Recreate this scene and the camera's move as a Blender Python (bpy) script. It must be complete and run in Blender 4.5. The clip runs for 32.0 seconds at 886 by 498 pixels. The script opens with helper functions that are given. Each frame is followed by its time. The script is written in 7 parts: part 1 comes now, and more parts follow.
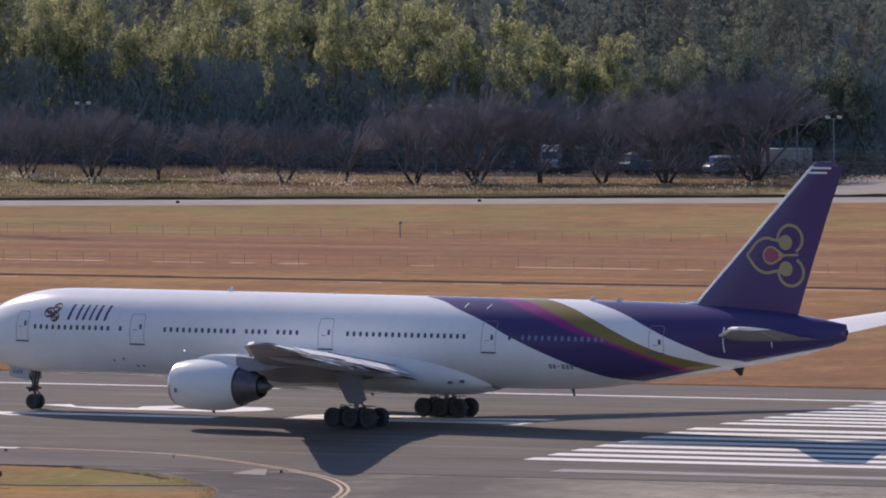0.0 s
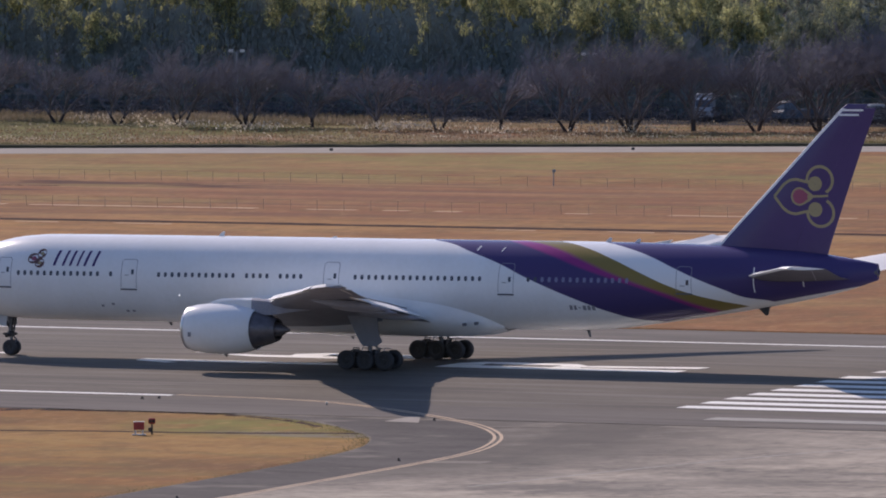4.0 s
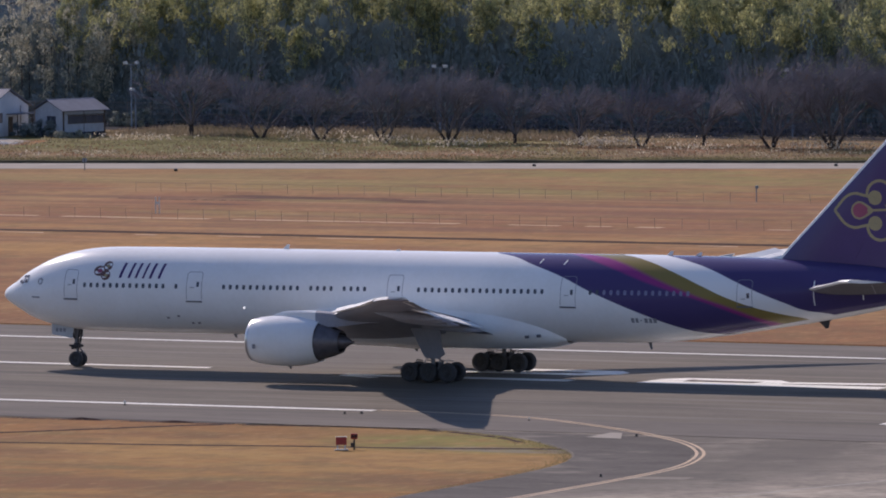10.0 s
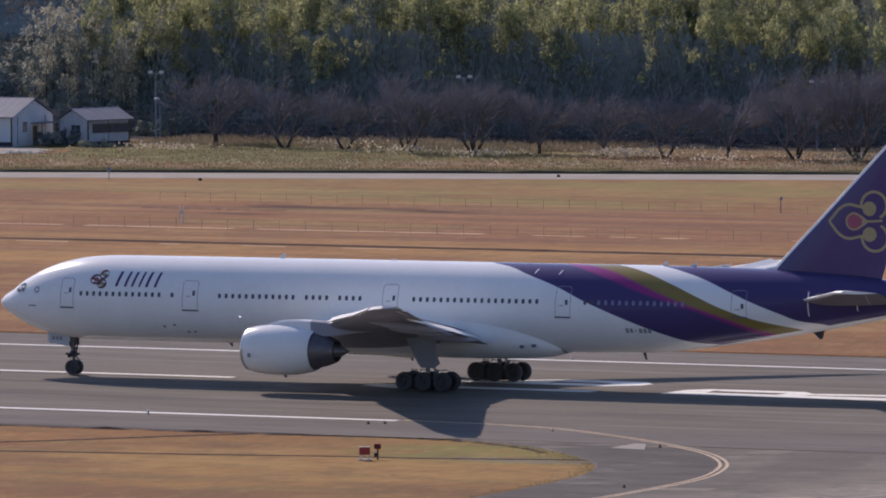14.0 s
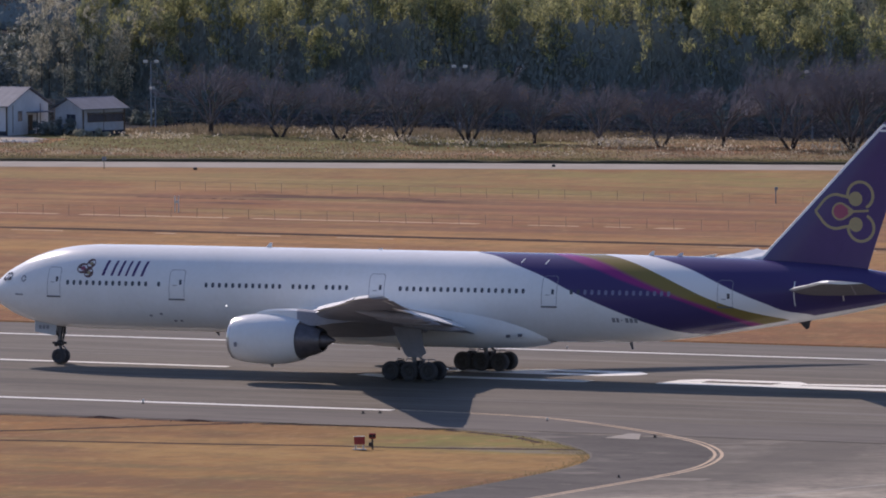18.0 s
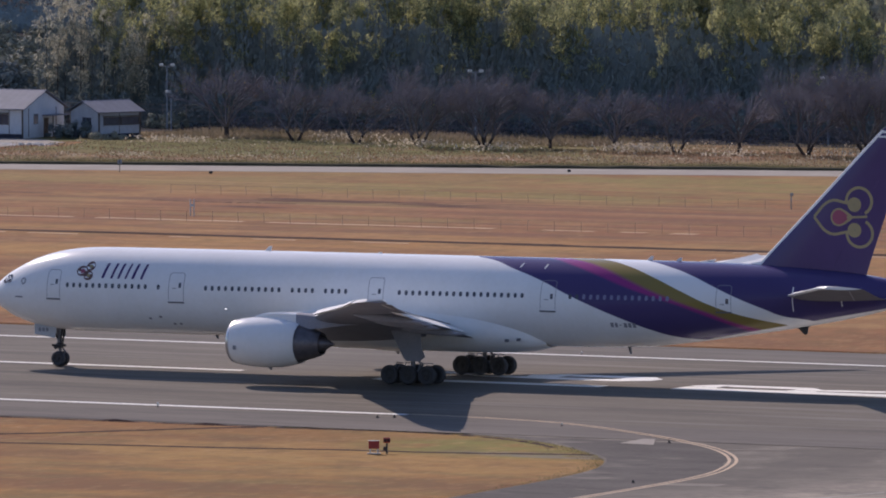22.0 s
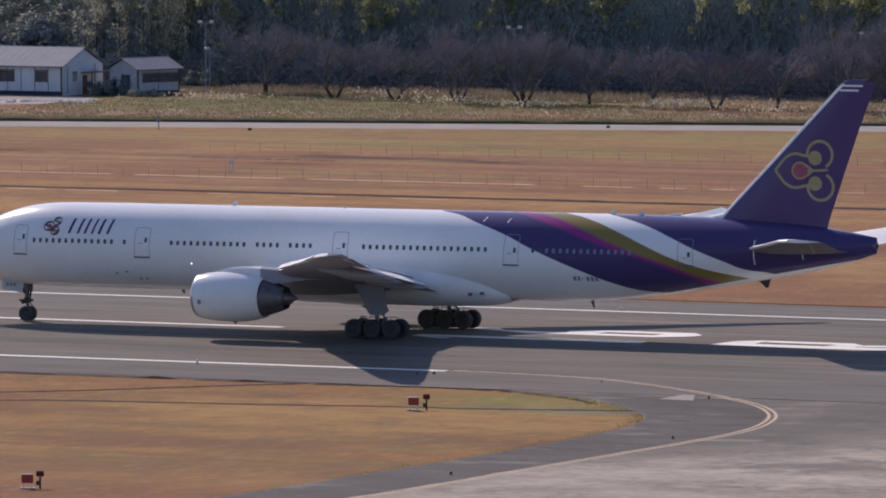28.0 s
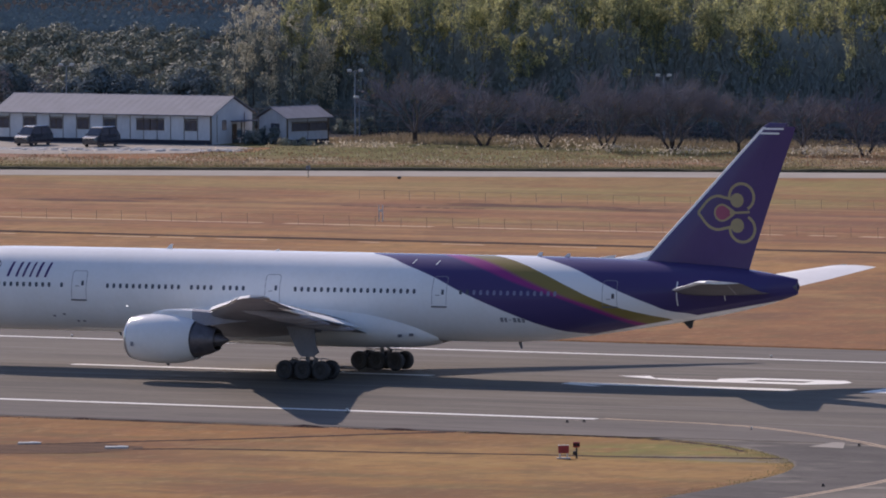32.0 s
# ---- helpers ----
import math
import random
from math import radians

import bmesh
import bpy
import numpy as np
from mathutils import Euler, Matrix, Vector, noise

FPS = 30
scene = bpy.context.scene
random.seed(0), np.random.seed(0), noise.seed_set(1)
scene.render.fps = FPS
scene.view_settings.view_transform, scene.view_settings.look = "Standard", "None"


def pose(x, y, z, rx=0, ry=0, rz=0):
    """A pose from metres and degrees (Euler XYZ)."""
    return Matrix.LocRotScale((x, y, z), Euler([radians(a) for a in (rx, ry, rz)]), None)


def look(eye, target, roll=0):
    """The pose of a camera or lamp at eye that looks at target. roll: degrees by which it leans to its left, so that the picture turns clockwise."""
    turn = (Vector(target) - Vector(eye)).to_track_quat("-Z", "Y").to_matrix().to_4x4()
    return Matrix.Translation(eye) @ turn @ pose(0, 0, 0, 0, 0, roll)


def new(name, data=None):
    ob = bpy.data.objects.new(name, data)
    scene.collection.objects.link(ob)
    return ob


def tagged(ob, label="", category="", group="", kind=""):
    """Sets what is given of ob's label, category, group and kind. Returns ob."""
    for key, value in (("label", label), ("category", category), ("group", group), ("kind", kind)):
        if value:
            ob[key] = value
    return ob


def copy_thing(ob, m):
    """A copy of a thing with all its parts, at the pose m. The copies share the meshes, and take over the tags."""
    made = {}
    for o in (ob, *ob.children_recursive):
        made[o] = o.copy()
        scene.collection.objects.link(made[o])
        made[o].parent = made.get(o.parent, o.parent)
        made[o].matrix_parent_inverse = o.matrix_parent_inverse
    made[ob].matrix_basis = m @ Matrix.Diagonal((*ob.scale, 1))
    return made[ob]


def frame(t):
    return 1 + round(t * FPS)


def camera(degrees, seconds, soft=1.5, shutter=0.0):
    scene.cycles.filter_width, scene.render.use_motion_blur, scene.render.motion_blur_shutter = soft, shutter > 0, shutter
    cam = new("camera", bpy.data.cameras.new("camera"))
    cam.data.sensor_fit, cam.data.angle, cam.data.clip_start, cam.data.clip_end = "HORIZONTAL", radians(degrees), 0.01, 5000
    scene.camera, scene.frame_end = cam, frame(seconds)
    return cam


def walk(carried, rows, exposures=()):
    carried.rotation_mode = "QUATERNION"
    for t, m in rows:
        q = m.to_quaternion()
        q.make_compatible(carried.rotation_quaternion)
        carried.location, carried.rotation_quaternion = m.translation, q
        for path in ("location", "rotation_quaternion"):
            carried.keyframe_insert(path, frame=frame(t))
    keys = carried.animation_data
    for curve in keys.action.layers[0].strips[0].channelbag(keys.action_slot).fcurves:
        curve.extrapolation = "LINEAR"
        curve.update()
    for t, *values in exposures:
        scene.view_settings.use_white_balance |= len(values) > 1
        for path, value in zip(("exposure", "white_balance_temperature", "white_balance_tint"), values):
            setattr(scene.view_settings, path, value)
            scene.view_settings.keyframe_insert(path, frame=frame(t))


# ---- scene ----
EYE = (367.78, -626.21, 48.32)
cam = camera(4.988, 32.0, soft=1.9)


def rig(yaw, pitch, roll):
    """The tripod head's pose: yaw to the left of +y, pitch up, roll."""
    return pose(*EYE, 90 + pitch, 0, yaw) @ pose(0, 0, 0, 0, 0, roll)


walk(cam, [
    (0, rig(26.2985, -2.9972, -0.628)),
    (0.5, rig(26.3919, -2.9286, -0.568)),
    (1, rig(26.4802, -2.9140, -0.563)),
    (1.5, rig(26.5825, -2.9429, -0.481)),
    (2, rig(26.6843, -3.0140, -0.442)),
    (2.5, rig(26.7657, -3.1193, -0.470)),
    (4.5, rig(27.3565, -3.2894, -0.624)),
    (5, rig(27.5766, -3.2344, -0.657)),
    (5.5, rig(27.7878, -3.1780, -0.670)),
    (6, rig(27.9778, -3.1365, -0.667)),
    (6.5, rig(28.1239, -3.1183, -0.612)),
    (7, rig(28.1577, -3.1374, -0.605)),
    (7.5, rig(28.1531, -3.1581, -0.674)),
    (8, rig(28.1689, -3.1551, -0.664)),
    (8.5, rig(28.2095, -3.1354, -0.624)),
    (9, rig(28.2604, -3.1219, -0.598)),
    (9.5, rig(28.2957, -3.1453, -0.626)),
    (10, rig(28.3097, -3.1818, -0.518)),
    (10.5, rig(28.3191, -3.1882, -0.323)),
    (11, rig(28.3392, -3.1518, -0.128)),
    (11.5, rig(28.3740, -3.1039, -0.125)),
    (12, rig(28.4062, -3.0653, -0.212)),
    (12.5, rig(28.4267, -3.0530, -0.314)),
    (13, rig(28.4319, -3.0698, -0.356)),
    (13.5, rig(28.4332, -3.0987, -0.373)),
    (14, rig(28.4450, -3.1227, -0.338)),
    (14.5, rig(28.4626, -3.1292, -0.284)),
    (16.5, rig(28.5049, -3.1010, -0.295)),
    (17, rig(28.4742, -3.1231, -0.134)),
    (17.5, rig(28.4419, -3.1488, -0.181)),
    (18, rig(28.4175, -3.1811, -0.263)),
    (18.5, rig(28.3993, -3.1939, -0.244)),
    (19, rig(28.3920, -3.1845, -0.195)),
    (19.5, rig(28.4014, -3.1728, -0.176)),
    (20, rig(28.4206, -3.1596, -0.125)),
    (20.5, rig(28.4490, -3.1417, -0.102)),
    (21, rig(28.4782, -3.1285, -0.084)),
    (21.5, rig(28.4980, -3.1333, -0.084)),
    (22, rig(28.5033, -3.1552, -0.036)),
    (22.5, rig(28.4979, -3.1899, -0.055)),
    (23, rig(28.5011, -3.2178, -0.045)),
    (23.5, rig(28.5328, -3.2266, -0.069)),
    (24, rig(28.5955, -3.2197, -0.119)),
    (24.5, rig(28.6706, -3.2053, -0.157)),
    (25, rig(28.7045, -3.2579, -0.176)),
    (25.5, rig(28.6904, -3.3517, -0.209)),
    (27.5, rig(28.7051, -3.4316, -0.256)),
    (28, rig(28.7252, -3.4006, -0.189)),
    (28.5, rig(28.7585, -3.3740, -0.155)),
    (29, rig(28.8325, -3.3557, -0.147)),
    (29.5, rig(28.9465, -3.3419, -0.203)),
    (30, rig(29.0714, -3.3215, -0.206)),
    (30.5, rig(29.1934, -3.2835, -0.269)),
    (31, rig(29.3149, -3.2266, -0.301)),
    (31.5, rig(29.4464, -3.1536, -0.385)),
    (32, rig(29.5682, -3.1252, -0.356)),
], exposures=[(0, -0.22, 6200, 23), (32, -0.22, 6200, 23)])

# the airliner's nose wheel on the runway: seconds, x, y, heading
TAXI = [
    (0, 25.61, 1.17, -7.79),
    (0.5, 23.68, 1.04, -6.19),
    (1, 22.09, 0.36, -4.87),
    (1.5, 20.44, -0.04, -3.59),
    (2, 18.59, -0.14, -2.31),
    (2.5, 17.15, -0.71, -1.28),
    (4.5, 11.50, -1.60, 0.95),
    (5, 10.33, -1.82, 1.18),
    (5.5, 9.13, -1.99, 1.28),
    (6, 8.02, -1.99, 1.28),
    (6.5, 6.93, -1.99, 1.28),
    (7, 5.96, -1.99, 1.28),
    (7.5, 5.05, -1.99, 1.28),
    (8, 4.28, -1.99, 1.28),
    (8.5, 3.56, -1.99, 1.28),
    (9, 2.94, -1.99, 1.28),
    (9.5, 2.40, -1.99, 1.28),
    (10, 1.93, -1.99, 1.28),
    (10.5, 1.51, -1.99, 1.28),
    (11, 1.13, -1.99, 1.28),
    (11.5, 0.78, -1.99, 1.28),
    (12, 0.52, -1.99, 1.28),
    (12.5, 0.26, -1.99, 1.28),
    (13, 0.05, -1.99, 1.28),
    (13.5, -0.13, -1.99, 1.28),
    (14, -0.34, -1.99, 1.28),
    (14.5, -0.47, -1.99, 1.28),
    (16.5, -0.84, -1.99, 1.28),
    (17, -0.88, -1.99, 1.28),
    (17.5, -0.94, -1.99, 1.28),
    (18, -1.02, -1.99, 1.28),
    (18.5, -1.10, -1.99, 1.28),
    (19, -1.22, -1.99, 1.28),
    (19.5, -1.36, -1.99, 1.28),
    (20, -1.49, -1.99, 1.28),
    (20.5, -1.67, -1.99, 1.28),
    (21, -1.87, -1.99, 1.28),
    (21.5, -2.08, -1.99, 1.28),
    (22, -2.29, -1.99, 1.28),
    (22.5, -2.50, -1.99, 1.28),
    (23, -2.75, -1.99, 1.28),
    (23.5, -3.00, -1.99, 1.28),
    (24, -3.29, -1.99, 1.28),
    (24.5, -3.61, -1.99, 1.28),
    (25, -3.99, -1.99, 1.28),
    (25.5, -4.37, -1.99, 1.28),
    (27.5, -7.15, -1.99, 1.28),
    (28, -8.30, -1.99, 1.28),
    (28.5, -9.72, -1.99, 1.28),
    (29, -11.33, -1.99, 1.28),
    (29.5, -13.17, -1.99, 1.28),
    (30, -15.21, -1.99, 1.28),
    (30.5, -17.51, -1.99, 1.28),
    (31, -19.98, -1.99, 1.28),
    (31.5, -22.82, -1.99, 1.28),
    (32, -26.02, -1.99, 1.28),
]

# ---- light ----
SUN = Vector((-1.2, 0.88, 1.0)).normalized()
world = bpy.data.worlds.new("sky")
scene.world = world
world.use_nodes = True
wn = world.node_tree.nodes
sky = wn.new("ShaderNodeTexSky")
sky.sky_type, sky.sun_disc = "NISHITA", False
sky.sun_elevation = math.asin(SUN.z)
sky.sun_rotation = math.atan2(SUN.x, SUN.y)
sky.air_density, sky.dust_density, sky.ozone_density = 1.0, 0.5, 3.0
wn["Background"].inputs["Strength"].default_value = 0.145
world.node_tree.links.new(sky.outputs[0], wn["Background"].inputs["Color"])
sun = new("sun", bpy.data.lights.new("sun", "SUN"))
sun.data.energy, sun.data.angle, sun.data.color = 5.1, radians(0.6), (1.0, 0.875, 0.715)
sun.matrix_world = look(SUN * 300, (0, 0, 0))

# ---- materials ----


def node(nt, kind, **inputs):
    n = nt.nodes.new(kind)
    for k, v in inputs.items():
        n.inputs[int(k[1:]) if k[0] == "i" and k[1:].isdigit() else k.replace("_", " ")].default_value = v
    return n


def surface(name, a, b=None, rough=0.6, metal=0.0, scale=1.0, stretch=(1, 1, 1), bump=0.15, fine=None, leafy=0.0, each=0.0, coat=0.0, spec=0.3):
    """A two-scale mottled surface between colours a and b; leafy lets light through; each varies it from piece to piece."""
    m = bpy.data.materials.new(name)
    m.use_nodes = True
    nt = m.node_tree
    bs = nt.nodes["Principled BSDF"]
    b = b or tuple(c * 0.75 for c in a)
    co = nt.nodes.new("ShaderNodeTexCoord")
    mp = node(nt, "ShaderNodeMapping", Scale=tuple(scale * s for s in stretch))
    nt.links.new(co.outputs["Object"], mp.inputs[0])
    n1 = node(nt, "ShaderNodeTexNoise", Scale=1.0, Detail=5.0, Roughness=0.6)
    n2 = node(nt, "ShaderNodeTexNoise", Scale=fine or 9.0, Detail=3.0, Roughness=0.65)
    nt.links.new(mp.outputs[0], n1.inputs["Vector"])
    nt.links.new(mp.outputs[0], n2.inputs["Vector"])
    mx = nt.nodes.new("ShaderNodeMath")
    mx.operation = "MULTIPLY_ADD"
    mx.inputs[1].default_value = 0.4
    sc = nt.nodes.new("ShaderNodeMath")
    sc.operation = "MULTIPLY"
    sc.inputs[1].default_value = 0.6
    nt.links.new(n1.outputs[0], sc.inputs[0])
    nt.links.new(n2.outputs[0], mx.inputs[0])
    nt.links.new(sc.outputs[0], mx.inputs[2])
    last = mx.outputs[0]
    if each:
        oi = nt.nodes.new("ShaderNodeNewGeometry") if leafy else nt.nodes.new("ShaderNodeObjectInfo")
        ad = nt.nodes.new("ShaderNodeMath")
        ad.operation = "MULTIPLY_ADD"
        ad.inputs[1].default_value = each
        nt.links.new(oi.outputs["Random Per Island" if leafy else "Random"], ad.inputs[0])
        sub = nt.nodes.new("ShaderNodeMath")
        sub.operation = "ADD"
        sub.inputs[1].default_value = -each / 2
        nt.links.new(last, sub.inputs[0])
        nt.links.new(sub.outputs[0], ad.inputs[2])
        last = ad.outputs[0]
    ramp = nt.nodes.new("ShaderNodeValToRGB")
    ramp.color_ramp.elements[0].position, ramp.color_ramp.elements[1].position = 0.36, 0.64
    ramp.color_ramp.elements[0].color, ramp.color_ramp.elements[1].color = (*b, 1), (*a, 1)
    nt.links.new(last, ramp.inputs[0])
    nt.links.new(ramp.outputs[0], bs.inputs["Base Color"])
    bs.inputs["Roughness"].default_value, bs.inputs["Metallic"].default_value = rough, metal
    bs.inputs["Coat Weight"].default_value = coat
    bs.inputs["Specular IOR Level"].default_value = spec
    if bump:
        bp = node(nt, "ShaderNodeBump", Strength=bump, Distance=0.03)
        nt.links.new(n2.outputs[0], bp.inputs["Height"])
        nt.links.new(bp.outputs[0], bs.inputs["Normal"])
    if leafy:
        tr = nt.nodes.new("ShaderNodeBsdfTranslucent")
        nt.links.new(ramp.outputs[0], tr.inputs[0])
        mixer = nt.nodes.new("ShaderNodeMixShader")
        mixer.inputs[0].default_value = leafy
        nt.links.new(bs.outputs[0], mixer.inputs[1])
        nt.links.new(tr.outputs[0], mixer.inputs[2])
        nt.links.new(mixer.outputs[0], nt.nodes["Material Output"].inputs[0])
    return m


WHITE = surface("white_paint", (0.80, 0.80, 0.80), (0.74, 0.74, 0.73), 0.2, scale=0.35, bump=0.0, coat=0.0, spec=0.15)
PURPLE = surface("purple_paint", (0.056, 0.032, 0.135), (0.047, 0.027, 0.118), 0.34, scale=0.3, bump=0.0, coat=0.15, spec=0.5)
GOLD = surface("gold_paint", (0.36, 0.30, 0.16), (0.30, 0.25, 0.14), 0.5, scale=0.5, bump=0.0)
PINK = surface("magenta_paint", (0.32, 0.085, 0.14), (0.27, 0.07, 0.12), 0.4, scale=0.5, bump=0.0)
GREY = surface("light_grey_paint", (0.46, 0.47, 0.48), (0.38, 0.39, 0.40), 0.45, scale=0.8, bump=0.0)
# grey of the undersides with their shade put into the colour
SHADYGREY = surface("shaded_underside_grey", (0.31, 0.32, 0.37), (0.23, 0.24, 0.285), 0.6, scale=0.8, bump=0.0, spec=0.2)
METAL = surface("bare_metal", (0.55, 0.55, 0.56), (0.40, 0.40, 0.41), 0.32, 0.9, scale=2, bump=0.02)
DARKMETAL = surface("stained_and_shade_dark", (0.17, 0.16, 0.175), (0.10, 0.095, 0.105), 0.42, 0.5, scale=2, bump=0.03)
RUBBER = surface("black_rubber", (0.06, 0.06, 0.066), (0.04, 0.04, 0.044), 0.75, scale=5, bump=0.1)
HUB = surface("wheel_hub_grey", (0.07, 0.07, 0.075), (0.04, 0.04, 0.042), 0.55, 0.4, scale=6, bump=0.02)
GLASS = surface("dark_window_glass", (0.085, 0.09, 0.115), (0.06, 0.065, 0.085), 0.2, scale=3, bump=0.0, spec=0.5)
SEAM = surface("door_seam_grey", (0.27, 0.27, 0.30), (0.21, 0.21, 0.235), 0.5, scale=4, bump=0.0)
# window glass with a pale reflection put into its base colour
PALEPANE = surface("painted_reflection_pane", (0.22, 0.215, 0.33), (0.15, 0.145, 0.25), 0.3, scale=3, bump=0.0)
SILL = surface("dark_sill_grey", (0.13, 0.13, 0.15), (0.10, 0.10, 0.115), 0.5, scale=4, bump=0.0)
INK = surface("dark_purple_marking", (0.05, 0.02, 0.13), (0.045, 0.018, 0.11), 0.45, scale=4, bump=0.0)
BRONZE = surface("bronze_marking", (0.14, 0.075, 0.065), (0.11, 0.06, 0.06), 0.45, scale=4, bump=0.0)
STRUT = surface("gear_strut_grey", (0.22, 0.22, 0.235), (0.13, 0.13, 0.145), 0.45, 0.3, scale=6, bump=0.02)

MATTWHITE = surface("matt_white_paint", (0.80, 0.80, 0.79), (0.72, 0.72, 0.71), 0.8, scale=0.6, bump=0.0, spec=0.03)
# door grey with the wing's shadow put into the colour
DOORGREY = surface("shaded_door_grey", (0.25, 0.255, 0.29), (0.19, 0.195, 0.225), 0.6, scale=0.8, bump=0.0, spec=0.2)
# darker still: the shade beneath the tailplane is in this grey
STABGREY = surface("shaded_tailplane_grey", (0.15, 0.145, 0.165), (0.115, 0.11, 0.13), 0.6, scale=0.8, bump=0.0, spec=0.1)
COCKPIT = surface("flight_deck_glass", (0.05, 0.05, 0.06), (0.035, 0.035, 0.045), 0.2, scale=3, bump=0.0)
LAMPGLOW = surface("lit_lamp", (0.8, 0.8, 0.78), (0.7, 0.7, 0.68), 0.3, scale=5, bump=0.0)
LAMPGLOW.node_tree.nodes["Principled BSDF"].inputs["Emission Color"].default_value = (1.0, 0.97, 0.9, 1)
LAMPGLOW.node_tree.nodes["Principled BSDF"].inputs["Emission Strength"].default_value = 2.2


VIOLET = (0.067, 0.051, 0.145)


def livery():
    """White body paint with the sweeping purple, magenta, gold and white bands round the tail."""
    m = WHITE.copy()
    m.name = "airliner_livery"
    nt = m.node_tree
    bs = nt.nodes["Principled BSDF"]
    base = bs.inputs["Base Color"].links[0].from_socket
    co = nt.nodes.new("ShaderNodeTexCoord")
    sep = nt.nodes.new("ShaderNodeSeparateXYZ")
    nt.links.new(co.outputs["Object"], sep.inputs[0])
    hz = node(nt, "ShaderNodeMapRange", From_Min=3.0, From_Max=9.0)
    nt.links.new(sep.outputs[2], hz.inputs[0])
    last = base
    # each band's front edge: height, distance aft; then colour, softness of the edge
    bands = [
        ([(3.39, 51.6), (3.58, 49.97), (4.06, 48.2), (4.75, 46.26), (5.51, 44.2), (6.36, 42.0), (7.32, 39.64), (8.06, 37.13), (8.5, 35.44), (8.75, 33.3)], VIOLET, 0.05),
        ([(3.96, 55.45), (4.45, 54.4), (5.13, 52.6), (5.81, 50.6), (6.39, 48.5), (7.04, 46.2), (7.79, 43.8), (8.34, 41.7), (8.66, 40.0), (8.8, 38.4)], (0.27, 0.04, 0.19), 0.3),
        ([(4.19, 56.1), (4.7, 54.5), (5.4, 52.66), (6.04, 50.6), (6.77, 48.4), (7.6, 46.05), (8.27, 43.96), (8.59, 42.3), (8.8, 40.1)], (0.235, 0.18, 0.06), 0.35),
        ([(4.63, 57.9), (4.92, 56.55), (5.35, 54.7), (5.99, 52.7), (6.85, 50.55), (7.75, 48.15), (8.37, 46.0), (8.65, 44.4), (8.8, 42.7)], (0.78, 0.78, 0.78), 0.05),
        ([(5.01, 59.64), (5.22, 58.2), (5.73, 56.8), (6.48, 54.8), (7.37, 52.56), (7.9, 51.1), (8.31, 49.55), (8.69, 47.3), (8.8, 46.0)], VIOLET, 0.05),
    ]
    for pts, colour, soft in bands:
        fc = nt.nodes.new("ShaderNodeFloatCurve")
        c = fc.mapping.curves[0]
        pts = [((z - 3) / 6, (x - 30) / 40) for z, x in pts]
        pts = [(0.0, pts[0][1] + 0.05)] + pts + [(1.0, pts[-1][1] - 0.03)]
        while len(c.points) < len(pts):
            c.points.new(0.5, 0.5)
        for p, (u, v) in zip(c.points, pts):
            p.location = (u, v)
        fc.mapping.update()
        nt.links.new(hz.outputs[0], fc.inputs["Value"])
        edge = node(nt, "ShaderNodeMapRange", To_Min=30.0, To_Max=70.0)
        nt.links.new(fc.outputs[0], edge.inputs[0])
        d = nt.nodes.new("ShaderNodeMath")
        d.operation = "SUBTRACT"
        nt.links.new(sep.outputs[0], d.inputs[0])
        nt.links.new(edge.outputs[0], d.inputs[1])
        k = node(nt, "ShaderNodeMapRange", From_Min=-soft, From_Max=soft)
        nt.links.new(d.outputs[0], k.inputs[0])
        mix = nt.nodes.new("ShaderNodeMix")
        mix.data_type = "RGBA"
        nt.links.new(k.outputs[0], mix.inputs[0])
        nt.links.new(last, mix.inputs[6])
        mix.inputs[7].default_value = (*colour, 1)
        last = mix.outputs[2]
    # the white strip that rises along the belly under the tail
    low = nt.nodes.new("ShaderNodeMath")
    low.operation = "MULTIPLY_ADD"
    low.inputs[1].default_value = 0.185
    low.inputs[2].default_value = 3.40 - 0.185 * 51.6
    nt.links.new(sep.outputs[0], low.inputs[0])
    gap = nt.nodes.new("ShaderNodeMath")
    gap.operation = "SUBTRACT"
    nt.links.new(sep.outputs[2], gap.inputs[0])
    nt.links.new(low.outputs[0], gap.inputs[1])
    k = node(nt, "ShaderNodeMapRange", From_Min=-0.03, From_Max=0.03)
    nt.links.new(gap.outputs[0], k.inputs[0])
    mix = nt.nodes.new("ShaderNodeMix")
    mix.data_type = "RGBA"
    nt.links.new(k.outputs[0], mix.inputs[0])
    nt.links.new(base, mix.inputs[6])
    nt.links.new(last, mix.inputs[7])
    nt.links.new(mix.outputs[2], bs.inputs["Base Color"])
    return m


LIVERY = livery()

# ---- mesh tools: a mesh is gathered in a pair of lists, vertices and faces ----


def gather():
    return ([], [])


def quad(g, *pts):
    n = len(g[0])
    g[0].extend(tuple(p) for p in pts)
    g[1].append(tuple(range(n, n + len(pts))))


def loft(g, rings, caps=True, closed=True):
    n, k = len(g[0]), len(rings[0])
    for r in rings:
        g[0].extend(tuple(p) for p in r)
    for i in range(len(rings) - 1):
        for j in range(k if closed else k - 1):
            a, b = n + i * k + j, n + i * k + (j + 1) % k
            g[1].append((a, b, b + k, a + k))
    if caps:
        g[1].append(tuple(n + j for j in reversed(range(k))))
        g[1].append(tuple(n + (len(rings) - 1) * k + j for j in range(k)))


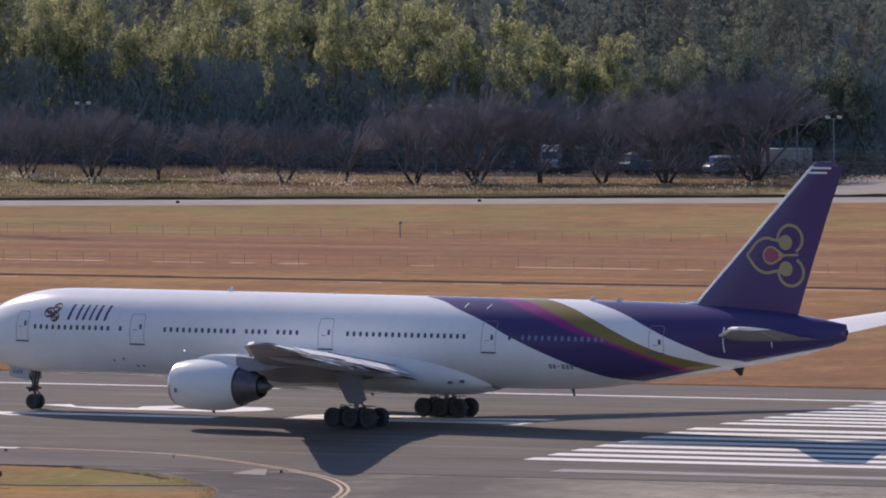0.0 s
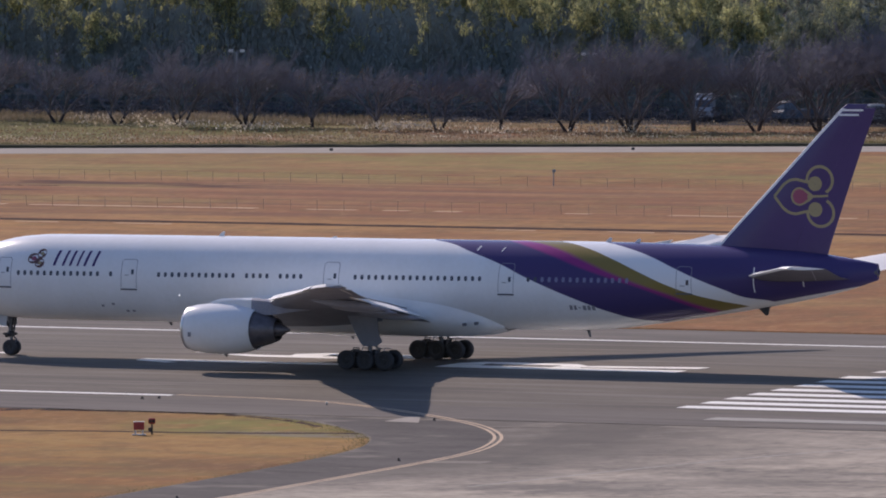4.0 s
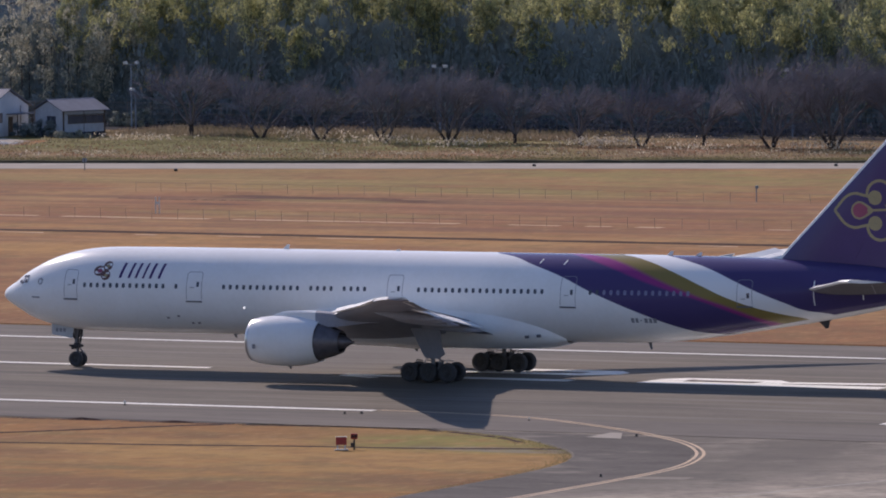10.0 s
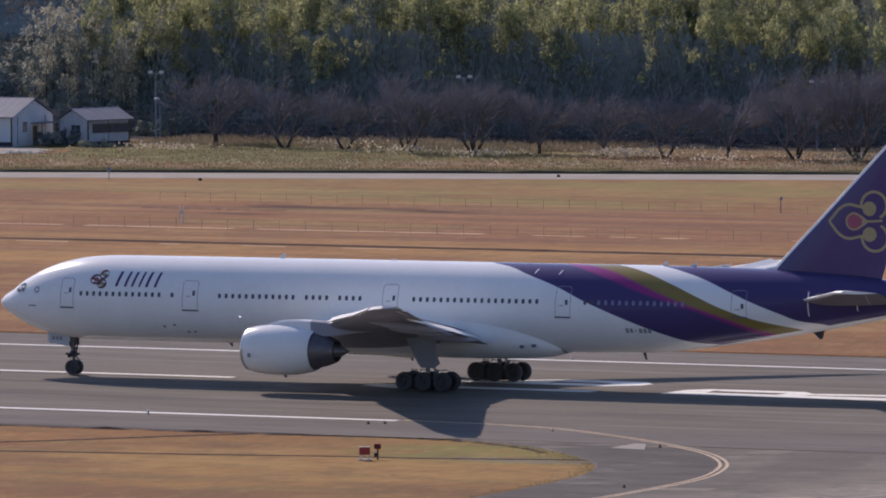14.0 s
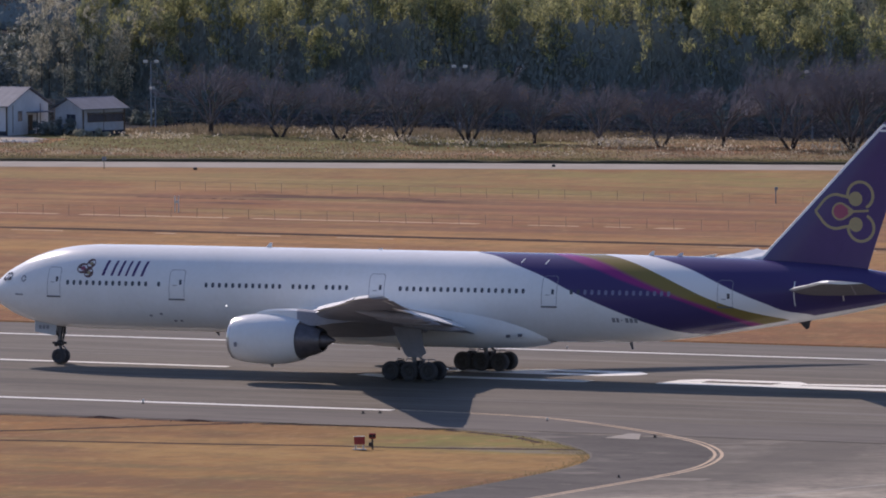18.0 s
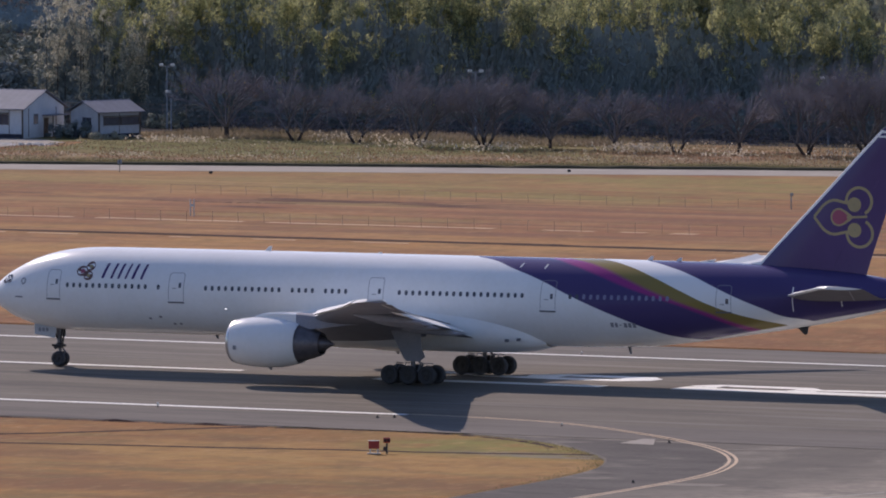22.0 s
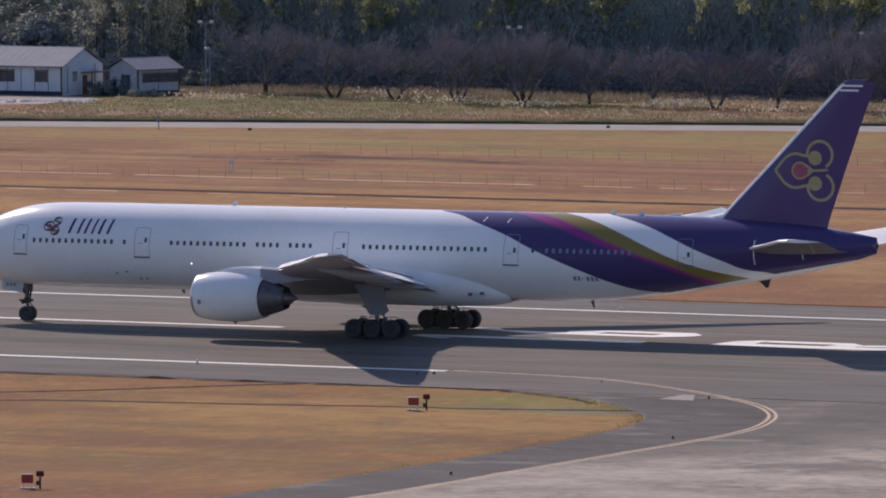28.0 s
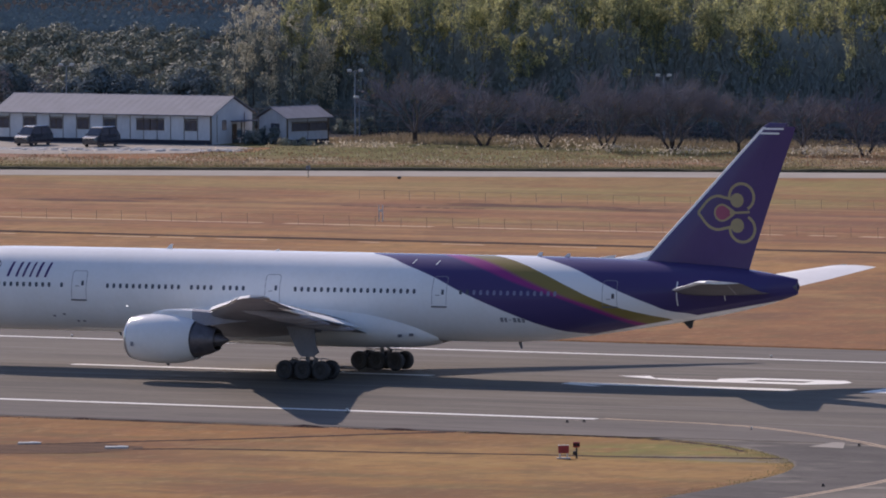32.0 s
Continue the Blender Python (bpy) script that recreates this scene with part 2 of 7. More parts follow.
def box(g, c, s, turn=0.0, bevel=0.0):
    """A box with its upper and lower rims drawn in by bevel, turned about z by degrees."""
    x, y, z = (v / 2 for v in s)
    b = min(bevel, x * 0.5, y * 0.5, z * 0.5)
    ca, sa = math.cos(radians(turn)), math.sin(radians(turn))
    rings = []
    for zz, d in (((-z, b), (-z + b, 0), (z - b, 0), (z, b)) if b else ((-z, 0), (z, 0))):
        rings.append([(c[0] + px * ca - py * sa, c[1] + px * sa + py * ca, c[2] + zz)
                      for px, py in ((-x + d, -y + d), (x - d, -y + d), (x - d, y - d), (-x + d, y - d))])
    loft(g, rings)


def tube(g, p0, p1, r0, r1=None, n=8):
    p0, p1 = Vector(p0), Vector(p1)
    r1 = r0 if r1 is None else r1
    d = (p1 - p0).normalized()
    u = d.orthogonal().normalized()
    w = d.cross(u)
    loft(g, [[p + (u * math.cos(a) + w * math.sin(a)) * r for a in (2 * math.pi * i / n for i in range(n))] for p, r in ((p0, r0), (p1, r1))])


def lathe(g, profile, centre, axis="x", n=32):
    """Turn a profile of (along, radius) about an axis through centre."""
    rings = []
    for s, r in profile:
        ring = []
        for i in range(n):
            a = 2 * math.pi * i / n
            p = (s, r * math.cos(a), r * math.sin(a)) if axis == "x" else (r * math.cos(a), s, r * math.sin(a)) if axis == "y" else (r * math.cos(a), r * math.sin(a), s)
            ring.append((centre[0] + p[0], centre[1] + p[1], centre[2] + p[2]))
        rings.append(ring)
    loft(g, rings, caps=False)


def mesh(name, g, material, smooth=False):
    me = bpy.data.meshes.new(name)
    me.from_pydata(g[0], [], g[1])
    me.materials.append(material)
    bm = bmesh.new()
    bm.from_mesh(me)
    bmesh.ops.recalc_face_normals(bm, faces=bm.faces)
    bm.to_mesh(me)
    bm.free()
    if smooth:
        me.polygons.foreach_set("use_smooth", [True] * len(me.polygons))
        me.set_sharp_from_angle(angle=radians(38))
    return me


def quick_mesh(name, verts, faces, material):
    """A large mesh of equal-sided faces from arrays."""
    me = bpy.data.meshes.new(name)
    verts, faces = np.asarray(verts, np.float32), np.asarray(faces, np.int32)
    k = faces.shape[1]
    me.vertices.add(len(verts))
    me.vertices.foreach_set("co", verts.ravel())
    me.loops.add(faces.size)
    me.loops.foreach_set("vertex_index", faces.ravel())
    me.polygons.add(len(faces))
    me.polygons.foreach_set("loop_start", np.arange(0, faces.size, k, dtype=np.int32))
    me.update(calc_edges=True)
    me.materials.append(material)
    return me


def part(name, g, material, parent=None, label="", smooth=False):
    """One mesh object; g is a gathered mesh or mesh data to share."""
    ob = new(name, g if isinstance(g, bpy.types.Mesh) else mesh(name, g, material, smooth))
    ob.parent = parent
    return tagged(ob, label)


def spline(pts, n):
    """n points along a smooth line through rows of numbers, evenly in their first column's index."""
    P = np.array(pts, float)
    P = np.vstack([2 * P[0] - P[1], P, 2 * P[-1] - P[-2]])
    out = []
    for s in np.linspace(0, len(P) - 3 - 1e-6, n):
        i, u = int(s), s - int(s)
        a, b, c, d = P[i:i + 4]
        out.append(0.5 * (2 * b + (c - a) * u + (2 * a - 5 * b + 4 * c - d) * u * u + (3 * b - a - 3 * c + d) * u ** 3))
    return np.array(out)

# ---- the airliner; its own axes: x aft of the nose wheel, -y to port, z up from the ground ----
airliner = tagged(new("airliner"), "white twin-engine airliner with purple and gold bands on the runway", "airliner")

# distance aft, top, bottom, half width
HULL = spline([
    (-5.9, 5.02, 4.96, 0.03), (-5.78, 5.30, 4.80, 0.30), (-5.4, 5.63, 4.52, 0.74), (-4.6, 6.10, 4.08, 1.24), (-4.0, 6.56, 3.76, 1.54), (-3.3, 6.96, 3.42, 1.86),
    (-1.8, 7.67, 2.97, 2.32), (0.2, 8.25, 2.67, 2.73), (2.6, 8.55, 2.58, 2.98), (6.0, 8.62, 2.56, 3.08), (12.0, 8.65, 2.57, 3.10),
    (22.0, 8.68, 2.58, 3.10), (33.0, 8.71, 2.57, 3.10), (43.0, 8.74, 2.60, 3.10), (47.0, 8.74, 2.76, 3.08), (50.0, 8.74, 3.10, 3.02),
    (54.0, 8.70, 3.68, 2.82), (58.0, 8.58, 4.32, 2.42), (62.0, 8.30, 5.06, 1.78), (65.0, 7.92, 5.78, 1.02), (67.1, 7.58, 6.46, 0.22)], 110)


def hull_side(x, z, out=0.0):
    """Half width of the body at a place along and a height, plus out."""
    top, bot, wide = (np.interp(x, HULL[:, 0], HULL[:, i]) for i in (1, 2, 3))
    mid, half = (top + bot) / 2, (top - bot) / 2
    return wide * math.sqrt(max(0.0, 1 - ((z - mid) / half) ** 2)) + out


def plate(g, outline, side, thick=0.012, steps=0):
    """A thin plate on the body's side, from an outline of (x, z)."""
    n = len(outline)
    a = [(x, side * hull_side(x, z, -0.02), z) for x, z in outline]
    b = [(x, side * hull_side(x, z, thick), z) for x, z in outline]
    loft(g, [a, b])


def strip(g, x0, z0, x1, z1, width, side, n=8, thick=0.01):
    """A narrow band on the body's side from one place to another, following its curve."""
    dx, dz = x1 - x0, z1 - z0
    ln = math.hypot(dx, dz)
    nx, nz = -dz / ln * width / 2, dx / ln * width / 2
    for i in range(n):
        u, v = i / n, (i + 1) / n
        pts = [(x0 + dx * u + nx, z0 + dz * u + nz), (x0 + dx * u - nx, z0 + dz * u - nz), (x0 + dx * v - nx, z0 + dz * v - nz), (x0 + dx * v + nx, z0 + dz * v + nz)]
        plate(g, pts, side, thick)


def airliner_body():
    g = gather()
    n = 56
    loft(g, [[(x, w * math.sin(2 * math.pi * j / n), (t + b) / 2 + (t - b) / 2 * math.cos(2 * math.pi * j / n)) for j in range(n)] for x, t, b, w in HULL])
    body = part("fuselage", g, LIVERY, airliner, "white fuselage with sweeping purple, magenta and gold bands aft", smooth=True)
    # the belly fairing between the wings
    g = gather()
    fair = spline([(13.5, 0.3, 2.75, 2.72), (15.5, 1.6, 3.1, 2.42), (18.5, 2.7, 3.6, 2.15), (23, 3.25, 4.0, 1.98), (30, 3.35, 4.0, 1.95), (33.5, 3.3, 3.75, 1.97), (35.8, 3.18, 3.4, 2.02), (37.4, 2.9, 3.0, 2.1), (38.6, 2.4, 2.55, 2.28), (39.5, 1.3, 2.0, 2.52)], 36)
    rings = []
    for x, w, t, b in fair:
        t += 0.9
        top = hull_side(x, t) - 0.02
        ring = []
        for j in range(25):
            a = math.pi * j / 24
            k = min(1.0, math.sin(a) / 0.75)
            ring.append((x, math.cos(a) * (top + (max(w, 0.4) - top) * k), t - (t - b) * math.sin(a) ** 0.8 if 0 < j < 24 else t))
        rings.append(ring)
    loft(g, rings, caps=False, closed=False)
    part("belly_fairing", g, WHITE, airliner, smooth=True)
    # cabin windows in rows: first place, count, height at the first, pitch
    w = gather()
    o = [(0.115 * c, 0.17 * s) for c, s in ((1, 0.55), (0.55, 1), (-0.55, 1), (-1, 0.55), (-1, -0.55), (-0.55, -1), (0.55, -1), (1, -0.55))]
    loft(w, [[(a, 0.03, b) for a, b in o], [(a, -0.012, b) for a, b in o]])
    pane = mesh("cabin_window", w, GLASS)
    palepane = mesh("cabin_window", w, PALEPANE)
    for x0, count in ((2.21, 13), (9.66, 1), (13.47, 12), (20.4, 4), (23.04, 4), (28.87, 19), (42.19, 15)):
        for i in range(count):
            x = x0 + 0.5334 * i
            z = 6.0 + 0.006 * x
            for side in (-1, 1):
                ob = part("cabin_window", pane if x < 43.2 else palepane, GLASS, airliner)
                lean = math.degrees(math.atan2(hull_side(x, z - 0.15) - hull_side(x, z + 0.15), 0.3))
                fan = math.degrees(math.atan2(hull_side(x + 0.3, z) - hull_side(x - 0.3, z), 0.6))
                ob.matrix_basis = pose(x, side * hull_side(x, z), z, -lean * side * 1.0 * -1 if side > 0 else -lean, 0, (fan if side > 0 else -fan)) @ pose(0, 0, 0, 0, 0, 180 if side > 0 else 0)
    # cabin doors: left and right edge, sill, head
    for x0, x1, z0, z1 in ((0.46, 1.56, 4.98, 7.04), (10.5, 11.7, 5.0, 7.08), (26.42, 27.6, 5.06, 7.15), (39.9, 41.05, 5.18, 7.3), (53.3, 54.4, 5.45, 7.3)):
        for side in (-1, 1):
            g = gather()
            c = 0.14
            for a in ((x0 + c, z1, x1 - c, z1), (x1 - c, z1, x1, z1 - c), (x1, z1 - c, x1, z0 + c), (x0 + c, z1, x0, z1 - c), (x0, z1 - c, x0, z0 + c)):
                strip(g, *a, 0.035, side, 6)
            door = part("door_seam", g, SEAM, airliner, "grey outline of a closed cabin door")
            g = gather()
            strip(g, x0 - 0.05, z0, x1 + 0.02, z0, 0.11, side, 4, 0.04)
            part("door_sill", g, SILL, door)
            g = gather()
            xm = x0 + (x1 - x0) * 0.74
            plate(g, [(xm - 0.1, 6.05), (xm + 0.1, 6.05), (xm + 0.1, 6.4), (xm - 0.1, 6.4)], side, 0.012)
            part("door_window", g, GLASS, door)
            g = gather()
            strip(g, x0 + 0.3, 6.0, x0 + 0.62, 6.0, 0.05, side, 2, 0.03)
            part("door_handle", g, SEAM, door)
    # flight deck glazing
    for side in (-1, 1):
        for o in ([(-3.98, 6.02), (-3.62, 5.90), (-3.46, 5.98), (-3.42, 6.50), (-3.60, 6.50)], [(-3.38, 5.98), (-3.06, 6.02), (-3.02, 6.40), (-3.12, 6.54), (-3.35, 6.54)]):
            g = gather()
            plate(g, o, side, 0.05)
            part("cockpit_window", g, COCKPIT, airliner)
    # small vents and ports low on the side
    for x, z in ((8.72, 3.78), (9.59, 3.92), (10.53, 3.43), (11.03, 3.44)):
        g = gather()
        plate(g, [(x - 0.11, z - 0.07), (x + 0.11, z - 0.07), (x + 0.11, z + 0.07), (x - 0.11, z + 0.07)], -1)
        part("vent", g, SEAM, airliner)
    for x, z in ((37.2, 3.05), (38.0, 3.12)):
        g = gather()
        box(g, (x, -2.98 + 0.3 * (x - 36.9), z), (0.26, 0.3, 0.2), 16, 0.02)
        part("fairing_vent", g, SILL, airliner)
    # small pale lamps high on the purple band
    for x, z in ((37.79, 8.25), (39.7, 8.21)):
        g = gather()
        strip(g, x - 0.04, z - 0.14, x + 0.06, z + 0.14, 0.09, -1, 2, 0.03)
        part("wing_lamp", g, WHITE, airliner)
    # crown antennas, belly masts, tail skid
    for x, z0, h in ((16.8, 8.66, 0.32), (46.8, 8.73, 0.3), (49.0, 8.73, 0.24), (25.6, 8.68, 0.1)):
        g = gather()
        loft(g, [[(x - 0.22, -0.03, z0 - 0.05), (x + 0.25, -0.03, z0 - 0.05), (x + 0.25, 0.03, z0 - 0.05), (x - 0.22, 0.03, z0 - 0.05)], [(x + 0.15, -0.015, z0 + h), (x + 0.35, -0.015, z0 + h), (x + 0.35, 0.015, z0 + h), (x + 0.15, 0.015, z0 + h)]])
        part("antenna", g, WHITE, airliner)
    for x, z0, h in ((45.2, 2.72, 0.55), (35.8, 2.6, 0.35), (12.6, 2.62, 0.3)):
        g = gather()
        loft(g, [[(x - 0.1, -0.03, z0 + 0.1), (x + 0.2, -0.03, z0 + 0.1), (x + 0.2, 0.03, z0 + 0.1), (x - 0.1, 0.03, z0 + 0.1)], [(x + 0.15, -0.015, z0 - h), (x + 0.3, -0.015, z0 - h), (x + 0.3, 0.015, z0 - h), (x + 0.15, 0.015, z0 - h)]])
        part("drain_mast", g, STRUT, airliner)
    g = gather()
    loft(g, [[(57.8, -0.1, 4.5), (59.5, -0.1, 4.8), (59.5, 0.1, 4.8), (57.8, 0.1, 4.5)], [(58.3, -0.07, 4.3), (59.0, -0.07, 4.42), (59.0, 0.07, 4.42), (58.3, 0.07, 4.3)], [(58.72, -0.05, 3.9), (58.9, -0.05, 3.95), (58.9, 0.05, 3.95), (58.72, 0.05, 3.9)]])
    part("tail_skid", g, HUB, airliner, "grey retractable tail skid")
    # exhaust blade at the tail end
    g = gather()
    lathe(g, [(66.9, 0.3), (67.15, 0.27), (67.18, 0.22), (67.0, 0.2)], (0, 0, 7.0), "x", 16)
    part("auxiliary_exhaust", g, DARKMETAL, airliner, smooth=True)
    # markings: slanted bars for the title, emblem petals, bars for the registration
    for side in (-1, 1):
        for a, wd in ((4.95, 0.21), (5.68, 0.19), (6.25, 0.19), (6.85, 0.16), (7.4, 0.21), (8.1, 0.2)):
            g = gather()
            for i in range(4):
                u, v = 6.56 + 0.26 * i, 6.56 + 0.26 * (i + 1)
                k, l = (u - 6.56) * 0.26, (v - 6.56) * 0.26
                plate(g, [(a + k, u), (a + wd + k, u), (a + wd + l, v), (a + l, v)], side, 0.006)
            part("title_bar", g, INK, airliner, "slanted dark purple lettering bar")
        for cx, cz, rx, rz, mt in ((3.3, 7.02, 0.46, 0.36, BRONZE), (3.9, 7.36, 0.36, 0.33, BRONZE), (3.86, 6.72, 0.38, 0.34, BRONZE), (3.92, 7.36, 0.13, 0.12, GOLD), (3.88, 6.72, 0.13, 0.12, GOLD), (3.34, 7.02, 0.2, 0.15, PINK)):
            g = gather()
            plate(g, [(cx + rx * math.cos(i * math.pi / 8), cz + rz * math.sin(i * math.pi / 8)) for i in range(16)], side, 0.006 if mt is BRONZE else 0.010)
            part("emblem_petal", g, mt, airliner)
        for i, wd in enumerate((0.24, 0.2, 0.16, 0.24, 0.24, 0.24)):
            x = 45.2 + 0.335 * i
            g = gather()
            plate(g, [(x, 4.2), (x + wd, 4.2), (x + wd, 4.52), (x, 4.52)] if i != 2 else [(x, 4.33), (x + wd, 4.33), (x + wd, 4.4), (x, 4.4)], side, 0.006)
            part("registration_bar", g, SEAM, airliner)
    for x, z0, z1 in ((58.86, 5.61, 7.31), (62.29, 6.03, 6.78)):
        for side in (-1, 1):
            g = gather()
            strip(g, x, z0, x, z1, 0.07, side, 6, 0.02)
            part("trim_mark", g, WHITE, airliner, "white tailplane trim mark")
    # round beacon lamp glint and static plate
    g = gather()
    lathe(g, [(-0.05, 0.045), (0.02, 0.042), (0.03, 0.025), (0.034, 0.001)], (0, 0, 0), "y", 12)
    lamp = part("wing_scan_light", g, LAMPGLOW, airliner, "small lit lamp on the body's side")
    lamp.matrix_basis = pose(15.03, -hull_side(15.03, 4.65), 4.65, 0, 0, 180)
    for side in (-1, 1):
        g = gather()
        for k in range(5):
            a0, a1 = 2 * math.pi * (k + 0.12) / 5, 2 * math.pi * (k + 0.88) / 5
            plate(g, [(-1.78 + r * math.cos(a), 6.16 + r * math.sin(a)) for r, a in ((0.25, a0), (0.25, a1), (0.15, a1), (0.15, a0))], side, 0.03)
        part("round_badge", g, SEAM, airliner, "small round grey badge")
        g = gather()
        strip(g, -2.5, 5.02, -1.8, 5.02, 0.1, side, 4, 0.03)
        part("small_marking", g, SEAM, airliner)


def foil(x0, x1, y, z, thick, drop=0.0, n=9):
    """A closed wing section from leading to trailing edge at a span station; drop lowers the trailing edge."""
    ch = x1 - x0
    up, dn = [], []
    for i in range(n + 1):
        u = (1 - math.cos(math.pi * i / n)) / 2
        t = 5 * thick * (0.2969 * math.sqrt(u) - 0.126 * u - 0.3516 * u * u + 0.2843 * u ** 3 - 0.1015 * u ** 4) * ch
        zz = z - drop * u
        up.append((x0 + ch * u, y, zz + t * 1.05 + 0.002))
        dn.append((x0 + ch * u, y, zz - t * 0.95 - 0.002))
    return up + dn[-2:0:-1]


# span, leading edge, trailing edge, height, thickness
WING = [(2.4, 19.3, 34.5, 3.55, 0.13), (6.0, 22.6, 34.6, 4.2, 0.12), (10.3, 26.1, 34.9, 4.86, 0.11), (15.0, 29.4, 36.7, 5.43, 0.10), (20.0, 32.8, 38.6, 5.96, 0.095),
        (25.0, 36.2, 40.4, 6.52, 0.09), (29.0, 38.8, 41.8, 7.03, 0.085), (31.0, 40.4, 42.5, 7.30, 0.08), (32.4, 41.8, 43.1, 7.46, 0.07)]


def wing_at(y):
    W = np.array(WING)
    return [float(np.interp(y, W[:, 0], W[:, i])) for i in range(1, 5)]


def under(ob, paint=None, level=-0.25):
    """Grey on a wing's lower side, darkened in colour for the shade there."""
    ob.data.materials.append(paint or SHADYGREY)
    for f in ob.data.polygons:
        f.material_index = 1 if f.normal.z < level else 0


def airliner_wings():
    for side in (-1, 1):
        g = gather()
        stations = sorted({2.4, 6, 10.3, 12.9, 13, 20, 22.4, 22.5, 25, 29, 30.6, 30.8, 31.8, 32.4, 4, 8, 11.5, 15, 17.5, 27})
        rings = []
        for y in stations:
            a, b, z, t = wing_at(y)
            cut = 0.76 if y < 22.45 else 0.93 if y < 30.7 else 1.0
            ring = foil(a, b, side * y, z, t)
            lim = a + (b - a) * cut
            ring = [(min(p[0], lim), p[1], p[2]) for p in ring]
            rings.append(ring)
        loft(g, rings)
        wing = part("wing", g, MATTWHITE, airliner, "grey swept wing with raked tip", smooth=True)
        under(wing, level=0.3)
        # leading edge slats, drooped
        for y0, y1 in ((4.2, 8.2), (11.2, 15.4), (15.6, 19.8), (20.0, 24.2), (24.4, 29.6 if side < 0 else 28.0)):
            g = gather()
            rings = []
            for y in np.linspace(y0, y1, 4):
                a, b, z, t = wing_at(y)
                h = float(np.interp(y, [4, 16, 31], [0.42, 0.42, 0.28]))
                rings.append([(a - 0.36, side * y, z + 0.08 * h), (a - 0.02, side * y, z + 0.8 * h), (a + 0.4, side * y, z + 0.8 * h + 0.06), (a + 0.1, side * y, z + 0.1 * h)])
            loft(g, rings)
            part("slat", g, MATTWHITE, wing, "white drooped leading edge slat")
        if side < 0:
            g = gather()
            rings = []
            for y in (29.7, 30.6, 31.4, 32.3):
                a, b, z, t = wing_at(y)
                rings.append([(a - 0.2, side * y, z), (a, side * y, z + 0.2), (b - 0.3, side * y, z + 0.2), (b - 0.3, side * y, z + 0.15), (a + 0.1, side * y, z + 0.02)])
            loft(g, rings)
            part("tip_leading_edge", g, MATTWHITE, wing, "white leading edge of the raked tip")
        # spoiler and aileron panels along the upper rear edge
        for y0, y1 in ((3.2, 8.6), (8.8, 12.9), (13.1, 17.4), (17.6, 22.3), (22.6, 26.4), (26.6, 30.4)):
            g = gather()
            rings = []
            lift, low = 0.08 if y0 < 22 else 0.0, 0.22 if y0 < 9 else 0.1
            for y in (y0, y1):
                a, b, z, t = wing_at(y)
                rings.append([(b - 1.7, side * y, z + 0.30 + lift), (b - 0.3, side * y, z - low + lift), (b - 0.31, side * y, z - low - 0.04 + lift), (b - 1.7, side * y, z + 0.24 + lift)])
            loft(g, rings)
            part("spoiler" if y0 < 22 else "aileron_panel", g, MATTWHITE, wing, "white panel on the wing's rear edge")
        # solid dark strip that stands for shade in the flap gap
        g = gather()
        rings = []
        for y in (3.0, 6.0, 9.0, 12.4):
            a, b, z, t = wing_at(y)
            rings.append([(b - 2.0, side * y, z + 0.5), (b - 1.66, side * y, z + 0.43), (b - 1.66, side * y, z + 0.39), (b - 2.0, side * y, z + 0.42)])
        loft(g, rings)
        part("cove_shade_strip", g, DARKMETAL, wing, "dark strip drawn as the shaded gap at the inner spoilers")
        # flaps, lowered
        for y0, y1, drop in ((3.2, 9.6, 0.16), (9.8, 12.6, 0.2), (12.7, 22.4, 0.32), (22.5, 30.7, 0.22)):
            g = gather()
            rings = []
            for y in np.linspace(y0, y1, 6):
                a, b, z, t = wing_at(y)
                c = (b - a) * 0.27
                rings.append(foil(b - c - 0.15, b + 0.25, side * y, z + (0.1 if y0 < 9 else 0.02 if y0 < 22 else 0.06), 0.09, drop * c))
            loft(g, rings)
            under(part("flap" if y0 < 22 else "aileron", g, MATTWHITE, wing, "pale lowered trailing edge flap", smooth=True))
        # flap track fairings
        for y in (6.6, 11.4, 16.0, 20.4):
            a, b, z, t = wing_at(y)
            g = gather()
            pr = spline([(b - 4.4, 0.02), (b - 3.6, 0.17), (b - 2.0, 0.26), (b - 0.2, 0.22), (b + 1.0, 0.03)], 14)
            loft(g, [[(x, side * y + 0.7 * r * math.cos(2 * math.pi * j / 12), z - 0.30 - 0.07 * (x - b + 4) + r * math.sin(2 * math.pi * j / 12)) for j in range(12)] for x, r in pr])
            part("flap_track_fairing", g, SHADYGREY, wing, smooth=True)
        # pylon and engine
        g = gather()
        Y = side * 9.6
        py = spline([(21.0, 4.5, 4.7, 0.06), (22.0, 4.35, 4.95, 0.22), (23.8, 4.0, 5.02, 0.3), (25.5, 3.9, 4.95, 0.32), (28.0, 4.2, 4.7, 0.24), (30.5, 4.4, 4.6, 0.05)], 16)
        ring = lambda x, lo, hi, w: [(x, Y - w, lo), (x, Y + w, lo), (x, Y + w, hi - 0.12), (x, Y + w * 0.5, hi), (x, Y - w * 0.5, hi), (x, Y - w, hi - 0.12)]
        loft(g, [ring(*r) for r in py[:8]])
        pylon = part("pylon", g, WHITE, airliner, smooth=True)
        g = gather()
        loft(g, [ring(*r) for r in py[7:]])
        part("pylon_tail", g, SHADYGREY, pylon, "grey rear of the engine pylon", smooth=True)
        eng = (0.66, Y, 2.88)
        g = gather()
        lathe(g, [(18.95, 1.52), (19.35, 1.62), (20.2, 1.72), (21.4, 1.76), (22.4, 1.72), (23.0, 1.62), (23.65, 1.48), (23.98, 1.39), (23.93, 1.35), (23.0, 1.42)], eng, "x", 40)
        nac = part("engine_cowl", g, WHITE, airliner, "large white engine cowl", smooth=True)
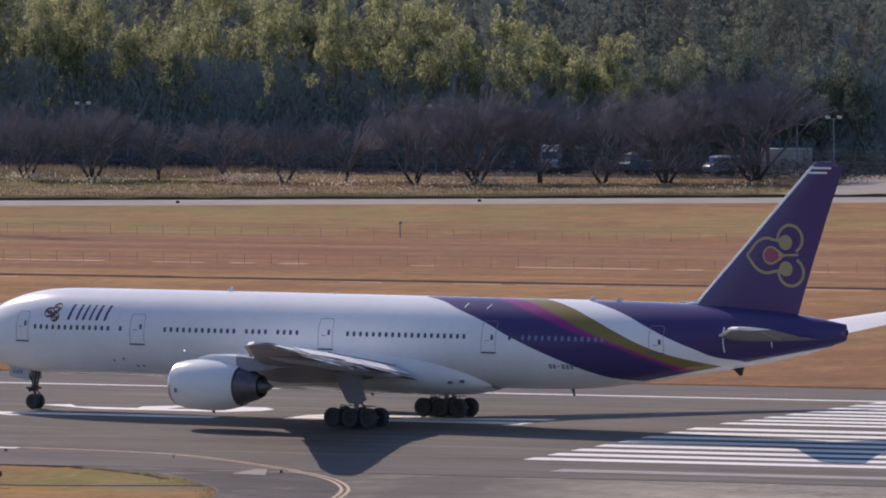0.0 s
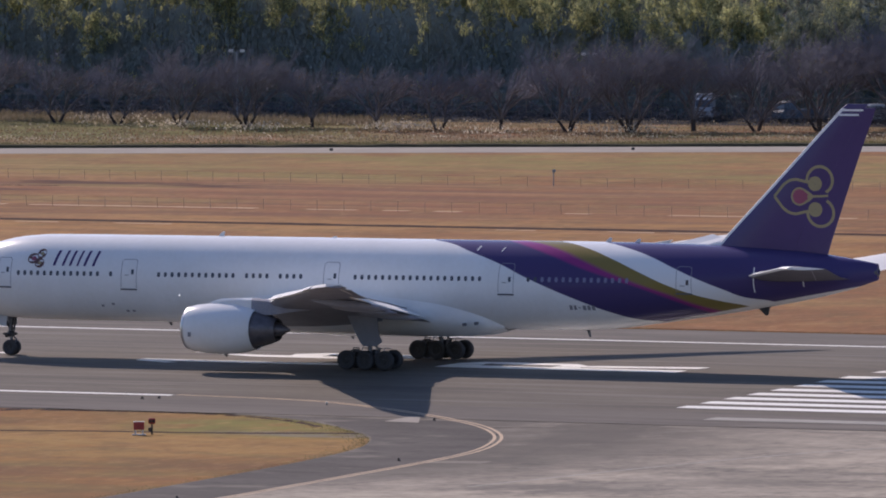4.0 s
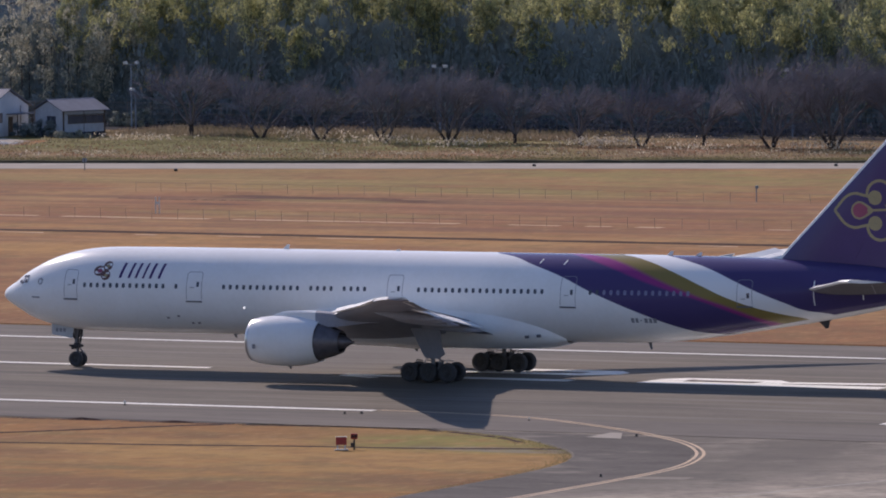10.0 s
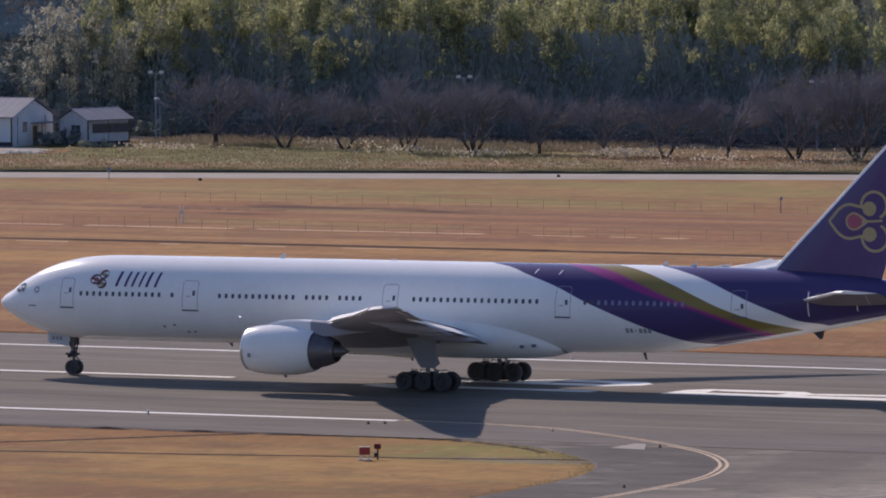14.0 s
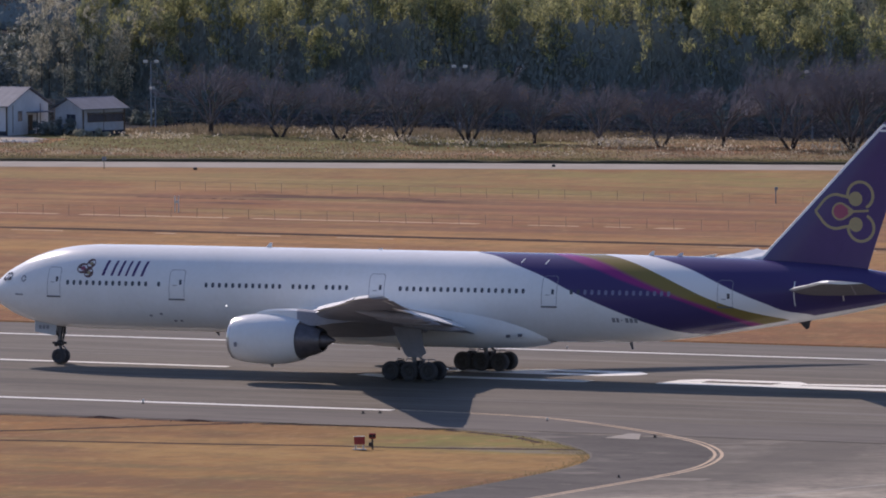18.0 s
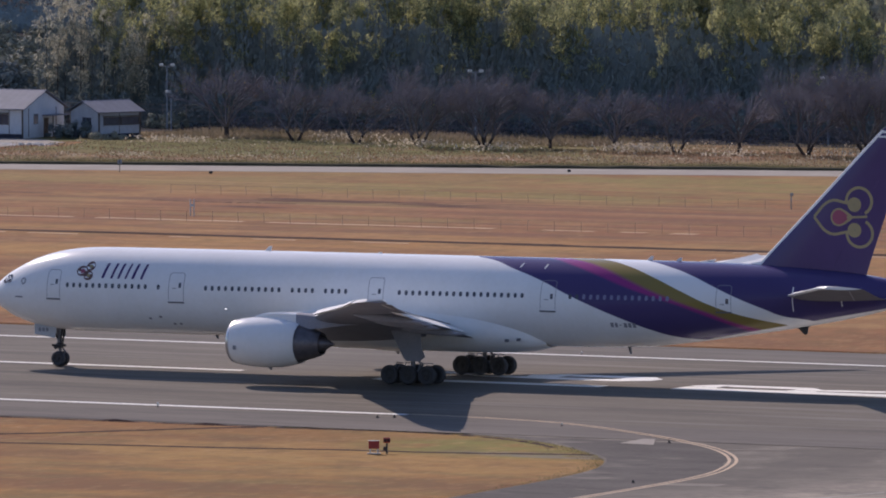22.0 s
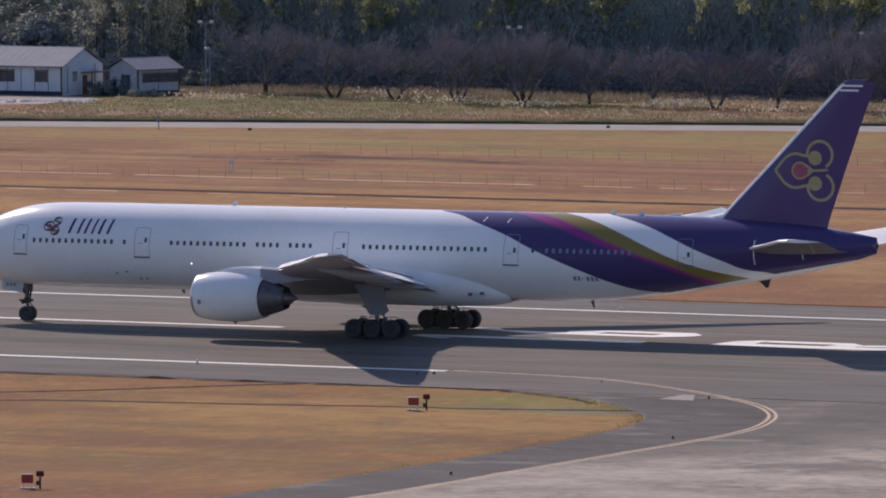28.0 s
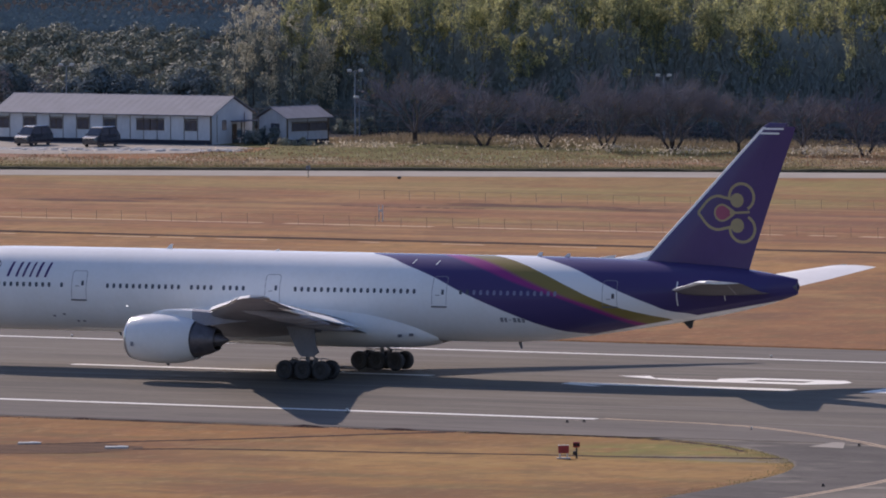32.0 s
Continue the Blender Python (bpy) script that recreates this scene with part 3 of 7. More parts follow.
        g = gather()
        lathe(g, [(18.95, 1.523), (18.74, 1.47), (18.68, 1.40), (18.74, 1.33), (18.95, 1.30), (19.6, 1.36), (20.3, 1.42)], eng, "x", 40)
        part("inlet_lip", g, METAL, nac, "polished metal inlet lip", smooth=True)
        g = gather()
        lathe(g, [(20.3, 1.42), (20.28, 0.45), (19.9, 0.30), (19.45, 0.02)], eng, "x", 32)
        part("fan_spinner", g, DARKMETAL, nac, smooth=True)
        g = gather()
        for i in range(22):
            a = 2 * math.pi * i / 22
            c, s, c2, s2 = math.cos(a), math.sin(a), math.cos(a + 0.2), math.sin(a + 0.2)
            loft(g, [[(20.66, Y + 0.4 * c, 2.88 + 0.4 * s), (20.86, Y + 0.4 * c2, 2.88 + 0.4 * s2), (20.89, Y + 0.4 * c2, 2.88 + 0.4 * s2), (20.69, Y + 0.4 * c, 2.88 + 0.4 * s)],
                     [(20.56, Y + 1.38 * c, 2.88 + 1.38 * s), (20.86, Y + 1.38 * c2, 2.88 + 1.38 * s2), (20.88, Y + 1.38 * c2, 2.88 + 1.38 * s2), (20.58, Y + 1.38 * c, 2.88 + 1.38 * s)]])
        part("fan_blades", g, DARKMETAL, nac)
        g = gather()
        lathe(g, [(23.4, 1.36), (24.1, 1.24), (25.0, 1.0), (25.6, 0.76), (25.55, 0.68), (24.7, 0.73)], eng, "x", 32)
        part("core_cowl", g, DARKMETAL, nac, "dark heat-stained core nozzle", smooth=True)
        g = gather()
        lathe(g, [(25.1, 0.6), (25.8, 0.44), (26.55, 0.03)], eng, "x", 24)
        part("exhaust_cone", g, DARKMETAL, nac, smooth=True)
        g = gather()
        loft(g, [[(22.0, Y - 0.05, 1.2), (22.3, Y - 0.05, 1.2), (22.3, Y + 0.05, 1.2), (22.0, Y + 0.05, 1.2)], [(22.15, Y - 0.03, 0.95), (22.3, Y - 0.03, 0.95), (22.3, Y + 0.03, 0.95), (22.15, Y + 0.03, 0.95)]])
        part("drain_fin", g, STRUT, nac)
        g = gather()
        box(g, (20.2, Y - 1.68, 2.55), (0.22, 0.04, 0.3))
        part("maker_badge", g, SEAM, nac)
        # tailplane
        g = gather()
        loft(g, [foil(x0, x1, side * y, z, t) for y, x0, x1, z, t in ((0.8, 57.6, 65.4, 6.55, 0.1), (2.0, 58.4, 65.3, 6.7, 0.1), (6, 61.3, 66.6, 7.2, 0.095), (10.2, 64.4, 67.9, 7.78, 0.09), (10.75, 65.4, 68.0, 7.85, 0.08))])
        stab = part("tailplane", g, MATTWHITE, airliner, "swept tailplane, white above and shade-darkened grey beneath", smooth=True)
        under(stab, STABGREY)
        g = gather()
        loft(g, [[(x - 0.05, side * y, z + 0.06), (x - 0.12, side * y, z), (x - 0.05, side * y, z - 0.06), (x + 0.15, side * y, z - 0.1), (x + 0.3, side * y, z + 0.15)] for y, x, z in ((2.3, 58.6, 6.74), (6, 61.3, 7.2), (10.2, 64.4, 7.78), (10.75, 65.4, 7.85))])
        part("tailplane_leading_edge", g, WHITE, stab, "white leading edge", smooth=True)
        g = gather()
        for x0, y0, x1, y1 in ((63.55, 2.4, 66.7, 10.0),):
            loft(g, [[(x0, side * y0, 6.52), (x0 + 0.07, side * y0, 6.52), (x0 + 0.07, side * y0, 6.50), (x0, side * y0, 6.50)], [(x1, side * y1, 7.65), (x1 + 0.07, side * y1, 7.65), (x1 + 0.07, side * y1, 7.63), (x1, side * y1, 7.63)]])
        part("elevator_hinge", g, SEAM, stab)


def airliner_fin():
    def section(x0, x1, z, t, u0, u1, n=10):
        """The fin's outline at a height, between two shares of its chord."""
        half = lambda u: 5 * t * (0.2969 * math.sqrt(u) - 0.126 * u - 0.3516 * u * u + 0.2843 * u ** 3 - 0.1015 * u ** 4) * (x1 - x0) * 1.05 + 0.002
        us = [u0 + (u1 - u0) * (1 - math.cos(math.pi * (i if u0 == 0 else n + i) / (2 * n))) if u0 == 0 else u0 + (u1 - u0) * i / n for i in range(n + 1)]
        return [(x0 + (x1 - x0) * u, -half(u), z) for u in us] + [(x0 + (x1 - x0) * u, half(u), z) for u in reversed(us)]

    rows = [(7.4, 54.3, 63.15, 0.09), (8.8, 55.35, 63.6, 0.09), (9.4, 55.9, 63.8, 0.09), (12.0, 58.5, 64.72, 0.09), (15.0, 61.45, 65.82, 0.09), (17.6, 64.0, 66.85, 0.09), (18.15, 64.55, 67.03, 0.09), (18.4, 64.95, 67.1, 0.06)]
    def thick(x, z):
        x0, x1 = np.interp(z, [r[0] for r in rows], [r[1] for r in rows]), np.interp(z, [r[0] for r in rows], [r[2] for r in rows])
        u = min(max((x - x0) / (x1 - x0), 0), 1)
        return 5 * 0.09 * (0.2969 * math.sqrt(u) - 0.126 * u - 0.3516 * u * u + 0.2843 * u ** 3 - 0.1015 * u ** 4) * (x1 - x0) * 1.05

    g = gather()
    loft(g, [section(x0, x1, z, t, 0, 0.6985) for z, x0, x1, t in rows])
    fin = part("fin", g, PURPLE, airliner, "purple swept tail fin with a gold emblem", smooth=True)
    g = gather()
    loft(g, [section(x0, x1, z, t, 0.6995, 1.0) for z, x0, x1, t in rows[:7]])
    part("rudder", g, PURPLE, fin, smooth=True)
    g = gather()
    LE = [(8.75, 55.3), (9.4, 55.9), (12.0, 58.5), (15.0, 61.45), (17.6, 64.0), (18.1, 64.5)]
    loft(g, [[(x + 0.3, -thick(x + 0.3, z) - 0.006, z), (x + 0.1, -thick(x + 0.1, z) - 0.008, z), (x - 0.03, 0, z), (x + 0.1, thick(x + 0.1, z) + 0.008, z), (x + 0.3, thick(x + 0.3, z) + 0.006, z)] for z, x in LE], caps=False, closed=False)
    part("leading_edge", g, MATTWHITE, fin, "bare metal leading edge")
    g = gather()
    loft(g, [[(54.2, -0.1, 8.6), (55.6, -0.3, 8.5), (55.6, 0.3, 8.5), (54.2, 0.1, 8.6)], [(54.6, -0.03, 8.74), (55.6, -0.08, 8.9), (55.6, 0.08, 8.9), (54.6, 0.03, 8.74)]])
    part("dorsal_fillet", g, WHITE, fin, "white dorsal fillet")

    def sheet(inner, outer, side, out):
        g = gather()
        at = lambda ring, o: [(x, side * (thick(x, z) + o), z) for x, z in ring]
        rings = [at(outer, -0.03), at(outer, out), at(inner, out), at(inner, -0.03)]
        loft(g, rings, caps=False)
        return g

    def stroke(pts, wide, side, out):
        """A painted band along a line of (x, z) on the fin's side."""
        g = gather()
        rings = []
        for i, (x, z) in enumerate(pts):
            (xa, za), (xb, zb) = pts[max(i - 1, 0)], pts[min(i + 1, len(pts) - 1)]
            ln = math.hypot(xb - xa, zb - za)
            ox, oz = -(zb - za) / ln * wide / 2, (xb - xa) / ln * wide / 2
            rings.append([(x + k * ox, side * (thick(x + k * ox, z + k * oz) + o), z + k * oz) for k, o in ((1, -0.03), (1, out), (-1, out), (-1, -0.03))])
        loft(g, rings)
        return g

    def circle(cx, cz, r, n=28):
        return [(cx + r * math.cos(2 * math.pi * i / n), cz + r * math.sin(2 * math.pi * i / n)) for i in range(n)]

    def drop(cx, cz, r, tip, n=28):
        """A rounded leaf with its point forward at x = tip."""
        pts = []
        for x, z in circle(cx, cz, r, n):
            k = max(0.0, (cx - x) / r)
            pts.append((x - (cx - r - tip) * k ** 3, cz + (z - cz) * (1 - 0.25 * k * k)))
        return pts

    for side in (-1, 1):
        arc = lambda cx, cz, r, a0, a1: [(cx + r * math.cos(radians(a0 + (a1 - a0) * i / 22)), cz + r * math.sin(radians(a0 + (a1 - a0) * i / 22))) for i in range(23)]
        part("emblem_ring", stroke(arc(62.9, 13.2, 0.93, 188, -62), 0.2, side, 0.010), GOLD, fin, "gold open ring of the emblem")
        part("emblem_ring", stroke(arc(62.94, 10.98, 0.93, 172, 422), 0.2, side, 0.010), GOLD, fin, "gold open ring of the emblem")
        for cz in (12.96, 11.2):
            part("emblem_dot", sheet(circle(62.56, cz, 0.02), circle(62.56, cz, 0.5), side, 0.014), GOLD, fin, "round gold dot in a ring")
        for turn in (1, -1):
            rib = [(x, 12.07 + turn * (z - 12.07)) for x, z in ((59.55, 12.07), (59.85, 12.42), (60.25, 12.88), (60.7, 13.16), (61.15, 13.24), (61.6, 13.15), (62.1, 13.05))]
            part("emblem_leaf", stroke([tuple(q) for q in spline(rib, 30)], 0.19, side, 0.018), GOLD, fin, "gold pointed leaf outline")
        part("emblem_link", stroke([(62.0, 12.08), (62.6, 12.10), (63.2, 12.13), (63.5, 12.16)], 0.16, side, 0.020), GOLD, fin)
        heart = lambda r, tip: [(2 * 61.43 - x, z) for x, z in drop(61.43, 12.08, r, 2 * 61.43 - tip)]
        part("emblem_heart_ring", sheet(heart(0.50, 62.12), heart(0.63, 62.42), side, 0.021), GOLD, fin, "gold outline of the heart")
        part("emblem_heart", sheet(circle(61.43, 12.08, 0.02), heart(0.51, 62.14), side, 0.016), PINK, fin, "pink heart of the emblem")
        for z in (17.98, 17.66):
            a = np.interp(z, [r[0] for r in rows], [r[1] for r in rows])
            part("number_bar", stroke([(a + 0.3 + 0.29 * i, z) for i in range(6)], 0.13, side, 0.03), WHITE, fin)


wheels = []


def wheel(parent, x, y, z, r, w):
    """A tyre with its hub, turning about its axle."""
    key = ("tyre", r)
    if key not in shared:
        g = gather()
        lathe(g, [(-w * 0.36, r * 0.52), (-w * 0.48, r * 0.62), (-w * 0.5, r * 0.8), (-w * 0.4, r * 0.95), (-w * 0.22, r), (w * 0.22, r), (w * 0.4, r * 0.95), (w * 0.5, r * 0.8), (w * 0.48, r * 0.62), (w * 0.36, r * 0.52)], (0, 0, 0), "y", 28)
        for s in (-1, 1):
            lathe(g, [(s * w * 0.36, r * 0.52), (s * w * 0.25, r * 0.45), (s * w * 0.28, r * 0.2), (s * w * 0.42, r * 0.16), (s * w * 0.42, 0.005)], (0, 0, 0), "y", 14)
        for k in range(8):
            a = 2 * math.pi * k / 8
            for s in (-1, 1):
                box(g, (r * 0.36 * math.cos(a), s * w * 0.27, r * 0.36 * math.sin(a)), (0.05, 0.03, 0.05))
        me = mesh("wheel", g, RUBBER, True)
        me.materials.append(HUB)
        for p in me.polygons:
            if math.hypot(p.center.x, p.center.z) < r * 0.5:
                p.material_index = 1
        shared[key] = me
    ob = part("wheel", shared[key], RUBBER, parent, "black tyre on a grey hub")
    ob.location = (x, y, z)
    wheels.append((ob, (x, y, z), r))


shared = {}


def airliner_gear():
    # nose gear
    g = gather()
    tube(g, (0.0, 0, 0.54), (-0.05, 0, 1.5), 0.11, n=12)
    tube(g, (-0.05, 0, 1.4), (-0.12, 0, 3.2), 0.18, 0.2, n=12)
    tube(g, (0.0, -0.42, 0.54), (0.0, 0.42, 0.54), 0.08, n=10)
    leg = part("nose_gear", g, STRUT, airliner, "grey nose gear leg", smooth=True)
    g = gather()
    tube(g, (-0.1, 0, 1.9), (-1.9, 0, 3.3), 0.08)
    tube(g, (-0.1, 0.12, 1.5), (0.36, 0.1, 1.05), 0.05)
    tube(g, (0.36, 0.1, 1.05), (0.05, 0.1, 0.68), 0.05)
    part("drag_brace", g, STRUT, leg)
    g = gather()
    for y in (-0.18, 0.18):
        lathe(g, [(-0.12, 0.02), (-0.1, 0.13), (0.05, 0.14), (0.1, 0.02)], (-0.28, y, 1.35), "x", 12)
    part("taxi_light", g, HUB, leg)
    g = gather()
    lathe(g, [(1.28, 0.12), (1.3, 0.24), (1.62, 0.26), (1.7, 0.2), (1.72, 0.1)], (-0.05, 0, 0), "z", 14)
    for y in (-0.3, 0.3):
        tube(g, (-0.5, y, 1.5), (0.25, y, 1.46), 0.09)
        tube(g, (0.1, y * 0.6, 1.75), (0.3, y * 0.5, 2.9), 0.07)
    part("steering_collar", g, HUB, leg, smooth=True)
    g = gather()
    for y in (-0.5, 0.5):
        tube(g, (-0.1, y * 0.4, 2.0), (-0.25, y, 2.7), 0.05)
        tube(g, (0.12, y * 0.3, 1.15), (0.16, y * 0.3, 2.3), 0.035, n=6)
    tube(g, (0.14, -0.16, 0.85), (0.14, -0.16, 1.6), 0.03, n=6)
    part("hydraulic_line", g, HUB, leg)
    for s in (-1, 1):
        wheel(leg, 0.0, s * 0.3, 0.54, 0.54, 0.36)
        g = gather()
        loft(g, [[(-1.75, s * 0.62, 3.12), (0.05, s * 0.62, 2.95), (0.05, s * 0.66, 2.95), (-1.75, s * 0.66, 3.12)], [(-1.65, s * 0.78, 2.3), (0.0, s * 0.78, 2.05), (0.0, s * 0.82, 2.05), (-1.65, s * 0.82, 2.3)]])
        door = part("nose_gear_door", g, GREY, airliner, "pale grey open nose gear door")
        for i in range(3):
            g = gather()
            x = -1.25 + 0.3 * i
            box(g, (x, s * 0.755, 2.62), (0.2, 0.05, 0.26))
            part("marking_bar", g, SEAM, door)
    # main gear
    for s in (-1, 1):
        Y = s * 5.49
        g = gather()
        tube(g, (31.22, Y, 0.75), (31.22, Y, 1.9), 0.16, n=12)
        tube(g, (31.22, Y, 1.8), (31.15, Y - s * 0.15, 4.0), 0.26, 0.3, n=14)
        leg = part("main_gear", g, STRUT, airliner, "grey main gear leg with a six-wheel bogie", smooth=True)
        g = gather()
        tube(g, (29.75, Y, 0.67), (32.69, Y, 0.67), 0.17, n=10)
        for k in (-1, 0, 1):
            tube(g, (31.22 + 1.46 * k, Y - 0.85, 0.67), (31.22 + 1.46 * k, Y + 0.85, 0.67), 0.1, n=10)
        part("bogie_beam", g, STRUT, leg)
        g = gather()
        tube(g, (31.2, Y, 2.4), (29.4, Y - s * 0.6, 3.7), 0.09)
        tube(g, (31.2, Y, 2.2), (30.4, Y - s * 1.8, 3.3), 0.09)
        tube(g, (31.3, Y, 1.9), (32.0, Y, 1.35), 0.07)
        tube(g, (32.0, Y, 1.35), (31.5, Y, 0.85), 0.07)
        for k in (-1, 1):
            tube(g, (31.22 + k * 0.3, Y + 0.2, 1.1), (31.22 + k * 1.2, Y + 0.2, 1.25), 0.05)
            tube(g, (31.22 + k * 1.2, Y + 0.2, 1.25), (31.22 + k * 1.5, Y + 0.2, 0.8), 0.05)
        for k in (-1.3, -0.6, 0.5, 1.1):
            tube(g, (31.22 + k, Y - 0.3, 0.8), (31.3 + k, Y - 0.1, 1.5), 0.035, n=5)
            tube(g, (31.3 + k, Y - 0.1, 1.5), (31.6 + k, Y + 0.25, 1.42), 0.035, n=5)
        part("brace", g, STRUT, leg)
        for k in (-1, 0, 1):
            for o in (-0.7, 0.7):
                wheel(leg, 31.22 + 1.46 * k, Y + o, 0.67, 0.67, 0.5)
        g = gather()
        oy = s * 6.25
        loft(g, [[(x0, oy - s * k, z0), (x1, oy - s * k, z1), (x1, oy - s * (k - 0.06), z1), (x0, oy - s * (k - 0.06), z0)] for x0, z0, x1, z1, k in ((29.9, 3.75, 32.2, 3.75, 0.0), (30.42, 2.5, 32.2, 2.55, 0.2), (30.75, 1.82, 32.42, 1.95, 0.28), (30.95, 1.62, 31.95, 1.62, 0.3))])
        part("gear_door", g, DOORGREY, leg, "grey gear leg door, darkened for the shadow under the wing")


airliner_body()
airliner_wings()
airliner_fin()
airliner_gear()

# ---- ground and paving ----
rng = np.random.default_rng(7)


def layered(m, layers):
    """Lays patches of other colours over a surface: scale, from, to, colour, strength and, where bounded, a spot (x, y, rx, ry)."""
    nt = m.node_tree
    bs = nt.nodes["Principled BSDF"]
    last = bs.inputs["Base Color"].links[0].from_socket
    co = nt.nodes.new("ShaderNodeTexCoord")
    for k, (sc, lo, hi, colour, power, spot) in enumerate(layers):
        mp = node(nt, "ShaderNodeMapping", Scale=sc, Location=(sc[1] * 90 + 3.1 * k, sc[0] * 700 + 1.7 * k, 0))
        nt.links.new(co.outputs["Object"], mp.inputs[0])
        nz = node(nt, "ShaderNodeTexNoise", Scale=1.0, Detail=7.0, Roughness=0.66)
        nt.links.new(mp.outputs[0], nz.inputs["Vector"])
        ramp = node(nt, "ShaderNodeMapRange", From_Min=lo, From_Max=hi, To_Max=power)
        nt.links.new(nz.outputs[0], ramp.inputs[0])
        mask = ramp.outputs[0]
        if spot:
            x, y, rx, ry = spot
            pm = node(nt, "ShaderNodeMapping", Scale=(1 / rx, 1 / ry, 0.0), Location=(-x / rx, -y / ry, 0))
            nt.links.new(co.outputs["Object"], pm.inputs[0])
            gr = nt.nodes.new("ShaderNodeTexGradient")
            gr.gradient_type = "SPHERICAL"
            nt.links.new(pm.outputs[0], gr.inputs[0])
            soft = node(nt, "ShaderNodeMapRange", From_Min=0.0, From_Max=0.4)
            nt.links.new(gr.outputs["Fac"], soft.inputs[0])
            mul = nt.nodes.new("ShaderNodeMath")
            mul.operation = "MULTIPLY"
            nt.links.new(mask, mul.inputs[0])
            nt.links.new(soft.outputs[0], mul.inputs[1])
            mask = mul.outputs[0]
        mix = nt.nodes.new("ShaderNodeMix")
        mix.data_type = "RGBA"
        nt.links.new(mask, mix.inputs[0])
        nt.links.new(last, mix.inputs[6])
        mix.inputs[7].default_value = (*colour, 1)
        last = mix.outputs[2]
    nt.links.new(last, bs.inputs["Base Color"])
    return m


def field():
    """Dry winter turf: straw and russet bands, greener patches, dark damp streaks."""
    m = surface("dry_turf", (0.262, 0.117, 0.043), (0.17, 0.073, 0.032), 0.95, scale=0.11, bump=0.5, fine=16, spec=0.1)
    layers = [((0.05, 0.05, 1), 0.47, 0.62, (0.33, 0.195, 0.075), 0.7, None), ((0.03, 0.04, 1), 0.56, 0.67, (0.125, 0.062, 0.04), 0.65, None),
              # greener ground: round the tip of the near turf, along the runway, and before the perimeter road
              ((0.16, 0.14, 1), 0.36, 0.56, (0.19, 0.17, 0.04), 0.8, (57, -46, 20, 8)), ((0.10, 0.12, 1), 0.32, 0.52, (0.275, 0.128, 0.034), 0.8, (20, -75, 110, 50)),
              ((0.05, 0.07, 1), 0.42, 0.58, (0.205, 0.165, 0.05), 0.85, (-78, 256, 70, 38)), ((0.05, 0.07, 1), 0.38, 0.60, (0.24, 0.165, 0.06), 0.7, (-150, 262, 60, 26)),
              ((0.09, 0.11, 1), 0.30, 0.56, (0.27, 0.16, 0.045), 0.55, (56, -76, 42, 45)), ((0.05, 0.14, 1), 0.44, 0.58, (0.145, 0.062, 0.028), 0.75, (20, -80, 95, 45)), ((0.10, 0.3, 1), 0.50, 0.64, (0.165, 0.12, 0.04), 0.6, (30, -80, 75, 45)), ((0.12, 0.2, 1), 0.36, 0.56, (0.335, 0.195, 0.06), 0.75, (58, -62, 32, 15)), ((0.2, 0.25, 1), 0.34, 0.50, (0.17, 0.165, 0.038), 0.85, (62, -50, 15, 10)), ((0.4, 0.5, 1), 0.40, 0.54, (0.175, 0.155, 0.125), 0.85, (65, -55, 9, 2.4)),
              # russet ground along the fence, straw beside the runway
              ((0.04, 0.07, 1), 0.36, 0.58, (0.215, 0.085, 0.042), 0.9, (-95, 196, 120, 34)), ((0.05, 0.06, 1), 0.36, 0.60, (0.36, 0.19, 0.06), 0.8, (-40, 150, 160, 32)),
              ((0.25, 0.22, 1), 0.48, 0.68, (0.135, 0.085, 0.032), 0.6, None), ((0.011, 0.16, 1), 0.50, 0.61, (0.135, 0.06, 0.04), 0.75, (-60, 200, 260, 62)), ((0.03, 0.09, 1), 0.52, 0.62, (0.22, 0.165, 0.055), 0.6, (-60, 225, 260, 50)), ((0.1, 0.1, 1), 0.3, 0.5, (0.25, 0.135, 0.09), 0.9, (-213, 292, 16, 12)), ((0.016, 0.25, 1), 0.53, 0.66, (0.36, 0.215, 0.10), 0.5, (-60, 200, 260, 70)), ((0.8, 0.6, 1), 0.48, 0.70, (0.12, 0.068, 0.03), 0.4, None), ((1.3, 0.5, 1), 0.52, 0.70, (0.42, 0.27, 0.12), 0.3, None)]
    return layered(m, layers)


TURF = field()
ASPHALT = surface("runway_asphalt", (0.193, 0.172, 0.146), (0.133, 0.120, 0.104), 0.88, scale=0.2, stretch=(0.25, 0.8, 1), bump=0.2, fine=30, spec=0.03)
APRON = surface("taxiway_asphalt", (0.43, 0.375, 0.305), (0.185, 0.165, 0.14), 0.88, scale=0.10, stretch=(0.7, 1.3, 1), bump=0.2, fine=18, spec=0.03)
TAR = surface("dark_tarred_asphalt", (0.145, 0.131, 0.12), (0.095, 0.087, 0.081), 0.9, scale=0.16, stretch=(0.7, 1.3, 1), bump=0.2, fine=18, spec=0.03)
layered(TAR, [((0.12, 0.2, 1), 0.52, 0.64, (0.23, 0.205, 0.175), 0.7, None), ((0.25, 0.3, 1), 0.56, 0.68, (0.07, 0.065, 0.06), 0.6, None)])
SHOULDER = surface("shoulder_asphalt", (0.185, 0.166, 0.147), (0.130, 0.119, 0.108), 0.9, scale=0.3, stretch=(0.1, 1, 1), bump=0.2, fine=20, spec=0.03)
ROADWAY = surface("pale_road", (0.37, 0.335, 0.29), (0.28, 0.255, 0.225), 0.9, scale=0.2, bump=0.1, spec=0.03)
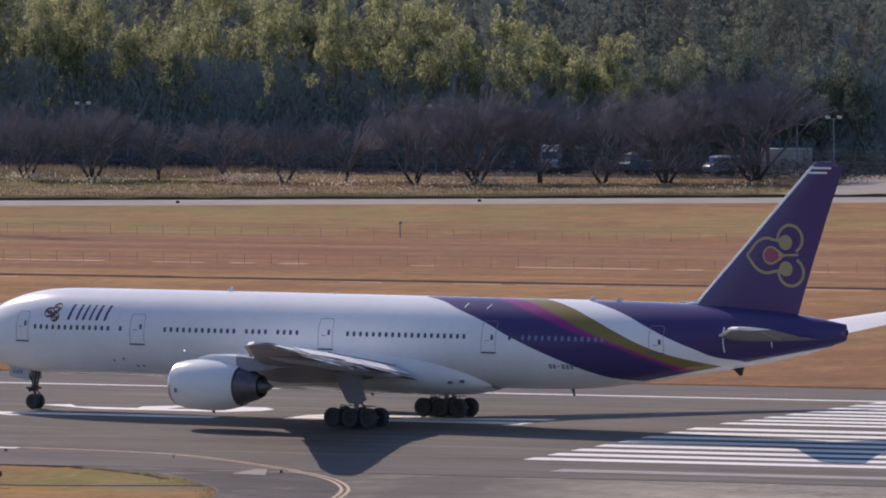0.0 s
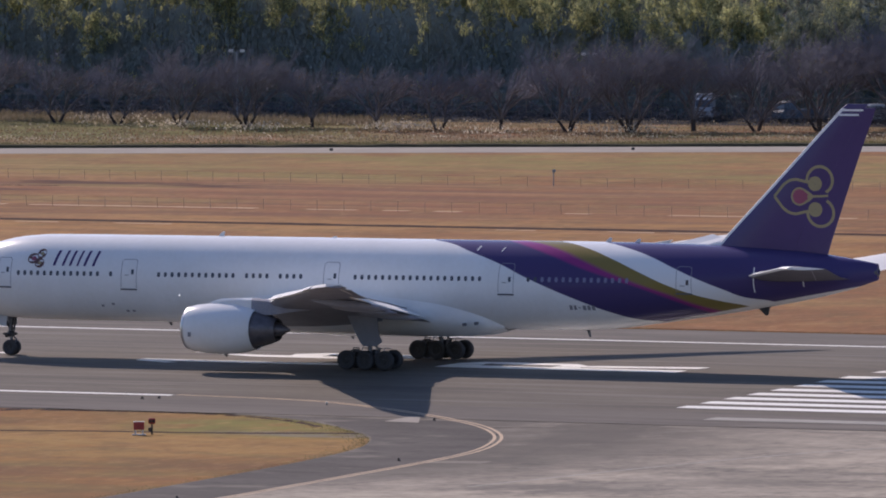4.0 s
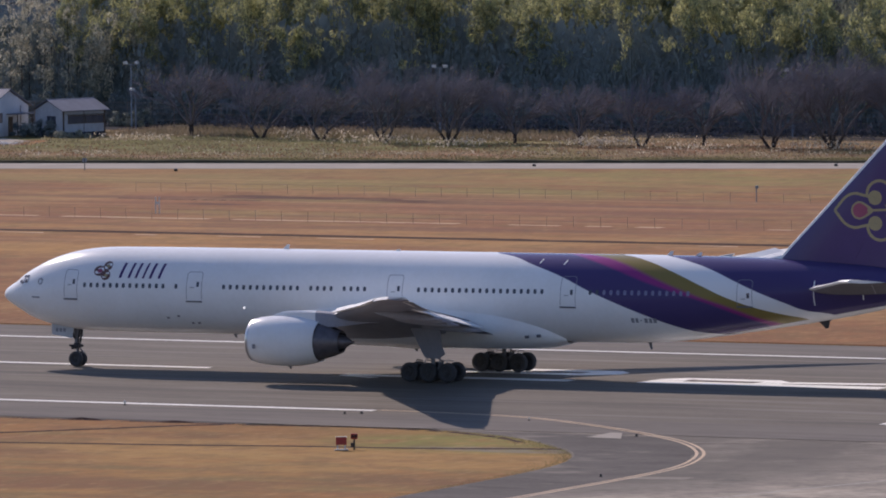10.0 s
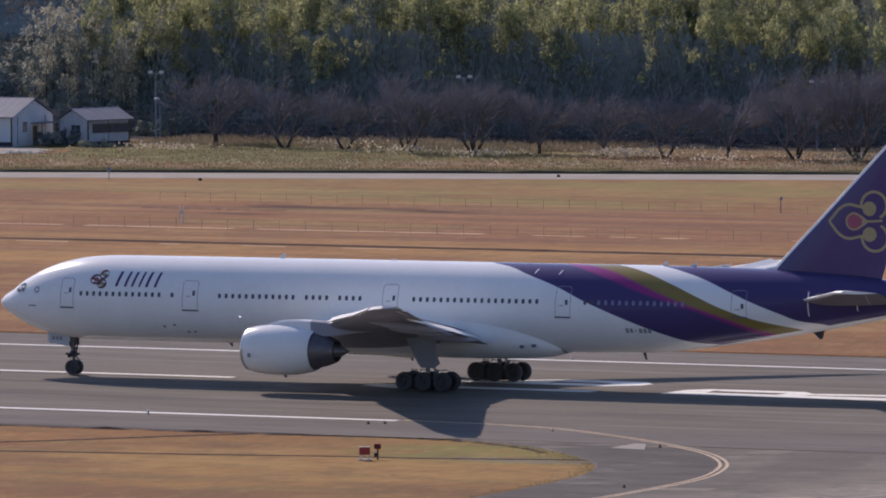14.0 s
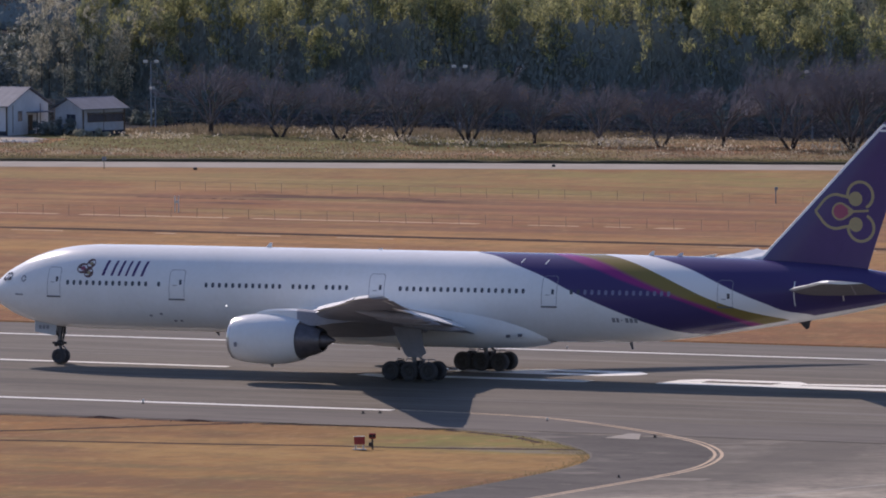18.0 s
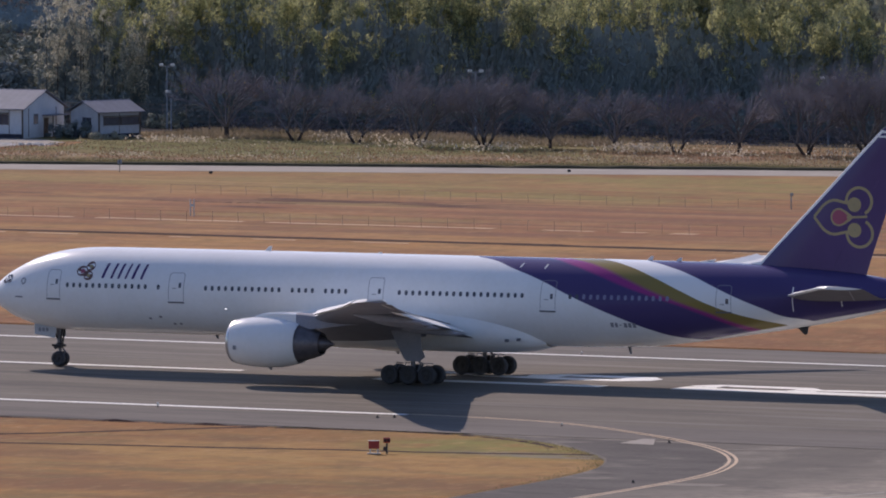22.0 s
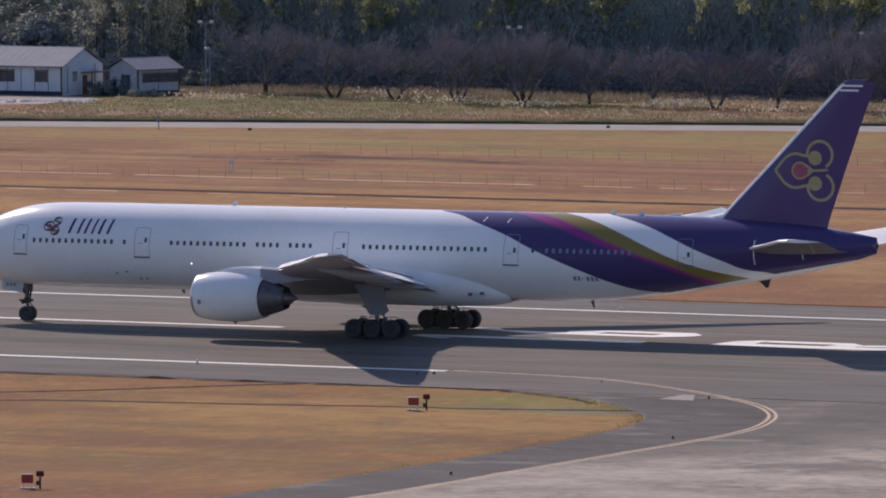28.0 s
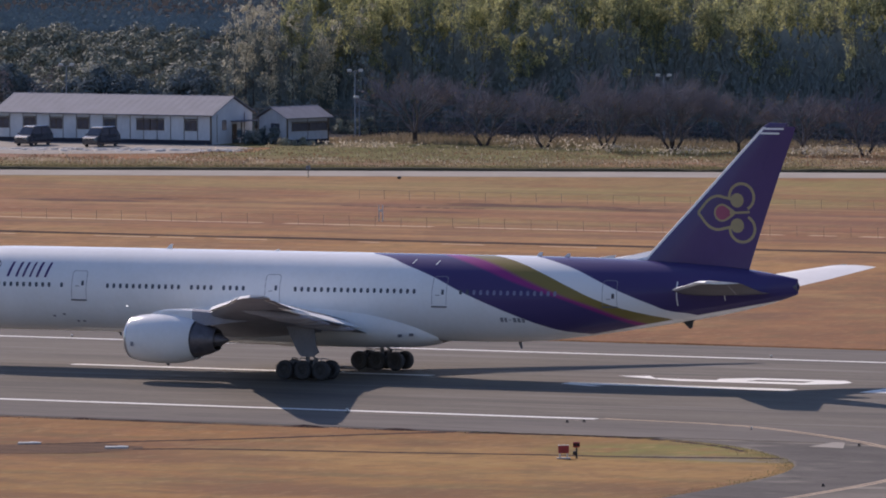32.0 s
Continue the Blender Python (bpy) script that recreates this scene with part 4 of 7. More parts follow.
layered(APRON, [((0.05, 0.06, 1), 0.52, 0.66, (0.13, 0.12, 0.11), 0.6, None), ((0.13, 0.12, 1), 0.52, 0.66, (0.48, 0.415, 0.33), 0.7, None), ((0.5, 0.3, 1), 0.56, 0.7, (0.09, 0.084, 0.08), 0.5, None), ((0.07, 0.05, 1), 0.26, 0.52, (0.118, 0.107, 0.095), 0.85, (70, -58, 30, 44))])
layered(ASPHALT, [((0.012, 0.22, 1), 0.50, 0.66, (0.10, 0.094, 0.088), 0.6, None), ((0.03, 0.45, 1), 0.54, 0.70, (0.27, 0.245, 0.215), 0.55, None), ((0.2, 0.9, 1), 0.58, 0.72, (0.08, 0.076, 0.072), 0.4, None)])
layered(SHOULDER, [((0.06, 0.3, 1), 0.50, 0.66, (0.21, 0.185, 0.16), 0.6, None), ((0.1, 0.8, 1), 0.55, 0.7, (0.09, 0.083, 0.077), 0.5, None)])
PATCHED = surface("patched_asphalt", (0.27, 0.24, 0.20), (0.20, 0.18, 0.155), 0.9, scale=0.5, bump=0.1, spec=0.03)
GRAVEL = surface("pale_gravel", (0.52, 0.37, 0.24), (0.40, 0.275, 0.175), 0.95, scale=0.8, bump=0.2, spec=0.03)
SERVICE = surface("worn_service_strip", (0.16, 0.098, 0.062), (0.082, 0.052, 0.038), 0.95, scale=0.35, stretch=(0.6, 1.4, 1), bump=0.3, fine=14, spec=0.03)
DAMP = surface("damp_turf", (0.15, 0.085, 0.062), (0.095, 0.058, 0.046), 0.95, scale=0.5, bump=0.4, spec=0.03)
PAINT = surface("worn_white_paint", (0.86, 0.845, 0.79), (0.72, 0.71, 0.67), 0.7, scale=0.5, stretch=(0.25, 1.4, 1), bump=0.05, fine=8, spec=0.03)
FADED = surface("faded_white_paint", (0.40, 0.38, 0.34), (0.28, 0.268, 0.242), 0.8, scale=0.5, stretch=(0.3, 1.4, 1), bump=0.05, fine=8, spec=0.03)
YELLOW = surface("faded_yellow_paint", (0.62, 0.475, 0.335), (0.44, 0.345, 0.25), 0.75, scale=0.7, bump=0.05, spec=0.03)
SOIL = surface("dark_soil", (0.09, 0.058, 0.05), (0.062, 0.042, 0.038), 0.95, scale=1.2, bump=0.4, spec=0.03)

g = gather()
for i in range(40):
    for j in range(40):
        x0, y0 = -2600 + 130 * i, -2600 + 130 * j
        quad(g, (x0, y0, -0.5), (x0 + 130, y0, -0.5), (x0 + 130, y0 + 130, -0.5), (x0, y0 + 130, -0.5))
ground = tagged(part("ground", g, TURF), "dry straw-brown winter turf with greener patches", "ground", kind="structure")


def crown(y):
    """The runway's height across it: highest along the middle."""
    return -0.0103 * abs(y) if abs(y) <= 31 else -0.319 - 0.008 * (abs(y) - 31)


g = gather()
loft(g, [[(x, y, crown(y)) for x in range(-720, 721, 60)] for y in (-31.5, -20, -10, 0, 10, 20, 31.5)], False, False)
runway = tagged(part("runway", g, ASPHALT), "worn grey asphalt runway with white markings", "runway", kind="structure")
for s, y1 in ((1, 43.0), (-1, 41.0)):
    g = gather()
    loft(g, [[(-720, s * 31.5, crown(31.5)), (-300, s * 31.5, crown(31.5)), (0, s * 31.5, crown(31.5)), (720, s * 31.5, crown(31.5))], [(-720, s * y1, -0.42), (-300, s * y1, -0.42), (0, s * y1, -0.42), (720, s * y1, -0.42)], [(-720, s * (y1 + 0.3), -0.56), (-300, s * (y1 + 0.3), -0.56), (0, s * (y1 + 0.3), -0.56), (720, s * (y1 + 0.3), -0.56)]], False, False)
    part("shoulder", g, SHOULDER, runway, "brownish asphalt shoulder")

# the taxiway that leads off towards the terminal, round the tip of the turf
TIP = spline([(38, -41.3), (46, -40.6), (53, -41.6), (60, -45.3), (66.2, -51.4), (70.8, -57.7), (73.8, -66.0), (75.4, -78.0), (76.4, -94.0), (76.9, -112.0), (77.2, -150.0), (77.5, -330.0)], 70)
g = gather()
for (xa, ya), (xb, yb) in zip(TIP[:-1], TIP[1:]):
    quad(g, (xa, ya, -0.425), (xb, yb, -0.425), (190, yb - 0.001, -0.425), (190, ya, -0.425))
    quad(g, (xa, ya, -0.425), (xb, yb, -0.425), (xb - 0.25, yb - 0.1, -0.56), (xa - 0.25, ya - 0.1, -0.56))
taxiway = tagged(part("taxiway", g, APRON), "patched grey asphalt taxiway curving off the runway", "taxiway", kind="structure")

# ---- runway markings ----


def stripe(name, x0, x1, y0, y1, material=PAINT, rise=0.008):
    g = gather()
    n = max(1, int(abs(x1 - x0) // 40))
    for i in range(n):
        a, b = x0 + (x1 - x0) * i / n, x0 + (x1 - x0) * (i + 1) / n
        quad(g, (a, y0, crown(y0) + rise), (b, y0, crown(y0) + rise), (b, y1, crown(y1) + rise), (a, y1, crown(y1) + rise))
    return part(name, g, material, runway)


stripe("edge_line", -720, 720, 29.05, 29.95)
stripe("edge_line", -720, 41.0, -29.9, -29.05)
stripe("edge_line", 84.0, 160, -36.9, -34.8, FADED)
for i in range(8):
    stripe("threshold_stripe", 78.2, 108.2, -28.8 + 3.6 * i, -27.0 + 3.6 * i)
    stripe("threshold_stripe", 78.2, 108.2, 1.8 + 3.6 * i, 3.6 + 3.6 * i)
for i in range(14):
    stripe("centre_line", 11.6 - 50 * i - 30, 11.6 - 50 * i, -0.45, 0.45)


def glyph(name, quads, x0, y0):
    """A painted character from strokes (along, across): along from its head, across from its left side."""
    g = gather()
    for q in quads:
        quad(g, *[(x0 + a, y0 + b, crown(y0 + b) + 0.008) for a, b in q])
    part(name, g, PAINT, runway, "white painted runway designator character")


# read by a pilot who rolls towards -x: the head lies at small x, the left side at small y
glyph("runway_number_one", [[(0, 0.9), (18, 0.9), (18, 2.4), (0, 2.4)], [(0, 0.9), (3.2, -0.5), (3.9, 0.0), (1.6, 0.9)]], 23.8, -4.2)
glyph("runway_number_six", [[(0.0, 3.4), (2.6, 1.95), (3.6, 2.2), (2.0, 4.4)], [(2.6, 1.95), (6.5, 0.0), (7.5, 1.95), (3.6, 2.2)], [(6.5, 0.0), (16.5, 0.0), (15.5, 1.95), (7.5, 1.95)],
                            [(16.5, 0.0), (18.5, 1.95), (18.5, 3.7), (15.5, 1.95)], [(18.5, 3.7), (17.0, 5.6), (15.5, 3.7), (15.5, 1.95)], [(17.0, 5.6), (10.0, 5.6), (11.0, 3.7), (15.5, 3.7)],
                            [(10.0, 5.6), (8.0, 3.7), (8.6, 1.95), (11.0, 3.7)], [(8.6, 1.95), (11.0, 1.95), (11.0, 3.7), (10.0, 3.7)]], 23.4, 2.5)
glyph("runway_letter_right", [[(0, 0), (18.5, 0), (18.5, 1.95), (0, 1.95)], [(0, 1.95), (2.6, 1.95), (2.2, 3.7), (0, 3.7)], [(0, 3.7), (2.2, 3.7), (2.8, 4.6), (1.2, 5.6)], [(1.2, 5.6), (2.8, 3.7), (7.2, 3.7), (8.4, 5.6)],
                              [(7.2, 3.7), (10, 3.7), (8.4, 5.6), (8.0, 5.0)], [(8.0, 1.95), (10.2, 1.95), (10.2, 3.7), (8.0, 3.7)], [(10.2, 2.4), (18.5, 3.7), (18.5, 5.6), (10.2, 4.0)]], 47.0, -2.7)


def ribbon(name, pts, width, material, z, parent, n=60):
    P = spline(pts, n)
    g = gather()
    L, R = [], []
    for i, p in enumerate(P):
        d = P[min(i + 1, n - 1)] - P[max(i - 1, 0)]
        d = d / np.hypot(*d)
        hgt = z(p) if callable(z) else z
        L.append((p[0] - d[1] * width / 2, p[1] + d[0] * width / 2, hgt))
        R.append((p[0] + d[1] * width / 2, p[1] - d[0] * width / 2, hgt))
    loft(g, [L, R], False, False)
    return part(name, g, material, parent)


ARC = [(41.2, -28.8), (45.5, -29.3), (50.0, -30.0), (54.8, -31.6), (61.4, -35.8), (68.2, -41.2), (73.1, -46.2), (77.3, -52.4), (80.1, -58.6), (82.0, -65.2), (82.9, -73.5), (83.4, -85.5), (84.0, -101.0), (84.5, -112.0), (85.5, -160.0)]


def lead(off):
    out = []
    P = np.array(ARC)
    for i, p in enumerate(P):
        d = P[min(i + 1, len(P) - 1)] - P[max(i - 1, 0)]
        d = d / np.hypot(*d)
        out.append((p[0] - d[1] * off, p[1] + d[0] * off))
    return out


on_paving = lambda p: max(crown(p[1]) if p[1] > -41 else -0.425, -0.425) + 0.008
ribbon("taxiway_edge_line", lead(0.0), 0.22, YELLOW, on_paving, taxiway, 90)
ribbon("taxiway_edge_line", lead(-0.45), 0.22, YELLOW, on_paving, taxiway, 90)
ribbon("taxiway_centre_line", [(93.7, -89.2), (95.6, -80.5), (97.6, -72.2), (101.4, -60.0), (108.0, -47.0)], 0.3, FADED, on_paving, taxiway, 30)
# darker shoulder between the turf's tip and the edge line
A = spline(ARC, 120)
g = gather()
inner = [p for p in TIP if -158 < p[1] < -41.9]
outer = [(float(np.interp(-y, -A[:, 1], A[:, 0])) - 0.5 + 0.35 * math.sin(y * 0.7), y) for x, y in inner]
loft(g, [[(x + 0.05, y, -0.4225) for x, y in inner], [(x, y, -0.4225) for x, y in outer]], False, False)
part("taxiway_shoulder", g, TAR, taxiway, "darker asphalt between the turf and the edge line")
# patches and scuffs on the paving
for i in range(26):
    x, y = rng.uniform(56, 120), rng.uniform(-110, -36)
    if x < np.interp(-y, -TIP[:, 1], TIP[:, 0]) + 4:
        continue
    a, b = rng.uniform(2, 6), rng.uniform(0.6, 2)
    if i % 3:
        continue
    t = rng.uniform(-0.5, 0.5)
    g = gather()
    quad(g, *[(x + u * a * math.cos(t) - v * b * math.sin(t), y + u * a * math.sin(t) + v * b * math.cos(t), -0.4205 + 0.0005 * i) for u, v in ((-0.5, -0.4), (0.4, -0.5), (0.5, 0.35), (-0.42, 0.5))])
    part("asphalt_patch", g, PATCHED, taxiway)

# low turf banks and wheel tracks that show as dark lines
for k, (pts, w, h) in enumerate((([(-700, 161.2), (-100, 161.2), (0, 160.8), (600, 161.0)], 0.9, 0.15),
                                 ([(17.0, -63.4), (20, -60.3), (22.5, -57.4), (26.7, -53.6), (30.5, -49.0), (34.5, -44.1), (36.6, -42.3)], 0.4, 0.06),
                                 ([(25.5, -63.8), (29.5, -61.8), (37.0, -60.2), (44.6, -58.7), (51.2, -57.1), (57.6, -56.2), (62.3, -54.9), (65.1, -53.9), (67.6, -53.4)], 0.4, 0.06),
                                 ([(-120, 214), (-112, 213), (-104, 213.5)], 0.3, 0.05), ([(-700, 43.7), (-60, 43.7), (60, 43.7), (700, 43.7)], 0.4, 0.17), ([(-700, -41.8), (-60, -41.8), (10, -41.8), (37, -41.7)], 0.35, 0.12),
                                 ([(38, -42.0), (46, -41.3), (53, -42.4), (59.0, -45.8), (62.5, -49.0)], 0.35, 0.07))):
    P = spline(pts, 80)
    g = gather()
    rows = []
    for i, p in enumerate(P):
        d = P[min(i + 1, 79)] - P[max(i - 1, 0)]
        d = d / np.hypot(*d)
        n = np.array([-d[1], d[0]])
        hh = h * (0.85 + 0.5 * noise.noise((i * 0.9, k * 7.0, 0.0)) if k in (0, 1, 2, 4) else 0.45 + 1.9 * noise.noise((i * 0.33, k * 7.0, 0.0)))
        rows.append([(*(p - n * w), -0.52), (*(p - n * w * 0.3), -0.5 + hh), (*(p + n * w * 0.4), -0.5 + hh * 0.8), (*(p + n * w), -0.52)])
    loft(g, rows, False, False)
    part("turf_bank", g, TURF if k == 4 else SOIL, ground)
g = gather()
for i in range(60):
    x = -150 + 2.6 * i
    if rng.random() < (0.97 if x < -68 else 0.45):
        y, w = 183.6 + rng.uniform(-0.15, 0.15), rng.uniform(0.5, 0.8)
        quad(g, (x, y - w, -0.49), (x + 2.6, y - w, -0.49), (x + 2.6, y + w, -0.488), (x, y + w, -0.488))
for i in range(46):
    x = -170 + 5.2 * i + rng.uniform(-2, 2)
    if rng.random() < 0.6:
        w = rng.uniform(2, 7)
        quad(g, (x, 158.2, -0.49), (x + w, 158.0, -0.49), (x + w * 0.9, 159.0, -0.488), (x, 158.9, -0.488))
part("gravel_strip", g, GRAVEL, ground, "pale broken gravel strip along a fence")
g = gather()
for sx, sy, n, spread in ((-106, 220.3, 10, 4), (-100, 219.8, 6, 5), (-91, 217.5, 4, 5), (-105.2, 207.6, 4, 2), (-147, 213, 9, 6), (-141, 219.5, 7, 5)):
    for k in range(n):
        cx, cy, sw, sh = sx + rng.normal(0, spread * 0.6), sy + rng.normal(0, 1.1), rng.uniform(1.5, 5.5), rng.uniform(0.3, 1.1)
        quad(g, *[(cx + sw * math.cos(a) * (1 + 0.3 * math.sin(3 * a + k)), cy + sh * math.sin(a) * (1 + 0.4 * math.cos(2 * a + k)), -0.4935 + 0.0002 * k) for a in (2 * math.pi * i / 14 for i in range(14))])
part("damp_patch", g, DAMP, ground, "dark damp soil patch")

# perimeter road, side road and the yard before the office
ux, uy = math.cos(radians(17.6)), math.sin(radians(17.6))
g = gather()
rows = []
for off, z in ((-5.7, -0.55), (-5.5, -0.47), (5.5, -0.47), (5.7, -0.55)):
    rows.append([(-127 + ux * s - uy * off, 278.2 + uy * s + ux * off, z) for s in range(-600, 601, 50)])
loft(g, rows, False, False)
road = tagged(part("perimeter_road", g, ROADWAY), "pale grey asphalt perimeter road", "road", kind="structure")
g = gather()
quad(g, (-58, 306.0, -0.468), (-40, 311.5, -0.468), (-46, 340, -0.465), (-60, 372, -0.462), (-76, 372, -0.462), (-60, 332, -0.465))
tagged(part("side_road", g, ROADWAY), "pale side road leading into the woods", "road", kind="structure")
g = gather()
quad(g, (-250, 296.0, -0.478), (-206, 295.5, -0.474), (-191, 303, -0.474), (-190, 316, -0.474), (-197, 321.8, -0.474), (-250, 321.8, -0.478))
tagged(part("yard", g, ROADWAY), "pale gravel yard before the office", "yard", kind="structure")
RUBBLE = surface("pale_rubble", (0.66, 0.62, 0.57), (0.42, 0.39, 0.35), 0.95, scale=1.5, bump=0.3, spec=0.03)
g = gather()
for i in range(150):
    u = rng.random()
    cx, cy = -214 + 25 * u + rng.normal(0, 0.8), 304.5 + 6.0 * u + rng.normal(0, 1.2)
    w, h = rng.uniform(0.25, 1.1), rng.uniform(0.03, 0.2)
    ring = [(cx + w * math.cos(a) * rng.uniform(0.6, 1.2), cy + 0.7 * w * math.sin(a) * rng.uniform(0.6, 1.2)) for a in (2 * math.pi * k / 9 for k in range(9))]
    loft(g, [[(x, y, -0.49) for x, y in ring], [(cx + (x - cx) * 0.55, cy + (y - cy) * 0.55, -0.47 + h) for x, y in ring]])
tagged(part("rubble", g, RUBBLE), "ragged heaps of pale gravel along the yard's edge", "gravel", kind="stuff")

# ---- small things on the field ----
REDPAINT = surface("dull_red_paint", (0.36, 0.05, 0.045), (0.25, 0.036, 0.034), 0.5, scale=2, bump=0.02)
PALE = surface("pale_enamel", (0.62, 0.62, 0.60), (0.5, 0.5, 0.48), 0.5, scale=2, bump=0.0)
DARK = surface("dark_housing", (0.05, 0.045, 0.045), (0.03, 0.03, 0.03), 0.6, scale=4, bump=0.02)
BLUEGREY = surface("blue_grey_paint", (0.26, 0.30, 0.34), (0.18, 0.21, 0.25), 0.6, scale=2, bump=0.0)
CONCRETE = surface("pale_concrete", (0.48, 0.47, 0.45), (0.36, 0.35, 0.34), 0.9, scale=1.5, bump=0.1)


def guidance_box():
    s = tagged(new("guidance_sign"), "small red guidance sign on pale legs in the turf", "sign", group="runway signs")
    g = gather()
    box(g, (0, 0, 0.72), (0.85, 0.3, 0.62), 0, 0.04)
    panel = part("sign_box", g, REDPAINT, s)
    g = gather()
    box(g, (0, 0, 1.045), (0.87, 0.32, 0.03))
    part("top_cap", g, PALE, panel)
    for i in range(2):
        g = gather()
        tube(g, (-0.3 + 0.6 * i, 0, -0.05), (-0.3 + 0.6 * i, 0, 0.42), 0.05)
        part("leg", g, PALE, s)
    g = gather()
    box(g, (0, 0, 0.02), (1.1, 0.5, 0.08), 0, 0.02)
    part("base_slab", g, CONCRETE, s)
    return s


def guard_light():
    s = tagged(new("guard_light"), "dark red twin guard light on a short post", "light", group="runway guard lights")
    g = gather()
    tube(g, (0, 0, -0.05), (0, 0, 0.75), 0.07)
    part("post", g, DARK, s)
    g = gather()
    box(g, (0, 0, 0.98), (0.52, 0.22, 0.42), 0, 0.05)
    head = part("lamp_head", g, REDPAINT, s)
    for i in range(2):
        g = gather()
        lathe(g, [(-0.16, 0.1), (-0.06, 0.11), (-0.06, 0.02)], (-0.12 + 0.24 * i, -0.06, 0.98), "y", 12)
        part("lens_hood", g, DARK, head)
    g = gather()
    box(g, (-0.12, 0.02, 0.35), (0.3, 0.2, 0.3), 0, 0.03)
    part("junction_box", g, DARK, s)
    return s


VIEW = 28.0
sg = guidance_box()
sg.matrix_basis = pose(54.85, -59.2, -0.47, 0, 0, VIEW) @ Matrix.Scale(0.8, 4)
copy_thing(sg, pose(63.9, -122.0, -0.47, 0, 0, VIEW))
gl = guard_light()
gl.matrix_basis = pose(55.35, -58.4, -0.47, 0, 0, VIEW) @ Matrix.Scale(0.85, 4)
copy_thing(gl, pose(64.4, -121.4, -0.47, 0, 0, VIEW))
board = tagged(new("holding_sign"), "long red mandatory sign board with pale bars", "sign")
g = gather()
box(g, (0, 0, 0.62), (5.2, 0.3, 0.78), 0, 0.03)
pan = part("sign_board", g, REDPAINT, board)
for i, x in enumerate((-2.1, -1.5, -0.7, 0.1, 0.7, 1.5, 2.1)):
    g = gather()
    if i in (2, 5):
        loft(g, [[(x - 0.12, -0.16, 0.36), (x - 0.02, -0.16, 0.36), (x - 0.02, -0.154, 0.36), (x - 0.12, -0.154, 0.36)], [(x + 0.14, -0.16, 0.88), (x + 0.24, -0.16, 0.88), (x + 0.24, -0.154, 0.88), (x + 0.14, -0.154, 0.88)]])
    else:
        box(g, (x, -0.157, 0.62), (0.3, 0.01, 0.5))
    part("marking_bar", g, PALE, pan)
for x in (-2.2, 0, 2.2):
    g = gather()
    tube(g, (x, 0, -0.05), (x, 0, 0.32), 0.06)
    part("leg", g, PALE, board)
board.matrix_basis = pose(62.6, -128.8, -0.47, 0, 0, VIEW)


def edge_light():
    s = tagged(new("edge_light"), "small pale runway edge light on a dark stem", "light", group="runway edge lights")
    g = gather()
    lathe(g, [(0.0, 0.16), (0.05, 0.15), (0.06, 0.05), (0.22, 0.05), (0.22, 0.005)], (0, 0, 0), "z", 12)
    part("stem", g, DARK, s, smooth=True)
    g = gather()
    lathe(g, [(0.2, 0.09), (0.28, 0.13), (0.38, 0.11), (0.46, 0.04), (0.47, 0.003)], (0, 0, 0), "z", 12)
    part("lamp_globe", g, PALE, s, smooth=True)
    return s


el = edge_light()
spots = [(22.5, -30.9), (54.9, -33.6), (-37.5, -30.9), (-97.5, -30.9)] + [(22.5 + 60 * i, 30.9) for i in range(-3, 2)]
el.matrix_basis = pose(*spots[0], crown(30.9)) @ Matrix.Scale(0.7, 4)
for x, y in spots[1:]:
    copy_thing(el, pose(x, y, crown(y)) @ Matrix.Scale(0.7, 4))
tl = tagged(new("taxiway_light"), "low dark taxiway edge light", "light", group="taxiway edge lights")
g = gather()
lathe(g, [(0.0, 0.14), (0.04, 0.13), (0.06, 0.06), (0.08, 0.06), (0.1, 0.09), (0.16, 0.07), (0.19, 0.003)], (0, 0, 0), "z", 10)
part("lamp_body", g, DARK, tl, smooth=True)
spots = [(40.5, -32.7), (41.4, -32.0), (67.5, -42.6), (80.7, -73.1), (81.4, -102.8)]
tl.matrix_basis = pose(*spots[0], -0.34)
for x, y in spots[1:]:
    copy_thing(tl, pose(x, y, -0.425 if y < -41 else crown(y)))
g = gather()
quad(g, (4.1, -71.0, -0.486), (20.9, -60.2, -0.486), (25.0, -61.6, -0.486), (26.1, -63.8, -0.486), (24.6, -68.3, -0.486), (7.6, -76.5, -0.486))
part("service_strip", g, SERVICE, ground, "dark worn asphalt strip in the turf")
g = gather()
quad(g, (64.8, -44.4, -0.405), (64.4, -40.2, -0.405), (65.3, -40.3, -0.405), (67.5, -44.8, -0.405))
part("asphalt_patch", g, ROADWAY, taxiway, "pale worn patch")
for x, y, a in ((24.0, -63.4, 0.0), (16.9, -62.7, 0.1)):
    s = tagged(new("concrete_cover"), "flat pale concrete inspection cover in the turf", "cover", group="inspection covers")
    g = gather()
    box(g, (0, 0, 0.05), (1.5, 1.0, 0.14), 0, 0.03)
    part("slab", g, CONCRETE, s)
    g = gather()
    box(g, (0.3, 0, 0.13), (0.5, 0.5, 0.03))
    part("lid", g, PALE, s)
    s.matrix_basis = pose(x, y, -0.5, 0, 0, VIEW + 20 * a)

